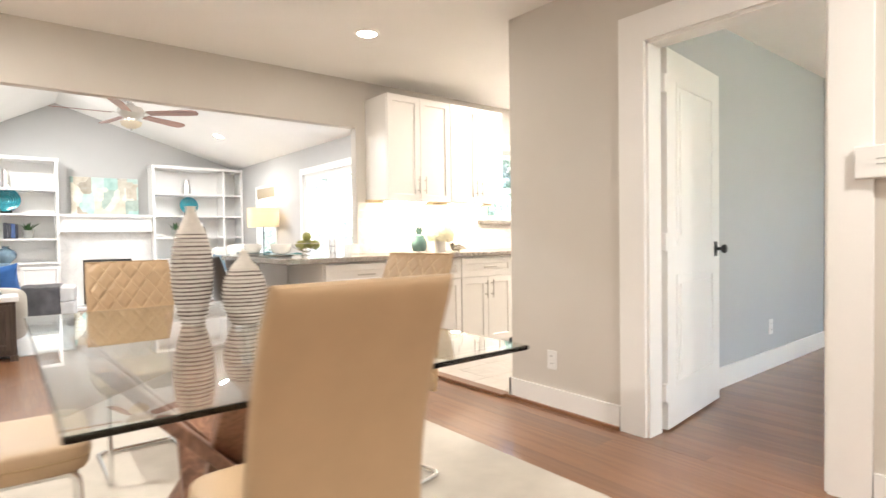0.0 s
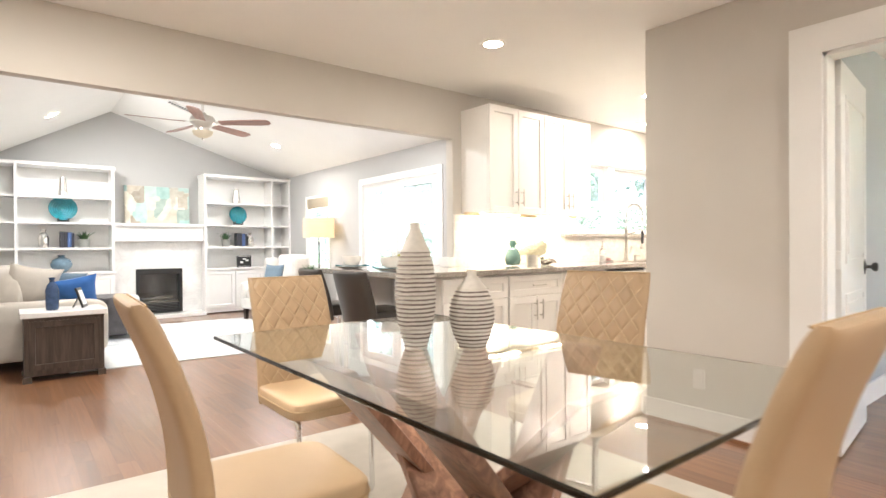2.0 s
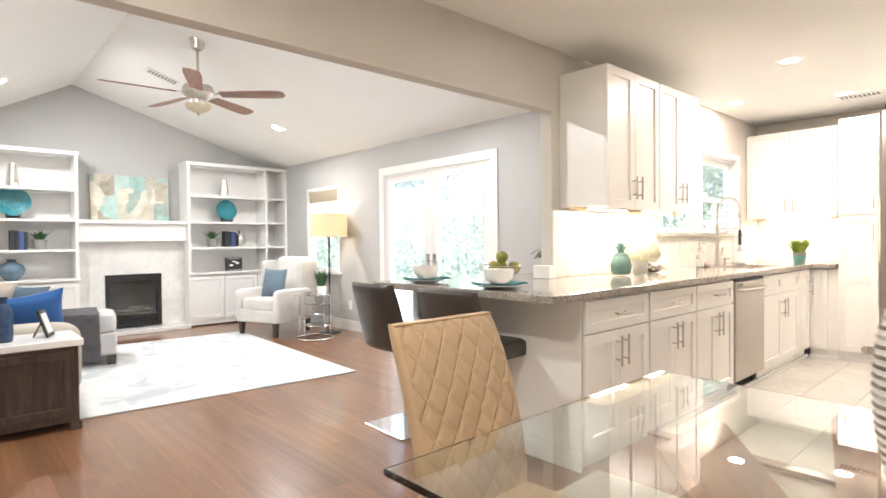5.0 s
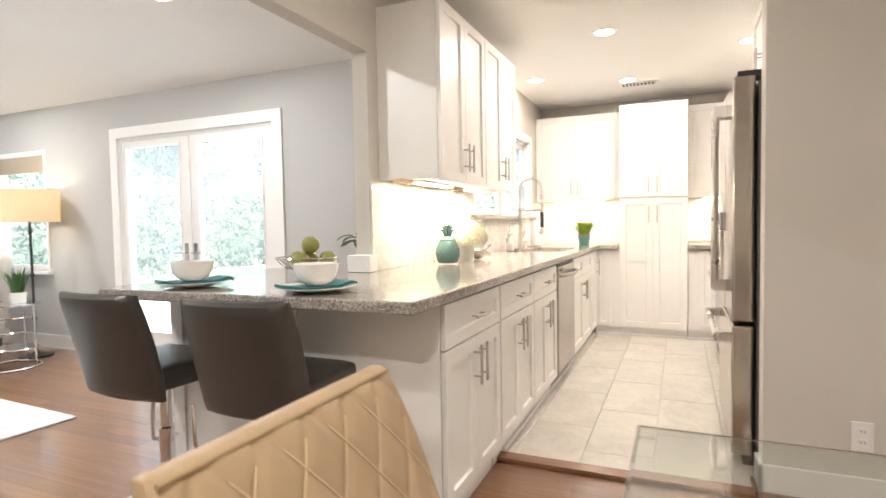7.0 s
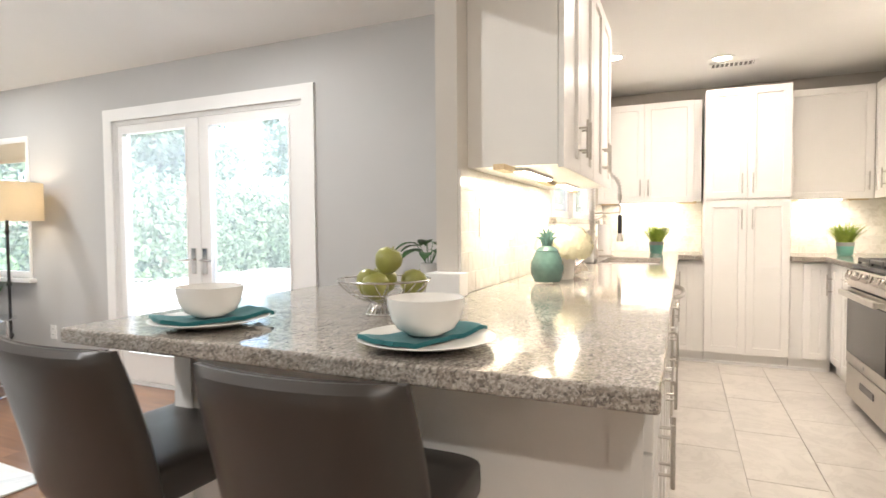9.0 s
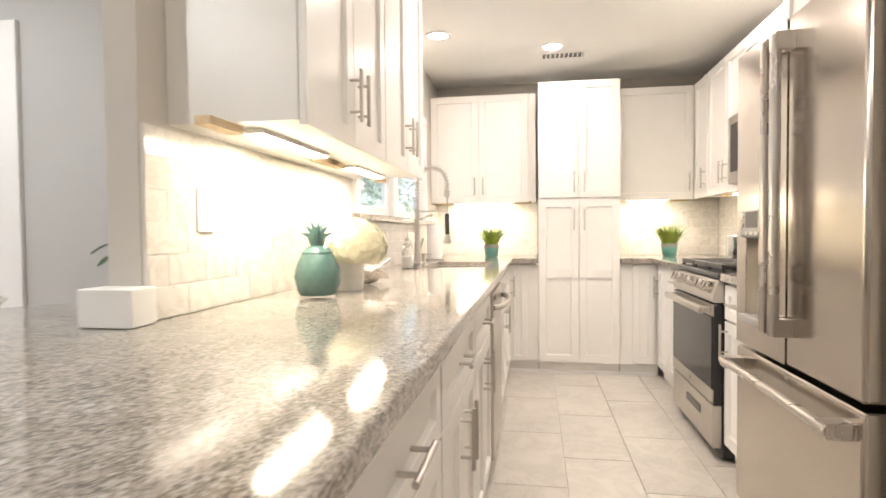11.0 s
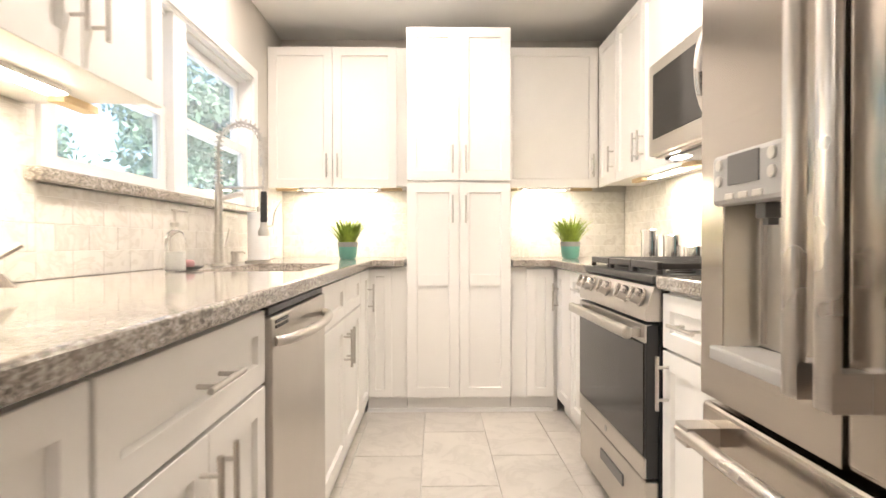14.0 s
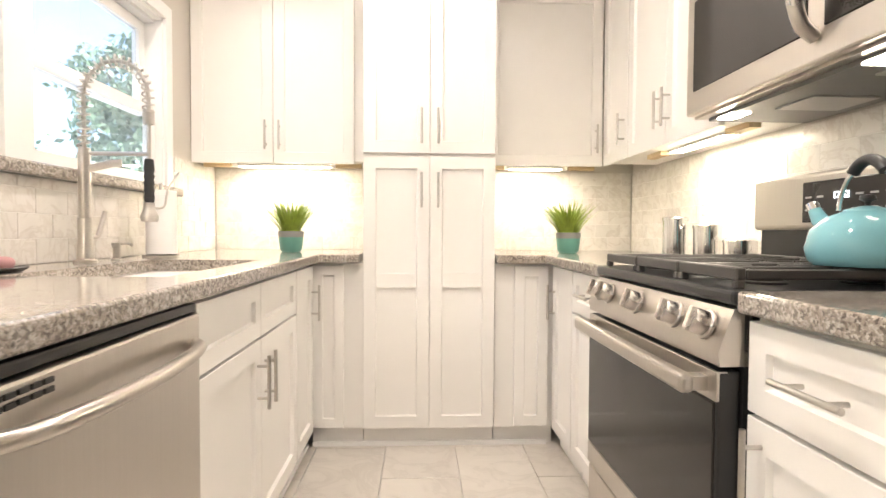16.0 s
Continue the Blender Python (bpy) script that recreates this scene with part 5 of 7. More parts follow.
place_setting(1.77, 4.70, -48)
place_setting(1.76, 4.085, -42)
fb = thing("wire_fruit_bowl", "chrome wire fruit bowl on the bar", "fruit bowl", pose(2.1, 4.38, 0.915))
wires = bmesh.new()
for r, z, k in ((0.052, 0.003, 0.003), (0.036, 0.03, 0.0022), (0.04, 0.036, 0.0022), (0.098, 0.062, 0.002), (0.134, 0.1, 0.003)):
    tube([(r * math.cos(a), r * math.sin(a), z) for a in np.linspace(0, 2 * math.pi, 36, False)], k, 6, wires, True)
for i in range(20):
    a, d = 2 * math.pi * i / 20, 3.2 if i % 2 else -3.2
    pts = [(0.052, 0.003), (0.036, 0.03), (0.04, 0.036), (0.068, 0.045), (0.098, 0.062), (0.12, 0.082), (0.134, 0.1)]
    tube([(r * math.cos(a + d * max(0, r - 0.04)), r * math.sin(a + d * max(0, r - 0.04)), z) for r, z in pts], 0.0017, 5, wires)
part("wire_frame", wires, CHROME, fb)


def fruit(x, y, z, r, seed):
    bm = lathe([(0, 0.1 * r), (0.3 * r, 0.02 * r), (0.75 * r, 0.4 * r), (0.98 * r, 1.0 * r), (0.9 * r, 1.45 * r), (0.55 * r, 1.8 * r), (0.2 * r, 1.78 * r), (0, 1.66 * r)], 20)
    tube([(0, 0, 1.66 * r), (0.05 * r, 0, 2.05 * r)], 0.0022, 5, bm)
    rnd = random.Random(seed)
    tagged(part("green_apple", bm, APPLE, m=pose(x, y, z, rnd.uniform(-25, 25), rnd.uniform(-25, 25), rnd.uniform(0, 360))), "green apple in the wire bowl", "apple", "apples")


for i, (dx, dy, z) in enumerate(((-0.05, -0.018, 0.962), (-0.012, 0.06, 0.968), (0.03, -0.062, 0.968), (0.052, 0.03, 0.968), (-0.004, 0.0, 1.032))):
    fruit(2.1 + dx, 4.38 + dy, z, 0.041, i)
tagged(part("white_box", box(2.485, 2.567, 4.30, 4.43, 0.916, 1.0, 0.003), MATTEWHITE), "small white box at the end of the wall", "box")
bp = thing("leafy_plant", "green broad-leaved plant in a round white pot", "potted plant", pose(3.035, 4.675, 0.915))
part("pot", lathe([(0, 0), (0.03, 0), (0.032, 0.004), (0.042, 0.082), (0.038, 0.082), (0.03, 0.02), (0, 0.016)], 28), MATTEWHITE, bp)
part("soil", lathe([(0, 0.07), (0.037, 0.07)], 20), BARK, bp)


def broad_leaves(n, reach, height, size, seed, z0):
    rnd = random.Random(seed)
    bm = bmesh.new()
    for i in range(n):
        a = 2 * math.pi * i / n + rnd.uniform(-0.3, 0.3)
        rr, hh = reach * rnd.uniform(0.5, 1), height * rnd.uniform(0.5, 1)
        c, s = math.cos(a), math.sin(a)
        p0, p1 = Vector((0.01 * c, 0.01 * s, z0)), Vector((rr * 0.5 * c, rr * 0.5 * s, z0 + hh))
        tube([p0, p0.lerp(p1, 0.6) + Vector((0, 0, 0.01)), p1], 0.0016, 5, bm)
        rows = []
        for k in range(6):
            t = k / 5
            q = p1 + Vector((c, s, 0)) * (size * 1.6 * t) + Vector((0, 0, size * (0.5 * t - 0.95 * t * t)))
            ww = size * 0.5 * math.sin(math.pi * (0.08 + 0.9 * t)) ** 0.8
            sd2 = Vector((-s, c, 0)) * ww
            rows.append([bm.verts.new(q + sd2 + Vector((0, 0, 0.006))), bm.verts.new(q), bm.verts.new(q - sd2 + Vector((0, 0, 0.006)))])
        for u, v3 in zip(rows, rows[1:]):
            bm.faces.new((u[0], u[1], v3[1], v3[0]))
            bm.faces.new((u[1], u[2], v3[2], v3[1]))
    return bm


part("leaves", broad_leaves(15, 0.13, 0.115, 0.062, 5, 0.07), LEAF, bp)


# bar stools
def stool_back():
    bm = bmesh.new()
    cols, rows = 28, 30
    grid = []
    for side in (0, 1):
        layer = []
        for j in range(rows + 1):
            t = j / rows
            z = -0.05 + 0.408 * t
            wid = 0.212 + 0.01 * math.sin(math.pi * t)
            row = []
            for i in range(cols + 1):
                s = -1 + 2 * i / cols
                edge = max(0.0, (1 - abs(s) ** 5) * (1 - abs(2 * t - 1) ** 9))
                th = 0.008 + 0.03 * edge ** 0.5
                x = -0.2 - 0.10 * t ** 1.3 + 0.035 * s * s + (th if side else -th)
                row.append(bm.verts.new((x, s * wid, z)))
            layer.append(row)
        grid.append(layer)
    for side, layer in enumerate(grid):
        for j in range(rows):
            for i in range(cols):
                f = (layer[j][i], layer[j][i + 1], layer[j + 1][i + 1], layer[j + 1][i])
                bm.faces.new(f if side == 0 else f[::-1])
    a, b = grid
    for j in range(rows):
        bm.faces.new((a[j][0], a[j + 1][0], b[j + 1][0], b[j][0]))
        bm.faces.new((a[j + 1][cols], a[j][cols], b[j][cols], b[j + 1][cols]))
    for i in range(cols):
        bm.faces.new((a[rows][i], a[rows][i + 1], b[rows][i + 1], b[rows][i]))
        bm.faces.new((a[0][i + 1], a[0][i], b[0][i], b[0][i + 1]))
    bmesh.ops.recalc_face_normals(bm, faces=bm.faces[:])
    return bm


stool = thing("bar_stool", "dark grey leatherette swivel bar stool with a chrome base", "bar stool", pose(1.735, 4.21, 0, 0, 0, 3), "bar stools")
part("seat", pillow(0.03, 0, 0.585, 0.235, 0.205, 0.05, 0.3, 36, 14), STOOLGREY, stool)
part("backrest", stool_back(), STOOLGREY, stool, "", pose(0, 0, 0.56))
part("piping", tube([(-0.298 + 0.035 * (s * s), s * 0.206, 0.917) for s in np.linspace(-0.95, 0.95, 15)], 0.004, 6), STOOLGREY, stool)
part("column", lathe([(0.0, 0.012), (0.03, 0.012), (0.03, 0.33), (0.022, 0.335), (0.022, 0.54), (0.05, 0.545), (0, 0.546)], 24), CHROME, stool)
part("base_plate", prism([(-0.2, -0.2), (0.2, -0.2), (0.2, 0.2), (-0.2, 0.2)], 0.001, 0.012, 0.003), CHROME, stool, "square chrome base plate")
part("footrest", tube(rounded([(0.03, -0.12, 0.43), (0.03, -0.13, 0.24), (0.2, -0.13, 0.22), (0.2, 0.13, 0.22), (0.03, 0.13, 0.24), (0.03, 0.12, 0.43)], 0.03), 0.0085, 8), CHROME, stool)
part("lever", tube([(0.0, 0.03, 0.535), (0.03, 0.2, 0.51)], 0.005, 8), BLACK, stool)
copy_thing(stool, pose(1.735, 4.84, 0, 0, 0, -2))


# ---- dining ----
def quilted_back(w, h, quilt):
    """A tall padded back that curves rearwards; diamond stitching sunk into its front."""
    cols, rows = 90, 132
    bm = bmesh.new()
    layers = []
    for front in (0, 1):
        layer = []
        for j in range(rows + 1):
            t = j / rows
            z = h * t
            half = w / 2 * (1 - 0.04 * abs(2 * t - 1) ** 6)
            row = []
            for i in range(cols + 1):
                s = -1 + 2 * i / cols
                e = (1 - abs(s) ** 8) * (1 - abs(2 * t - 1) ** 16)
                th = 0.008 + 0.021 * max(0, e) ** 0.5
                y = 0.13 * t ** 1.6 - 0.02 * math.sin(math.pi * t)
                if front:
                    d = 0.0
                    if quilt and 0.06 < t and abs(s) < 0.93:
                        u, v4 = (s * half) / 0.073, z / 0.098
                        a, b = abs((u + v4) % 1 - 0.5), abs((u - v4) % 1 - 0.5)
                        near = min(0.5 - a, 0.5 - b)
                        d = 0.0055 * max(0, 1 - near / 0.24) ** 2
                    row.append(bm.verts.new((s * half, y - th + d, z)))
                else:
                    row.append(bm.verts.new((s * half, y + th, z)))
            layer.append(row)
        layers.append(layer)
    for k, layer in enumerate(layers):
        for j in range(rows):
            for i in range(cols):
                f = (layer[j][i], layer[j][i + 1], layer[j + 1][i + 1], layer[j + 1][i])
                bm.faces.new(f if k else f[::-1])
    a, b = layers
    for j in range(rows):
        bm.faces.new((a[j][0], a[j + 1][0], b[j + 1][0], b[j][0]))
        bm.faces.new((a[j + 1][cols], a[j][cols], b[j][cols], b[j + 1][cols]))
    for i in range(cols):
        bm.faces.new((a[rows][i], a[rows][i + 1], b[rows][i + 1], b[rows][i]))
        bm.faces.new((a[0][i + 1], a[0][i], b[0][i], b[0][i + 1]))
    bmesh.ops.recalc_face_normals(bm, faces=bm.faces[:])
    return bm


def stitch_lines(w, h):
    """Thread along the diamond stitching of quilted_back."""
    bm = bmesh.new()
    for sign in (-1, 1):
        for k in range(-3, 10):
            run = []
            for i in range(41):
                t = 0.07 + 0.89 * i / 40
                z, half = h * t, w / 2 * (1 - 0.04 * abs(2 * t - 1) ** 6)
                x = sign * (k - z / 0.098) * 0.073
                s = x / half
                if abs(s) < 0.925:
                    e = (1 - abs(s) ** 8) * (1 - abs(2 * t - 1) ** 16)
                    y = 0.13 * t ** 1.6 - 0.02 * math.sin(math.pi * t) - 0.008 - 0.021 * max(0, e) ** 0.5
                    run.append((x, y + 0.0035, z))
            if len(run) > 2:
                tube(run, 0.0013, 4, bm)
    return bm


# the chair faces -y; its origin is on the floor under the middle of the seat
chair = thing("dining_chair", "tan leatherette cantilever dining chair with a quilted front", "dining chair", pose(0.635, 1.27, 0.012, 0, 0, 180), "dining chairs")
seat = pillow(0, 0, 0.435, 0.205, 0.225, 0.045, 0.3, 40, 14)
part("seat", seat, CREAM, chair)
part("seat_piping", tube([(0.206 * math.copysign(abs(math.cos(a)) ** 0.3, math.cos(a)), 0.226 * math.copysign(abs(math.sin(a)) ** 0.3, math.sin(a)), 0.437) for a in np.linspace(0, 2 * math.pi, 60, False)], 0.003, 6, closed=True), SEAM, chair)
part("backrest", quilted_back(0.392, 0.585, True), CREAM, chair, "quilted tan backrest", pose(0, 0.2, 0.385))
part("stitching", stitch_lines(0.392, 0.585), THREAD, chair, "pale diamond stitching", pose(0, 0.2, 0.385))
part("back_piping", tube([(x, 0.312 - 0.0, 0.9665) for x in np.linspace(-0.185, 0.185, 9)], 0.003, 6), SEAM, chair)
part("chrome_frame", tube(rounded([(-0.17, 0.16, 0.392), (-0.17, -0.19, 0.392), (-0.17, -0.2, 0.014), (-0.17, 0.24, 0.014), (0.17, 0.24, 0.014), (0.17, -0.2, 0.014), (0.17, -0.19, 0.392), (0.17, 0.16, 0.392)], 0.035), 0.0115, 10), CHROME, chair, "bent chrome cantilever frame")
copy_thing(chair, pose(0.08, 2.12, 0.012, 0, 0, 87))
copy_thing(chair, pose(0.61, 2.94, 0.012, 0, 0, 0) @ Matrix.Diagonal((0.98, 1, 0.972, 1)))
copy_thing(chair, pose(1.30, 2.05, 0.012, 0, 0, -78))

TX0, TX1, TY0, TY1, TZ = 0.175, 1.275, 1.135, 2.96, 0.745
table = thing("glass_dining_table", "clear glass dining table on a crossed walnut plank base", "dining table", pose(0, 0, 0))
part("glass_top", prism([(TX0, TY0), (TX1, TY0), (TX1, TY1), (TX0, TY1)], TZ - 0.014, TZ, 0.004), TABLEGLASS, table, "clear bevelled glass top").visible_shadow = False
cx, cy = (TX0 + TX1) / 2, (TY0 + TY1) / 2


def slab(p, q, w, t, across):
    """A plank from p to q with width w across the given way and thickness t."""
    p, q, across = Vector(p), Vector(q), Vector(across).normalized()
    up = (q - p).normalized()
    thick = up.cross(across).normalized()
    bm = bmesh.new()
    vs = []
    for c in (p, q):
        for a, b in ((-1, -1), (1, -1), (1, 1), (-1, 1)):
            vs.append(bm.verts.new(c + across * (a * w / 2) + thick * (b * t / 2)))
    for v in vs[:4]:
        v.co.z = p.z
    for v in vs[4:]:
        v.co.z = q.z
    for f in ((3, 2, 1, 0), (4, 5, 6, 7), (0, 1, 5, 4), (1, 2, 6, 5), (2, 3, 7, 6), (3, 0, 4, 7)):
        bm.faces.new([vs[i] for i in f])
    bmesh.ops.recalc_face_normals(bm, faces=bm.faces[:])
    bmesh.ops.bevel(bm, geom=bm.edges[:], offset=0.004, segments=1, affect="EDGES")
    return bm


zt = TZ - 0.0155
for xa, ya, xb, yb in ((0.22, -0.12, -0.43, -0.32), (-0.22, -0.3, 0.43, -0.12), (0.22, 0.3, -0.43, 0.12), (-0.22, 0.12, 0.43, 0.32)):
    part("plank_leg", slab((cx + xa, cy + ya, 0.013), (cx + xb, cy + yb, zt), 0.2, 0.065, (0, 1, 0)), WALNUT, table, "slanting walnut plank")
for s in (-1, 1):
    part("plank_leg", slab((cx - 0.06 * s, cy - 0.2 * s, 0.013), (cx + 0.06 * s, cy + 0.6 * s, zt), 0.27, 0.065, (1, 0, 0)), WALNUT, table, "slanting walnut plank")


def ribbed(profile, pitch, low, high, depth):
    out = []
    for (r0, z0), (r1, z1) in zip(profile, profile[1:]):
        n = max(2, int((z1 - z0) / (pitch / 6)))
        for i in range(n):
            t = i / n
            z, r = z0 + (z1 - z0) * t, r0 + (r1 - r0) * t
            if low < z < high:
                r -= depth * (0.5 - 0.5 * math.cos(2 * math.pi * (z / pitch - 0.27)))
            out.append((r, z))
    return [(0, profile[0][1])] + out + [profile[-1], (profile[-1][0] - 0.006, profile[-1][1] - 0.002), (profile[-1][0] - 0.008, profile[-1][1] - 0.05)]


def smooth_profile(points, n=40):
    rs, zs = [p[0] for p in points], [p[1] for p in points]
    out = []
    for i in range(n + 1):
        t = i / n * (len(points) - 1)
        k = min(int(t), len(points) - 2)
        f = t - k
        a, b, c, d = (points[max(0, k - 1)], points[k], points[k + 1], points[min(len(points) - 1, k + 2)])
        out.append(tuple(0.5 * (2 * b[j] + (c[j] - a[j]) * f + (2 * a[j] - 5 * b[j] + 4 * c[j] - d[j]) * f * f + (3 * b[j] - a[j] - 3 * c[j] + d[j]) * f ** 3) for j in (0, 1)))
    return out


tall = smooth_profile([(0.040, 0.0), (0.058, 0.06), (0.071, 0.14), (0.0735, 0.21), (0.066, 0.28), (0.050, 0.34), (0.029, 0.385), (0.0185, 0.412), (0.0175, 0.436)])
short = smooth_profile([(0.045, 0.0), (0.066, 0.045), (0.0795, 0.105), (0.074, 0.16), (0.052, 0.205), (0.027, 0.235), (0.0175, 0.252), (0.0178, 0.27)])
tagged(part("striped_vase", lathe(ribbed(tall, 0.0148, 0.004, 0.332, 0.003), 44), VASE_TALL, m=pose(0.655, 2.235, TZ + 0.001)), "tall cream vase with rough brown stripes on the glass table", "vase", "striped vases")
tagged(part("striped_vase", lathe(ribbed(short, 0.0135, 0.004, 0.204, 0.0028), 44), VASE_SHORT, m=pose(0.80, 2.10, TZ + 0.001)), "squat cream vase with rough brown stripes on the glass table", "vase", "striped vases")
tagged(part("dining_rug", prism([(-0.62, 0.65), (1.97, 0.65), (1.97, 3.62), (-0.62, 3.62)], 0.001, 0.012, 0.004), SHAGRUG), "cream low-pile rug under the dining table", "rug")


def wall_plate(m, kind):
    o = thing("wall_outlet" if kind == "outlet" else "wall_switch", "white plastic wall " + kind, kind, m)
    part("plate", box(-0.036, 0.036, -0.006, 0, -0.058, 0.058, 0.003), MATTEWHITE, o)
    if kind == "outlet":
        for z in (-0.022, 0.022):
            s = part("socket", box(-0.016, 0.016, -0.0085, -0.005, z - 0.014, z + 0.014, 0.003), MATTEWHITE, o)
            part("slots", boxes((-0.008, -0.005, -0.0095, -0.008, z - 0.003, z + 0.006), (0.005, 0.008, -0.0095, -0.008, z - 0.003, z + 0.006)), DARKGREY, s)
    else:
        part("rocker", box(-0.016, 0.016, -0.0095, -0.005, -0.033, 0.033, 0.002), MATTEWHITE, o)


wall_plate(pose(SX, 2.235, 0.30, 0, 0, -90), "outlet")
wall_plate(pose(4.75, 1.785, 0.32), "outlet")
wall_plate(pose(LE, 8.30, 0.33, 0, 0, -90), "outlet")
wall_plate(pose(2.8, KN - 0.011, 1.18), "switch")
wall_plate(pose(3.185, KN - 0.011, 1.162), "switch")
wall_plate(pose(3.9, KN - 0.011, 1.13), "outlet")
wall_plate(pose(5.6, KS + 0.011, 1.12, 0, 0, 180), "outlet")
chime = thing("door_chime", "white plastic chime box on the wall", "chime", pose(SX, 0.55, 1.315, 0, 0, -90))
part("cover", box(-0.17, 0.17, -0.045, 0, -0.062, 0.062, 0.006), MATTEWHITE, chime)
part("grille", boxes((-0.1, 0.1, -0.047, -0.044, -0.012, -0.008), (-0.1, 0.1, -0.047, -0.044, 0.008, 0.012)), GREYPLASTIC, chime)


# ---- living room ----
def bookcase(x0, x1, narrow_right, label):
    y0, y1 = 10.08, LN - 0.002
    b = thing("built_in_bookcase", label, "bookcase", pose(x0, y0, 0), "built-in bookcases")
    w, d, t = x1 - x0, y1 - y0, 0.035
    dv = w - 0.33 if narrow_right else 0.33
    part("side", box(0, t, 0, d, 0.75, 2.255), TRIM, b)
    part("side", box(w - t, w, 0, d, 0.75, 2.255), TRIM, b)
    part("divider", box(dv - t / 2, dv + t / 2, 0.004, d - 0.014, 0.77, 2.255), TRIM, b)
    part("back_panel", box(t, w - t, d - 0.012, d, 0.75, 2.255), TRIM, b)
    part("crown", boxes((-0.012, w + (0.0 if narrow_right else 0.012), -0.02, d, 2.255, 2.30)), TRIM, b)
    part("ledge", box(0, w, -0.02, d, 0.72, 0.75, 0.004), TRIM, b)
    for z in (1.11, 1.475, 1.845):
        for xa, xb in ((t, dv - t / 2), (dv + t / 2, w - t)):
            part("shelf", box(xa, xb, 0.006, d - 0.012, z - 0.03, z), TRIM, b)
    part("cupboard", box(0, w, 0.022, d, 0.02, 0.72), TRIM, b)
    n = 3
    for i in range(n):
        part("door", shaker(0.004 + w * i / n, w * (i + 1) / n - 0.004, 0.09, 0.70), TRIM, b)
    return b


bookcase(2.06, LE - 0.002, True, "white built-in bookcase with cupboards and a narrow outer column")
bookcase(-0.70, 0.79, False, "white built-in bookcase with cupboards and display plates")
fp = thing("fireplace", "white mantel fireplace with marble surround and black insert", "fireplace", pose(1.425, 10.27, 0))
for b in ((-0.635, -0.335, 0, 0.178, 0.056, 1.2), (0.335, 0.633, 0, 0.178, 0.056, 1.2), (-0.335, 0.335, 0, 0.178, 0.765, 1.2)):
    part("surround_slab", box(*b), SURROUND, fp, "white veined marble slab")
mt = part("mantel", boxes((-0.635, 0.633, -0.11, 0.178, 1.2, 1.43)), TRIM, fp, "white boxed mantel")
part("mantel_shelf", box(-0.66, 0.633, -0.16, 0.178, 1.43, 1.475, 0.006), TRIM, mt)
part("mantel_lip", box(-0.64, 0.633, -0.125, -0.112, 1.2, 1.235, 0.003), TRIM, mt)
ins = part("insert", boxes((-0.333, -0.29, -0.012, 0.15, 0.072, 0.762), (0.29, 0.333, -0.012, 0.15, 0.072, 0.762), (-0.29, 0.29, -0.012, 0.15, 0.68, 0.762), (-0.29, 0.29, -0.012, 0.15, 0.072, 0.1)), BLACK, fp, "black metal fireplace insert")
part("firebox", boxes((-0.29, 0.29, 0.13, 0.15, 0.22, 0.68)), BRICKRED, ins)
part("louvre", boxes(*[(-0.285, 0.285, -0.008, 0.03, 0.105 + 0.024 * i, 0.121 + 0.024 * i) for i in range(5)]), BLACK, ins)
part("glass", box(-0.29, 0.29, 0.012, 0.016, 0.225, 0.68), CLEARGLASS, ins)
for i, (x, r) in enumerate(((-0.1, 4), (0.08, -6))):
    part("log", tube([(x - 0.13, 0.07 + 0.02 * i, 0.27 + 0.03 * i), (x + 0.13, 0.08, 0.28 + 0.02 * i)], 0.028, 10), LOG, ins)
part("log_bed", box(-0.28, 0.28, 0.02, 0.13, 0.222, 0.245), LOG, ins)
part("hearth", box(-0.665, 0.633, -0.28, 0.0, 0.0, 0.055, 0.006), SURROUND, fp, "low white marble hearth")
art = thing("abstract_painting", "abstract painting in teal cream and brown leaning on the mantel", "painting", pose(1.435, 10.40, 1.477, -3))
part("canvas", box(-0.47, 0.47, -0.018, 0.018, 0, 0.6, 0.004), PAINTING, art)


def plate_on_stand(x, z, r):
    o = thing("display_plate", "turquoise glass plate on a dark stand", "plate", pose(x, 10.24, z), "display plates")
    pr = []
    for i in range(22):
        q = r * i / 21
        pr.append((q, 0.04 * (q / r) ** 2 + 0.0025 * math.cos(q / r * 40)))
    pr += [(r - 0.004, 0.03)] + [(r * (1 - i / 6), 0.04 * (1 - i / 6) ** 2 - 0.008) for i in range(1, 7)]
    part("plate", lathe(pr, 40), TURQUOISE, o, "", pose(0, 0.04, r + 0.02, 80, 0, 0))
    part("stand", boxes((-0.07, -0.055, -0.05, 0.07, 0, 0.03), (0.055, 0.07, -0.05, 0.07, 0, 0.03), (-0.07, 0.07, 0.055, 0.07, 0, 0.12), (-0.07, -0.055, -0.05, -0.038, 0.03, 0.06), (0.055, 0.07, -0.05, -0.038, 0.03, 0.06)), BLACK, o)


plate_on_stand(2.655, 1.475, 0.15)
plate_on_stand(0.17, 1.475, 0.175)


def slim_vase(x, z, h, label, mats, prof):
    return tagged(part("shelf_vase", lathe([(0, 0)] + [(r, q * h) for r, q in prof], 28), mats, m=pose(x, 10.26, z)), label, "vase")


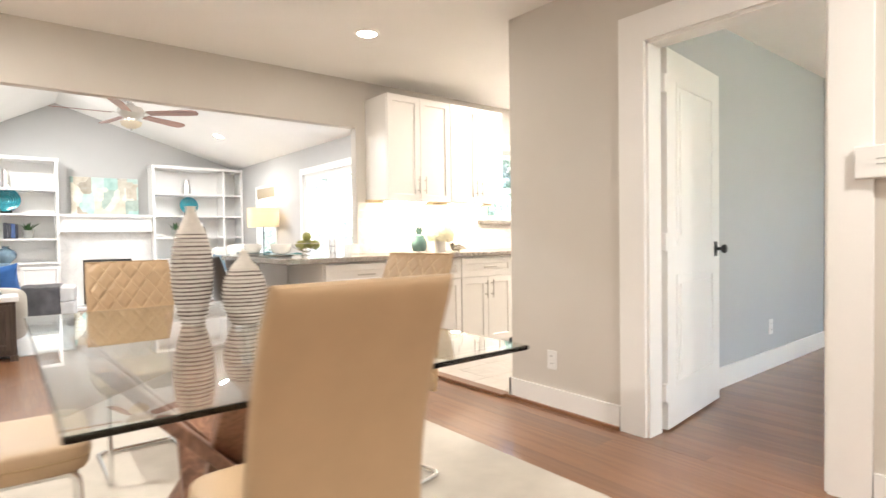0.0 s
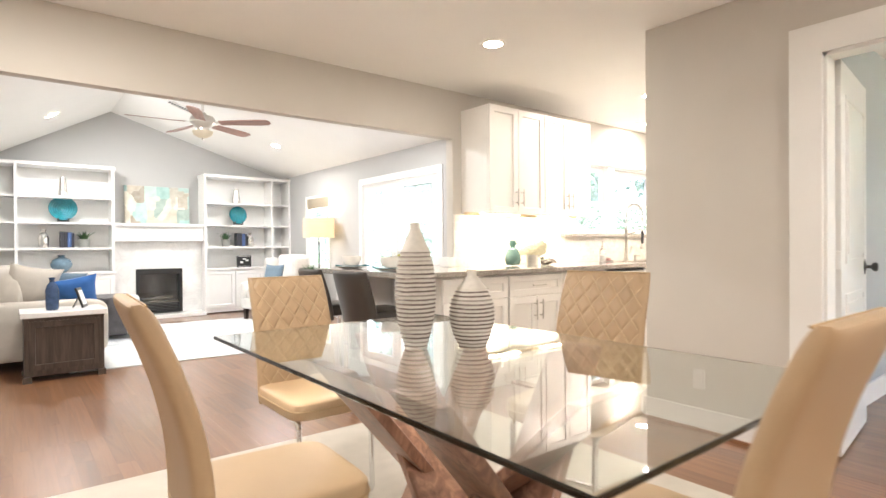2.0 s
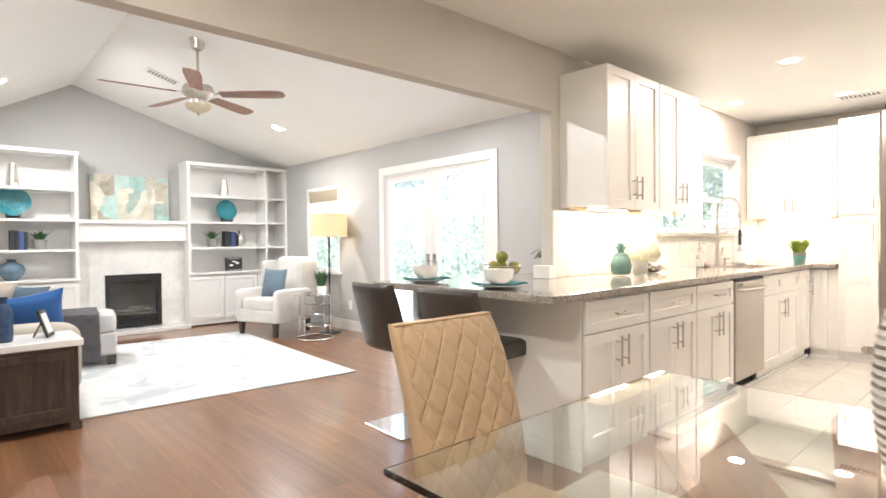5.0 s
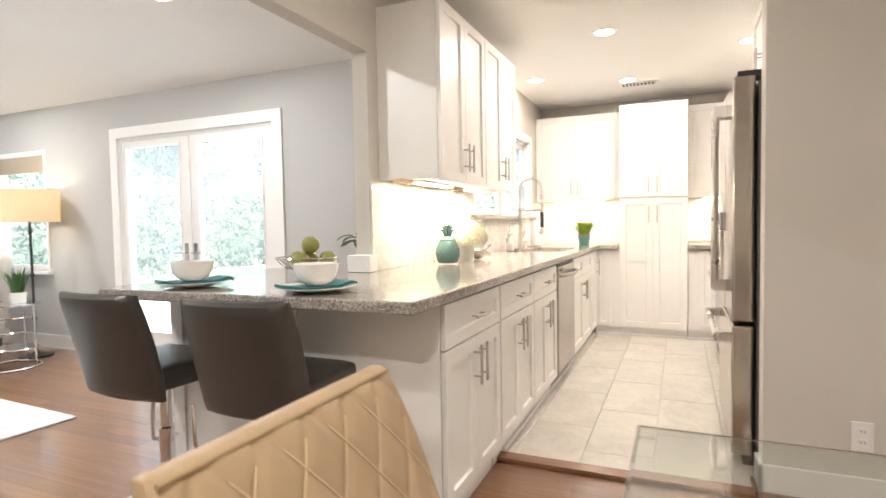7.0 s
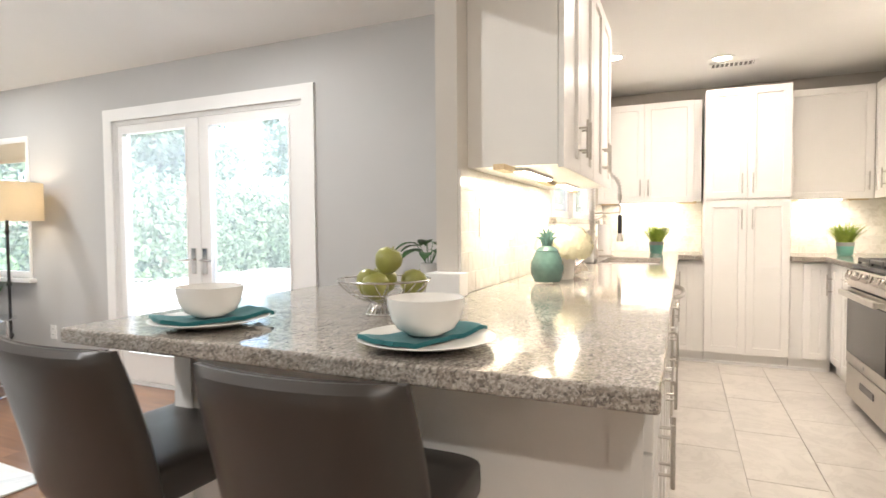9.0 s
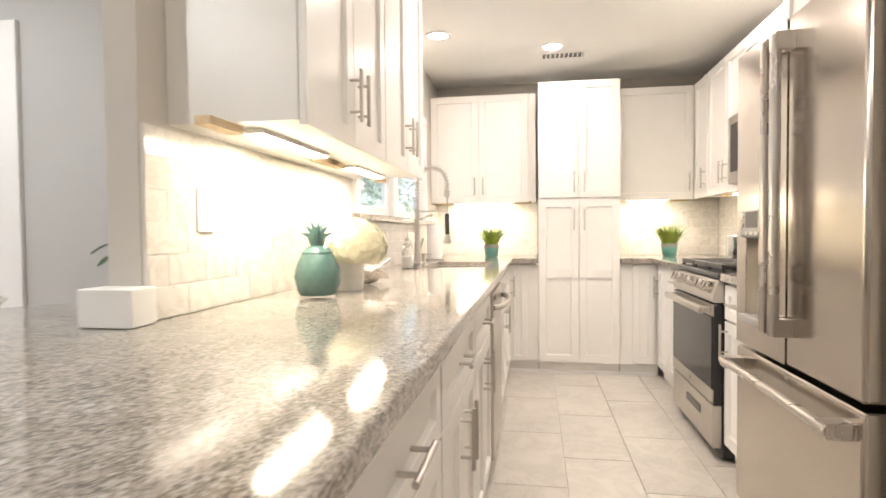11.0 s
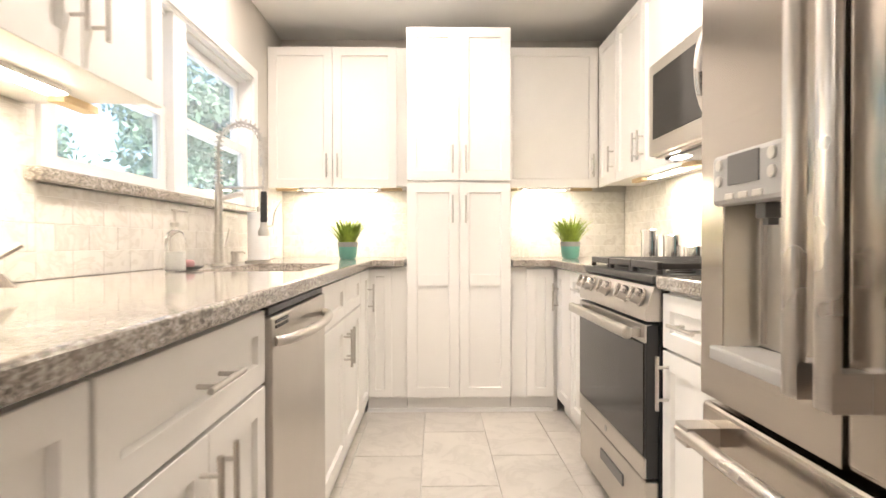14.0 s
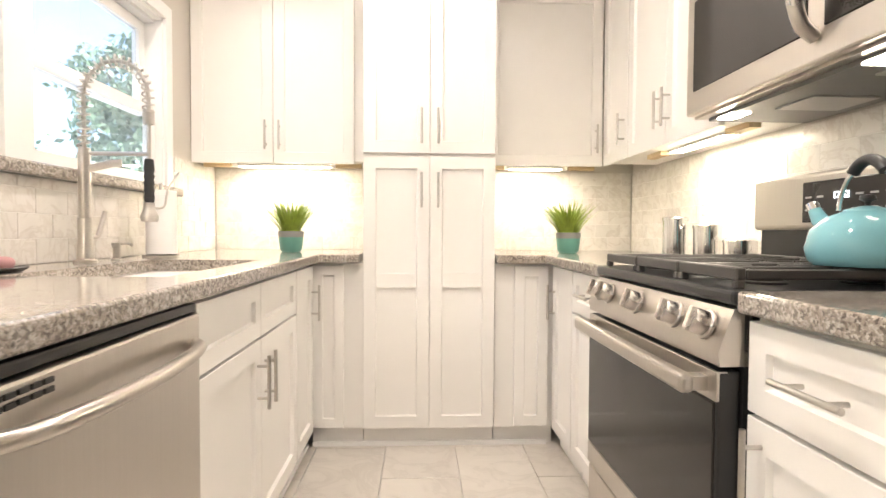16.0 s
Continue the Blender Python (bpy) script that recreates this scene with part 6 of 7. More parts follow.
cone = [(0.062, 0.0), (0.07, 0.02), (0.052, 0.6), (0.036, 1.0), (0.031, 1.0), (0.03, 0.9)]
slim_vase(2.63, 1.845, 0.25, "tapered silver shelf vase with a white foot", SILVER, cone)
slim_vase(0.17, 1.845, 0.28, "tapered silver shelf vase with a white foot", SILVER, cone)
bot = [(0.05, 0.0), (0.062, 0.05), (0.066, 0.5), (0.05, 0.72), (0.026, 0.84), (0.034, 1.0), (0.028, 1.0), (0.02, 0.86)]
slim_vase(-0.06, 1.11, 0.26, "silver bottle-shaped ornament on the shelf", SILVER, bot)
slim_vase(2.86, 1.11, 0.24, "silver bottle-shaped ornament on the shelf", SILVER, bot)
slim_vase(0.145, 0.75, 0.25, "round smoky blue glass vase on the ledge", SMOKEBLUE, [(0.05, 0), (0.06, 0.02), (0.125, 0.3), (0.135, 0.5), (0.11, 0.72), (0.05, 0.86), (0.035, 0.9), (0.05, 1.0), (0.045, 1.0), (0.03, 0.9)])


def book(x, z, w, h, mats):
    o = tagged(part("book", box(0, w, 0, 0.16, 0, h, 0.003), mats, m=pose(x, 10.2, z)), "upright dark hardback book on the shelf", "book", "books on the shelves")
    part("pages", box(0.004, w - 0.004, 0.004, 0.158, h, h + 0.002), PAPER, o)


for x, z in ((0.13, 1.11), (2.62, 1.11)):
    for i, (wd, hh, mt2) in enumerate(((0.045, 0.23, BOOKDARK), (0.035, 0.225, BOOKDARK), (0.05, 0.22, BOOKBLUE), (0.03, 0.21, BOOKDARK))):
        book(x + sum((0.045, 0.035, 0.05, 0.03)[:i]) + 0.003 * i, z, wd, hh, mt2)
for x in (0.42, 2.45):
    o = thing("shelf_plant", "small green plant in a grey pot on the shelf", "potted plant", pose(x, 10.26, 1.11), "shelf plants")
    part("pot", lathe([(0, 0), (0.06, 0), (0.075, 0.12), (0.07, 0.12), (0.062, 0.02), (0, 0.016)], 24), POTTOP, o)
    part("leaves", blades(34, 0.03, 0.17, 0.03, z=0.1, lean=1.0, seed=int(x * 10)), LEAF, o)
ck = thing("mantel_clock", "black framed card on the bookcase ledge", "clock", pose(2.74, 10.2, 0.752))
part("case", box(-0.12, 0.12, 0, 0.05, 0, 0.2, 0.006), BLACK, ck)
part("mark", boxes((-0.07, -0.02, -0.003, 0.001, 0.07, 0.1), (0.02, 0.07, -0.003, 0.001, 0.1, 0.13), (-0.1, 0.1, -0.003, 0.001, 0.012, 0.018), (-0.1, 0.1, -0.003, 0.001, 0.182, 0.188), (-0.03, 0.03, -0.003, 0.001, 0.13, 0.15)), MATTEWHITE, ck, "pale face marks")

# fan
FX, FY = 1.33, 7.4
FZt = RIDGE_Z - (FX - RIDGE_X) * (RIDGE_Z - EAVE_E) / (LE - RIDGE_X)
fan = thing("ceiling_fan", "brushed nickel ceiling fan with five wooden blades and a light", "ceiling fan", pose(FX, FY, 2.53))
part("canopy", lathe([(0.02, FZt - 2.53 - 0.09), (0.055, FZt - 2.53 - 0.07), (0.075, FZt - 2.53 + 0.02), (0, FZt - 2.53 + 0.02)], 28), NICKEL, fan)
part("downrod", tube([(0, 0, 0.12), (0, 0, FZt - 2.53 - 0.06)], 0.013, 12), NICKEL, fan)
part("motor", lathe([(0.0, 0.14), (0.03, 0.14), (0.05, 0.11), (0.12, 0.09), (0.14, 0.06), (0.14, 0.02), (0.1, -0.02), (0.07, -0.04), (0.07, -0.07), (0, -0.07)], 36), NICKEL, fan)
part("light_bowl", lathe([(0.1, -0.075), (0.115, -0.08), (0.1, -0.12), (0.05, -0.15), (0, -0.158)], 32), SHADE, fan, "frosted glass light bowl")
part("finial", lathe([(0.012, -0.157), (0.014, -0.175), (0, -0.185)], 14), NICKEL, fan)
BLADE = wood("rosy_fan_blade", (0.22, 0.12, 0.095), (0.32, 0.185, 0.15), (0.4, 0.24, 0.2), (3, 40, 40), 0.4)
for i in range(5):
    a = -44 + 72 * i
    o = part("blade", prism([(0.2, -0.055), (0.66, -0.075), (0.76, -0.065), (0.79, -0.03), (0.79, 0.03), (0.76, 0.065), (0.66, 0.075), (0.2, 0.055)], -0.004, 0.004, 0.0015), BLADE, fan, "rosy wooden fan blade", pose(0, 0, 0.015, 0, 0, a + 4) @ pose(0, 0, 0, -12, 0, 0))
    part("blade_iron", boxes((0.12, 0.26, -0.02, 0.02, 0.004, 0.009)), NICKEL, o)


# recessed lamps
def downlight(x, y, z, watts, tilt=0.0, colour=WARM, lamp=True, label="round white recessed ceiling light"):
    m = pose(x, y, z, 0, tilt, 0)
    o = thing("recessed_light", label, "ceiling light", m, "recessed lights")
    part("trim_ring", lathe([(0.062, -0.002), (0.064, -0.006), (0.088, -0.005), (0.09, -0.0005)], 32), TRIM, o)
    part("lens", lathe([(0, -0.003), (0.062, -0.003)], 32), LAMP_GLOW, o)
    if lamp:
        li = new("recessed_lamp", bpy.data.lights.new("recessed_lamp", "AREA"))
        li.data.shape, li.data.size, li.data.energy, li.data.color = "DISK", 0.13, watts, colour
        li.matrix_basis = m @ pose(0, 0, -0.008)


for x, y, k in ((4.085, 3.36, 1.75), (5.12, 4.09, 0.7), (5.49, 3.325, 0.6), (4.73, 2.42, 0.7)):
    downlight(x, y, H, P_KITCHEN * k)
downlight(2.08, 3.314, H, P_DOWN * 0.2, 0.0, DINING)
# three more lights, added out of view to fill the dining room
for x, y in ((-0.4, 3.1), (2.0, -0.3), (-0.4, -0.3)):
    downlight(x, y, H, P_DOWN, 0.0, DINING)
tiltE = math.degrees(math.atan((RIDGE_Z - EAVE_E) / (LE - RIDGE_X)))
tiltW = -math.degrees(math.atan((RIDGE_Z - EAVE_W) / (RIDGE_X - LW)))
on_e = lambda x: RIDGE_Z - (x - RIDGE_X) * (RIDGE_Z - EAVE_E) / (LE - RIDGE_X)
on_w = lambda x: RIDGE_Z - (RIDGE_X - x) * (RIDGE_Z - EAVE_W) / (RIDGE_X - LW)
for x, y, k in ((2.64, 5.87, 0.6), (2.68, 8.6, 0.75)):
    downlight(x, y, on_e(x) - 0.001, P_LIVING * k, tiltE, (0.985, 0.98, 0.97))
for x, y in ((-0.02, 5.87), (-0.02, 8.9)):
    downlight(x, y, on_w(x) - 0.001, P_LIVING, tiltW, (0.985, 0.98, 0.97))


def air_vent(m, label):
    o = thing("ceiling_vent", label, "vent", m)
    part("frame", boxes((-0.17, 0.17, -0.08, -0.06, -0.008, 0), (-0.17, 0.17, 0.06, 0.08, -0.008, 0), (-0.17, -0.15, -0.06, 0.06, -0.008, 0), (0.15, 0.17, -0.06, 0.06, -0.008, 0)), TRIM, o)
    part("backing", box(-0.15, 0.15, -0.06, 0.06, -0.002, -0.0005), DARKGREY, o)
    for i in range(9):
        part("slat", box(-0.145 + 0.033 * i, -0.135 + 0.033 * i, -0.06, 0.06, -0.007, -0.002), TRIM, o)


air_vent(pose(5.69, 3.24, H, 0, 0, 90), "white metal air vent in the kitchen ceiling")
air_vent(pose(1.38, 8.7, on_e(1.38) - 0.001, 0, tiltE, 0), "white metal air vent in the vaulted ceiling")

# under-cabinet strips
def under_strip(x, y, z, turn, length, watts):
    m = pose(x, y, z, 0, 0, turn)
    o = thing("under_cabinet_light", "slim lit strip light under the wall cabinets", "strip light", m, "under-cabinet lights")
    part("housing", box(-length / 2, length / 2, -0.03, 0.03, -0.012, 0.0, 0.002), MATTEWHITE, o)
    part("lens", box(-length / 2 + 0.01, length / 2 - 0.01, -0.024, 0.024, -0.0155, -0.012), STRIP_GLOW, o, "glowing diffuser")
    strip_light("strip_lamp", m @ pose(0, 0, -0.017), watts, length - 0.03, 0.045, (1.0, 0.9, 0.74))
    for s in (-1, 1):
        tagged(part("batten", box(-0.07, 0.07, -0.02, 0.02, -0.02, 0), PALEWOOD, m=m @ pose(s * (length / 2 + 0.1), 0.03, 0.0)), "pale wooden batten under the cabinet", "batten", "battens")


under_strip(2.98, 4.16, U0 + 0.012, 0, 0.45, P_STRIP * 0.75)
under_strip(3.70, 4.16, U0 + 0.012, 0, 0.4, P_STRIP * 0.7)
under_strip(6.29, 3.9, U0 + 0.012, 90, 0.5, P_STRIP * 0.75)
under_strip(6.29, 2.52, U0 + 0.012, 90, 0.3, P_STRIP * 0.6)
under_strip(5.38, 2.05, U0 + 0.012, 0, 0.45, P_STRIP * 0.6)


# soft furniture
def leg(o, x, y, h, w, mats):
    bm = bmesh.new()
    v = [bm.verts.new((x + a * k, y + b * k, z)) for z, k in ((0, w * 0.36), (h, w * 0.5)) for a, b in ((-1, -1), (1, -1), (1, 1), (-1, 1))]
    for f in ((3, 2, 1, 0), (4, 5, 6, 7), (0, 1, 5, 4), (1, 2, 6, 5), (2, 3, 7, 6), (3, 0, 4, 7)):
        bm.faces.new([v[i] for i in f])
    part("leg", bm, mats, o, "dark tapered wooden leg")


def cushion(w, t, n=22):
    """A square stuffed cushion with drawn-out corners and a thin edge."""
    bm = bmesh.new()
    sides = []
    for s in (-1, 1):
        rows = []
        for i in range(n + 1):
            u = -1 + 2 * i / n
            row = []
            for j in range(n + 1):
                v = -1 + 2 * j / n
                x, z = w * u * (0.9 + 0.1 * v * v), w * v * (0.9 + 0.1 * u * u)
                y = t * ((1 - u * u) * (1 - v * v)) ** 0.42 + 0.004 * noise.noise(Vector((u * 3, v * 3, s + w * 40)))
                row.append(bm.verts.new((x, s * max(y, 0.001), z)))
            rows.append(row)
        sides.append(rows)
        for a, b in zip(rows, rows[1:]):
            for j in range(n):
                bm.faces.new((a[j], a[j + 1], b[j + 1], b[j]))
    bmesh.ops.remove_doubles(bm, verts=bm.verts[:], dist=0.0045)
    bmesh.ops.recalc_face_normals(bm, faces=bm.faces[:])
    return bm


sofa = thing("sofa", "beige upholstered sofa with rolled arms", "sofa", pose(-0.28, 7.75, 0))
part("base", box(-0.48, 0.5, -0.98, 0.98, 0.11, 0.32, 0.03, 3), BEIGE, sofa)
part("backrest", pillow(-0.37, 0, 0.52, 0.13, 1.0, 0.36, 0.25, 36, 20), BEIGE, sofa)
for s in (-1, 1):
    part("arm", pillow(0.03, s * 0.9, 0.36, 0.54, 0.12, 0.26, 0.3, 36, 20), BEIGE, sofa)
    part("seat_cushion", pillow(0.12, s * 0.4, 0.41, 0.4, 0.39, 0.09, 0.3), BEIGE, sofa)
    part("back_cushion", pillow(-0.18, s * 0.4, 0.66, 0.12, 0.38, 0.24, 0.45), BEIGE, sofa, "", pose(0, 0, 0.02, 0, 0, 0))
    leg(sofa, 0.42, s * 0.9, 0.11, 0.07, DARKWOOD)
    leg(sofa, -0.42, s * 0.9, 0.11, 0.07, DARKWOOD)
tagged(part("throw_pillow", cushion(0.23, 0.1), BEIGE, m=pose(-0.3, 7.12, 0.72, 18, 10, 24)), "plump beige cushion on the sofa", "cushion")
tagged(part("throw_pillow", cushion(0.2, 0.075), STEELBLUE, m=pose(-0.05, 7.35, 0.68, 14, 8, 12)), "steel blue cushion leaning on the sofa", "cushion")
tagged(part("throw_pillow", cushion(0.19, 0.075), BLUEPILLOW, m=pose(0.06, 7.16, 0.655, 30, -10, 6)), "royal blue velvet cushion on the sofa", "cushion")

st = thing("side_table", "dark wood cabinet side table with a white marble top", "side table", pose(-0.09, 6.45, 0))
part("body", box(-0.28, 0.28, -0.2, 0.2, 0.05, 0.53, 0.004), DARKWOOD, st)
part("front_panel", shaker(-0.25, 0.25, 0.1, 0.5, 0.045), DARKWOOD, st, "", pose(0, -0.21, 0))
for x in (-0.26, 0.26):
    for y in (-0.185, 0.185):
        part("foot", box(x - 0.03, x + 0.03, y - 0.03, y + 0.03, 0, 0.05), DARKWOOD, st)
part("top", box(-0.305, 0.305, -0.23, 0.23, 0.53, 0.575, 0.006), SURROUND, st, "white marble top")
tagged(part("navy_vase", lathe([(0, 0), (0.042, 0), (0.048, 0.02), (0.05, 0.17), (0.035, 0.215), (0.018, 0.235), (0.018, 0.255), (0.026, 0.275), (0.022, 0.275), (0.014, 0.24)], 28), NAVY, m=pose(-0.17, 6.4, 0.576)), "slim navy ribbed vase on the side table", "vase")
pf = thing("picture_frame", "small black photo stand on the side table", "picture frame", pose(0.07, 6.45, 0.576, 0, 0, 70))
part("frame_border", box(-0.07, 0.07, -0.008, 0.008, 0, 0.18, 0.003), BLACK, pf, "", pose(0, 0, 0.002, -18, 0, 0))
part("picture", box(-0.05, 0.05, -0.0105, -0.008, 0.025, 0.155), MATTEWHITE, pf, "", pose(0, 0, 0.002, -18, 0, 0))
part("strut", box(-0.02, 0.02, -0.003, 0.003, 0, 0.14), BLACK, pf, "", pose(0, 0.09, 0.002, 25, 0, 0))

ot = thing("ottoman", "pale grey upholstered ottoman with dark legs", "ottoman", pose(0.47, 8.48, 0, 0, 0, -8))
part("base", box(-0.36, 0.36, -0.3, 0.3, 0.1, 0.32, 0.025, 3), OTTOGREY, ot)
part("cushion", pillow(0, 0, 0.41, 0.365, 0.305, 0.095, 0.25), OTTOGREY, ot)
for x in (-0.31, 0.31):
    for y in (-0.25, 0.25):
        leg(ot, x, y, 0.1, 0.09, DARKWOOD)
th = bmesh.new()
nu, nv = 20, 34
rows = []
for i in range(nu + 1):
    row = []
    for j in range(nv + 1):
        s = -0.75 + 1.15 * j / nv
        x = -0.2 + 0.42 * i / nu
        if s < -0.315:
            p = Vector((x, -0.325 - 0.012 * math.sin(9 * x), 0.50 + (s + 0.315)))
        else:
            p = Vector((x, s, 0.512 - 0.01 * abs(s)))
        p += 0.012 * noise.noise_vector(Vector((x * 12, s * 9, 1)))
        p.y = min(p.y, -0.312) if s < -0.315 else p.y
        p.z = max(p.z, 0.505) if s >= -0.315 else p.z
        row.append(th.verts.new(p))
    rows.append(row)
for a, b in zip(rows, rows[1:]):
    for j in range(nv):
        th.faces.new((a[j], b[j], b[j + 1], a[j + 1]))
bmesh.ops.solidify(th, geom=th.faces[:], thickness=0.012)
tagged(part("throw_blanket", th, THROW, m=pose(0.47, 8.48, 0, 0, 0, -8)), "dark grey knit throw draped over the ottoman", "blanket")

ac = thing("armchair", "ivory upholstered wing armchair with dark legs", "armchair", pose(2.75, 8.86, 0, 0, 0, -68))
part("base", box(-0.33, 0.33, -0.36, 0.33, 0.17, 0.33, 0.025, 3), IVORY, ac)
part("seat_cushion", pillow(0, -0.04, 0.395, 0.265, 0.31, 0.075, 0.25), IVORY, ac)
part("backrest", pillow(0, 0, 0.42, 0.31, 0.085, 0.36, 0.25, 32, 18), IVORY, ac, "", pose(0, 0.3, 0.2, -10, 0, 0))
for s in (-1, 1):
    part("arm", pillow(s * 0.315, -0.04, 0.37, 0.055, 0.32, 0.21, 0.3, 28, 16), IVORY, ac)
    part("wing", pillow(s * 0.3, 0.22, 0.73, 0.04, 0.13, 0.2, 0.4), IVORY, ac)
    leg(ac, s * 0.28, -0.31, 0.17, 0.06, DARKWOOD)
    leg(ac, s * 0.28, 0.28, 0.17, 0.06, DARKWOOD)
tagged(part("throw_pillow", cushion(0.19, 0.07), STEELBLUE, m=pose(2.72, 8.84, 0.645, -14, 0, -68)), "steel blue cushion on the armchair", "cushion")

rt = thing("round_side_table", "tiered round glass and chrome side table", "side table", pose(2.88, 8.08, 0))
part("top", lathe([(0, 0.535), (0.235, 0.535), (0.235, 0.547), (0, 0.547)], 40), CHROME, rt, "round mirrored top")
for k, (z, dx, dy) in enumerate(((0.42, 0.04, 0.02), (0.30, -0.04, 0.03), (0.16, 0.03, -0.04))):
    part("tier", lathe([(0, z), (0.16, z), (0.165, z + 0.008), (0.16, z + 0.016), (0, z + 0.016)], 32, dx, dy), CHROME, rt)
part("foot_ring", tube([(0.22 * math.cos(a), 0.22 * math.sin(a), 0.012) for a in np.linspace(0, 6.2832, 40, False)], 0.011, 8, closed=True), CHROME, rt)
for i in range(4):
    a = 0.5 + i * math.pi / 2
    part("post", tube([(0.215 * math.cos(a), 0.215 * math.sin(a), 0.01), (0.215 * math.cos(a), 0.215 * math.sin(a), 0.54)], 0.008, 8), CHROME, rt)
ap = thing("spiky_plant", "green spiky plant in a white pot on the side table", "potted plant", pose(2.94, 8.02, 0.548))
part("pot", lathe([(0, 0), (0.055, 0), (0.062, 0.09), (0.057, 0.09), (0.05, 0.012), (0, 0.01)], 24), PORCELAIN, ap)
part("leaves", blades(70, 0.04, 0.26, 0.018, z=0.07, lean=0.45, seed=8), LEAF, ap)
tagged(part("small_bowl", lathe([(0, 0.002), (0.03, 0.002), (0.05, 0.03), (0.047, 0.03), (0, 0.01)], 24), SILVER, m=pose(2.78, 8.05, 0.548)), "small silver bowl on the side table", "bowl")

fl2 = thing("floor_lamp", "black floor lamp with a lit cream drum shade", "floor lamp", pose(3.24, 8.34, 0))
part("base", lathe([(0, 0), (0.14, 0), (0.14, 0.015), (0.03, 0.03), (0.012, 0.05)], 32), BLACK, fl2)
part("pole", tube([(0, 0, 0.02), (0, 0, 1.5)], 0.011, 12), BLACK, fl2)
for z in (0.35, 0.75, 1.15):
    part("pole_ring", lathe([(0.012, z - 0.02), (0.019, z - 0.008), (0.019, z + 0.008), (0.012, z + 0.02)], 16), BLACK, fl2)
part("shade", lathe([(0.235, 1.235), (0.235, 1.525), (0.231, 1.525), (0.231, 1.235)], 48), SHADE, fl2, "lit cream linen drum shade")
part("finial", lathe([(0.004, 1.5), (0.01, 1.53), (0, 1.56)], 12), BLACK, fl2)
bulb = new("lamp_bulb", bpy.data.lights.new("lamp_bulb", "POINT"))
bulb.data.energy, bulb.data.color, bulb.data.shadow_soft_size = P_LAMP, (1.0, 0.84, 0.64), 0.05
bulb.location = (3.24, 8.34, 1.39)
tagged(part("living_rug", prism([(-0.05, 6.45), (2.28, 6.28), (2.42, 9.2), (0.1, 9.33)], 0.001, 0.012, 0.004), LIVINGRUG), "pale mottled grey and white living room rug", "rug")

# ---- outside ----
setting("ground", boxes((-60, 120, -60, 140, -0.35, -0.16)), LAWN, "lawn around the house", "ground")
setting("patio", boxes((LE + 0.15, 15.0, KN + 0.13, 16.0, -0.155, -0.05)), CONCRETE, "pale concrete patio", "pavement")


def leaf_mass(name, label, blobs, n, size, seed):
    """Loose leaves scattered over the shells of several uneven lumps."""
    rng = np.random.default_rng(seed)
    verts, faces = [], []
    for (cx0, cy0, cz0, ax, ay, az), share in blobs:
        k = int(n * share)
        d = rng.normal(size=(k, 3))
        d /= np.linalg.norm(d, axis=1)[:, None]
        r = rng.uniform(0.72, 1.06, k)[:, None]
        p = d * r * (ax, ay, az) * (1 + 0.22 * np.sin(d[:, :1] * 9 + seed) * np.cos(d[:, 1:2] * 11)) + (cx0, cy0, cz0)
        u = rng.normal(size=(k, 3))
        u /= np.linalg.norm(u, axis=1)[:, None]
        w3 = np.cross(u, d + 0.6 * rng.normal(size=(k, 3)))
        w3 /= np.linalg.norm(w3, axis=1)[:, None] + 1e-6
        s = size * rng.uniform(0.6, 1.3, k)[:, None]
        b = len(verts)
        quad = np.stack((p - u * s, p + w3 * s * 0.5, p + u * s, p - w3 * s * 0.5), 1).reshape(-1, 3)
        verts.extend(map(tuple, quad))
        faces.extend((b + 4 * i, b + 4 * i + 1, b + 4 * i + 2, b + 4 * i + 3) for i in range(k))
    me = bpy.data.meshes.new(name)
    me.from_pydata(verts, [], faces)
    me.materials.append(HEDGE)
    return me


rng = np.random.default_rng(5)
lumps = [((14.6 + rng.uniform(-0.3, 0.3), y, 1.0, 0.9, 1.1, 1.6 + rng.uniform(-0.2, 0.3)), 1 / 14) for y in np.linspace(2.5, 21.5, 14)]
tagged(new("hedge", leaf_mass("hedge", "", lumps, 26000, 0.075, 2)), "dense green garden hedge beyond the patio", "hedge", kind="stuff")
lumps = [((x, 15.6 + rng.uniform(-0.3, 0.3), 1.0, 1.1, 0.9, 1.5 + rng.uniform(-0.2, 0.3)), 1 / 9) for x in np.linspace(2.5, 14, 9)]
tagged(new("hedge", leaf_mass("hedge", "", lumps, 18000, 0.08, 3)), "dense green hedge behind the house", "hedge", kind="stuff")
for i, (x, y, h) in enumerate(((17.0, 9.2, 6.2), (17.2, 15.5, 7.0), (7.5, 18.5, 6.6), (13.0, 18.6, 6.4))):
    t = thing("garden_tree", "leafy green garden tree behind the hedge", "tree", pose(x, y, -0.2), "garden trees")
    tk = tube([(0, 0, 0), (0.1, 0.05, h * 0.35), (0.0, 0.1, h * 0.7)], 0.17, 10, taper=0.4)
    for a in range(5):
        g = a * 1.26
        tube([(0.06, 0.05, h * (0.3 + 0.07 * a)), (0.9 * math.cos(g), 0.9 * math.sin(g), h * (0.5 + 0.07 * a)), (1.5 * math.cos(g), 1.5 * math.sin(g), h * (0.62 + 0.07 * a))], 0.07, 7, tk, taper=0.3)
    part("trunk", tk, BARK, t)
    bl = [((1.2 * math.cos(g), 1.2 * math.sin(g), h * (0.55 + 0.1 * (k % 3)), 1.1, 1.1, 0.9), 1 / 8) for k, g in enumerate(np.linspace(0, 6.28, 7, False))] + [((0, 0, h * 0.85, 1.2, 1.2, 1.0), 1 / 8)]
    cr = new("crown", leaf_mass("crown", "", bl, 9000, 0.11, 10 + i))
    cr.parent = t

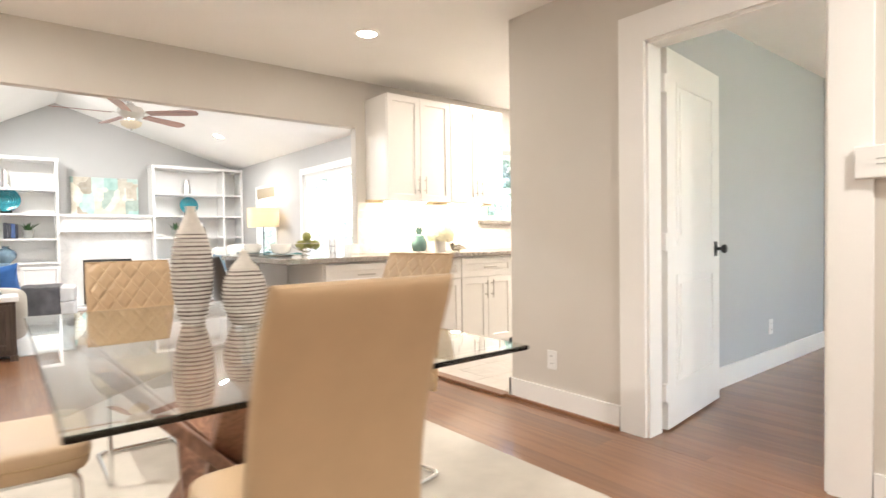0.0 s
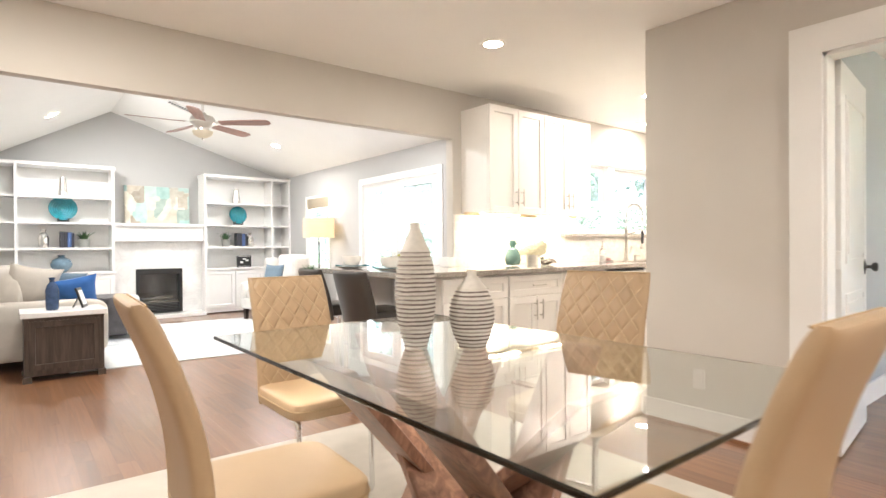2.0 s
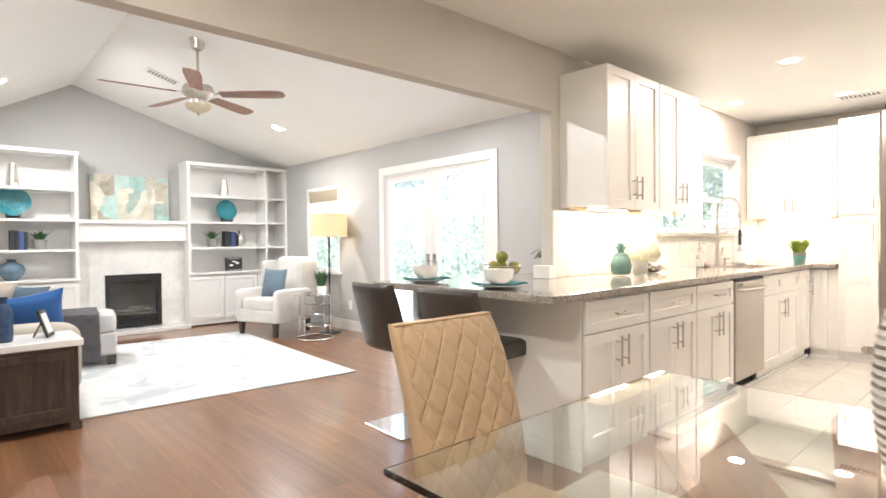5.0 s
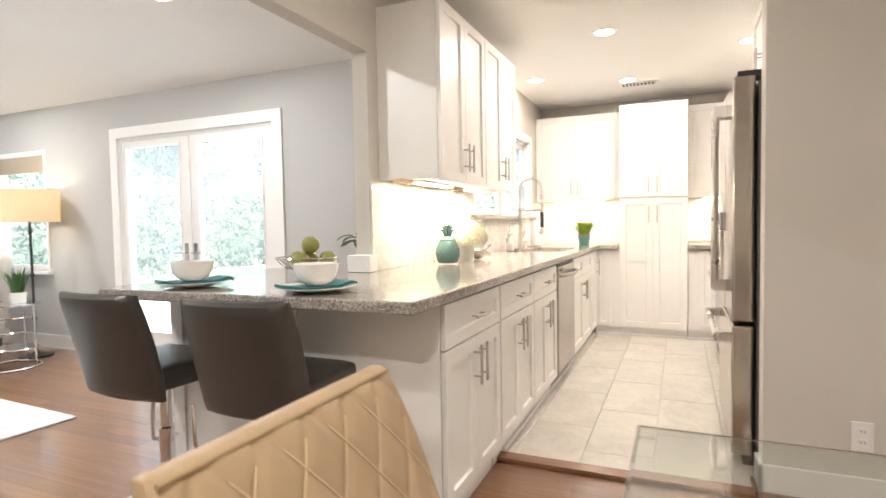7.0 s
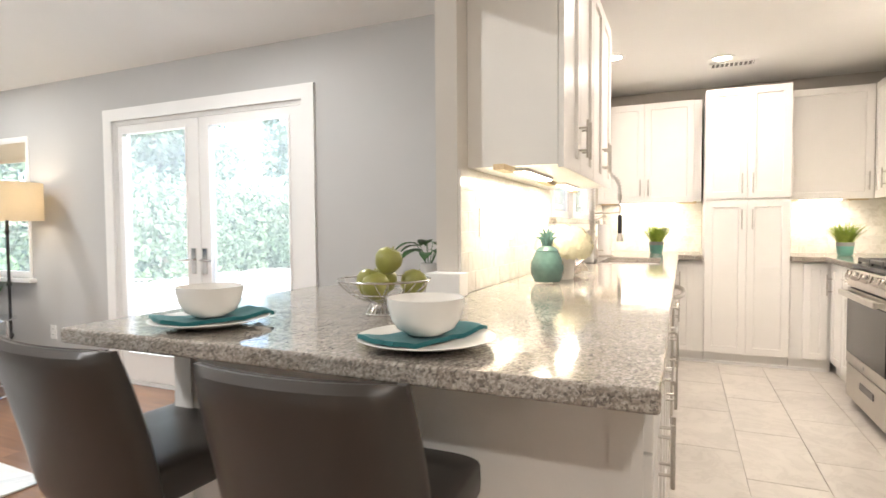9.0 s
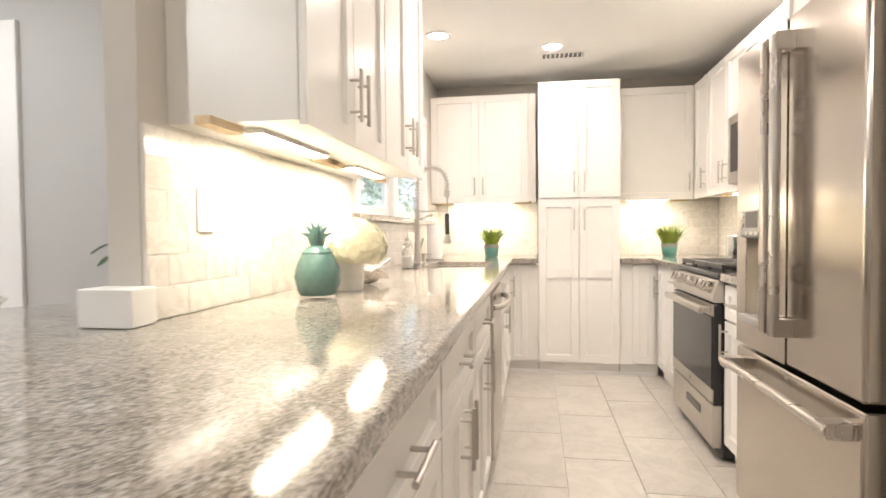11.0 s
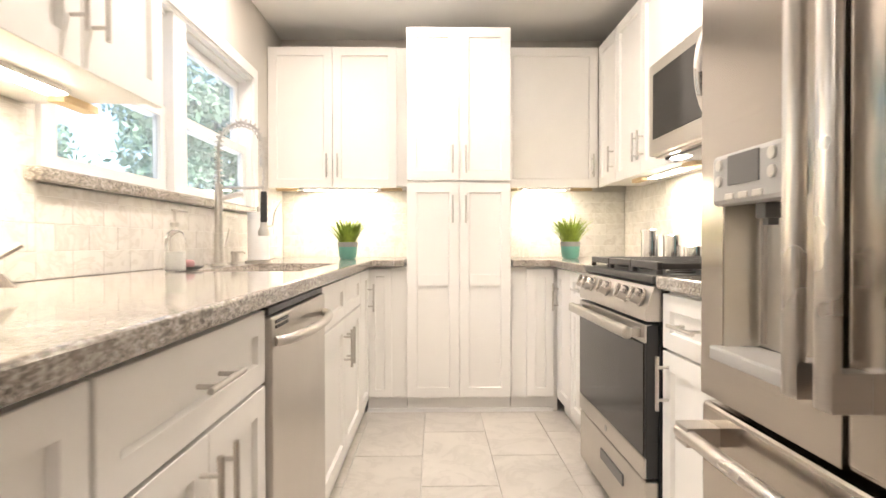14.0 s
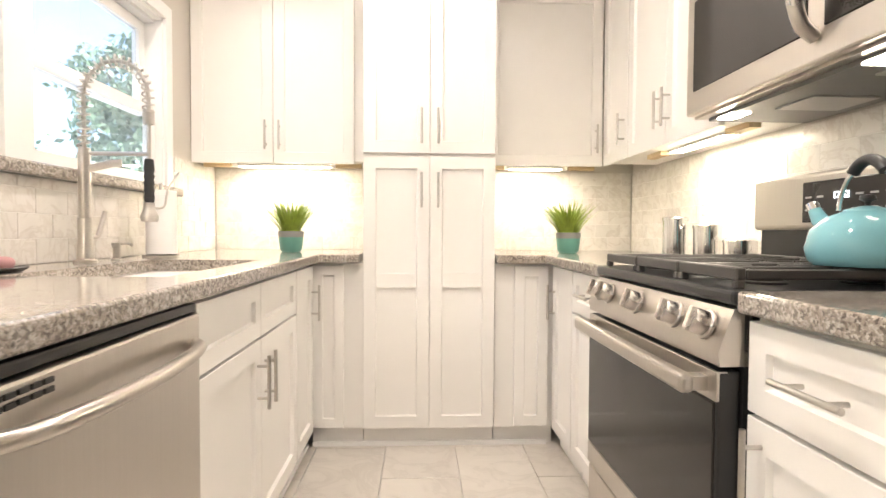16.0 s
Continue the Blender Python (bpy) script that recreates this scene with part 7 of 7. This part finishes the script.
# ---- pieces: tiles and boards ----
def tile_mesh(name, w, h, t, mats, soft=0.002):
    return mesh_of(name, box(0, w, -t, 0, 0, h, soft, 1), mats, False)


def splash(name, m, w, h, tw=0.152, th=0.0765, skip=None):
    """Running-bond marble tiles on a grouted bed; the wall faces -y locally."""
    bed = tagged(part(name, box(0, w, -0.0088, -0.0005, 0, h), SPLASHGROUT, m=m), "polished marble subway tile backsplash", "backsplash", kind="structure")
    full = tile_mesh("tile", tw - 0.002, th - 0.002, 0.009, SPLASH, 0.0006)
    sizes = {}
    rows = int(math.ceil(h / th - 0.02))
    for j in range(rows):
        z = j * th
        hh = min(th, h - z) - 0.002
        x = -tw / 2 if j % 2 else 0.0
        while x < w - 0.004:
            xa, xb = max(0, x), min(w, x + tw)
            if xb - xa > 0.012 and not (skip and skip(xa, xb, z, z + hh)):
                key = (round(xb - xa - 0.002, 4), round(hh, 4))
                if key == (round(tw - 0.002, 4), round(th - 0.002, 4)):
                    me = full
                else:
                    me = sizes.setdefault(key, None) or tile_mesh("tile", key[0], key[1], 0.009, SPLASH, 0.0006)
                    sizes[key] = me
                o = new("tile", me)
                o.parent = bed
                o.location = (xa + 0.001, -0.001 - 0.0003 * ((j * 7 + int(x * 50)) % 3), z + 0.001)
            x += tw


splash("backsplash_window_wall", pose(2.575, KN, 0.916), 1.475, 0.455)
splash("backsplash_under_window", pose(4.05, KN, 0.916), 1.86, 0.262)
splash("backsplash_corner", pose(5.91, KN, 0.916), 0.525, 0.455)
splash("backsplash_end_left", pose(KE, KN - 0.012, 0.916, 0, 0, -90), 0.90, 0.455)
splash("backsplash_end_right", pose(KE, 2.808, 0.916, 0, 0, -90), 0.893, 0.455)
splash("backsplash_range_wall", pose(KE - 0.012, KS, 0.916, 0, 0, 180), 2.53, 0.455)

# kitchen floor tiles
kf = tagged(part("floor_kitchen", boxes((2.70, KE, KS, KN, -0.02, 0.004)), GROUT), "pale stone floor tiles with thin grout joints", "floor", kind="structure")
TL, TW = 0.646, 0.3215
tsz = {}
j = 0
y = 3.318 - 4 * TW
while y < 3.75:
    x = 2.70 - ((2.70 - 5.131 + (TL / 2 if j % 2 else 0)) % TL)
    while x < 5.86:
        xa, xb = max(2.703, x), min(5.86, x + TL)
        ya, yb = max(KS + 0.01, y), min(3.75, y + TW)
        if xb - xa > 0.03:
            key = (round(xb - xa - 0.0035, 3), round(yb - ya - 0.0035, 3))
            if key not in tsz:
                tsz[key] = mesh_of("floor_tile", box(0, key[0], 0, key[1], 0, 0.009, 0.0015, 1), FLOORTILE, False)
            o = new("floor_tile", tsz[key])
            o.parent = kf
            o.location = (xa + 0.0017, ya + 0.0017, 0.0035 + 0.0004 * ((j * 5 + int(x * 9)) % 3))
        x += TL
    y += TW
    j += 1

# oak boards along y
of = tagged(part("floor_oak", boxes((DW, 2.62, DS, KN, -0.02, -0.0006), (LW, LE, KN, LN, -0.02, -0.0006), (2.62, BE, DS, 1.78, -0.02, -0.0006)), OAK), "glossy red-brown oak strip floor", "floor", kind="structure")
rnd = random.Random(12)
BW = 0.083
spare_v, spare_f = [], []
shared = {}


def board(x, w, ya, yb, single):
    if single:
        key = (round(w, 3), round((yb - ya), 1))
        if key not in shared:
            shared[key] = mesh_of("board", box(0, key[0] - 0.0005, 0, 1, -0.012, 0, 0.0), OAK, False)
        o = new("board", shared[key])
        o.parent = of
        o.location, o.scale = (x + 0.0003, ya + 0.0003, 0.0), (1, yb - ya - 0.0006, 1)
        return
    b = len(spare_v)
    for z in (-0.012, 0.0):
        spare_v.extend(((x + 0.0003, ya + 0.0003, z), (x + w - 0.0003, ya + 0.0003, z), (x + w - 0.0003, yb - 0.0003, z), (x + 0.0003, yb - 0.0003, z)))
    spare_f.extend(tuple(b + i for i in f) for f in ((4, 5, 6, 7), (0, 1, 5, 4), (1, 2, 6, 5), (2, 3, 7, 6), (3, 0, 4, 7)))


def boards(x0, x1, y0, y1, near=None):
    x = x0
    while x < x1 - 0.004:
        w = min(BW, x1 - x)
        ya = y0
        first = rnd.uniform(0.3, 1.4)
        while ya < y1 - 0.005:
            yb = min(y1, ya + first)
            if y1 - yb < 0.2:
                yb = y1
            board(x, w, ya, yb, bool(near) and near(x, (ya + yb) / 2))
            ya, first = yb, rnd.choice((0.8, 1.0, 1.2, 1.4, 1.6))
        x += BW


boards(DW, 2.62, DS, KN + 0.06, lambda x, y: -0.7 < x and 0.4 < y)
boards(LW, LE, KN + 0.06, LN, lambda x, y: -0.2 < x < 2.9 and y < 6.4)
boards(2.62, BE, DS, 1.78)
boards(2.62, 2.70, 1.78, 2.60)
me = bpy.data.meshes.new("far_boards")
me.from_pydata(spare_v, [], spare_f)
me.materials.append(OAK)
o = new("far_boards", me)
o.parent = of
tagged(o, kind="stuff")
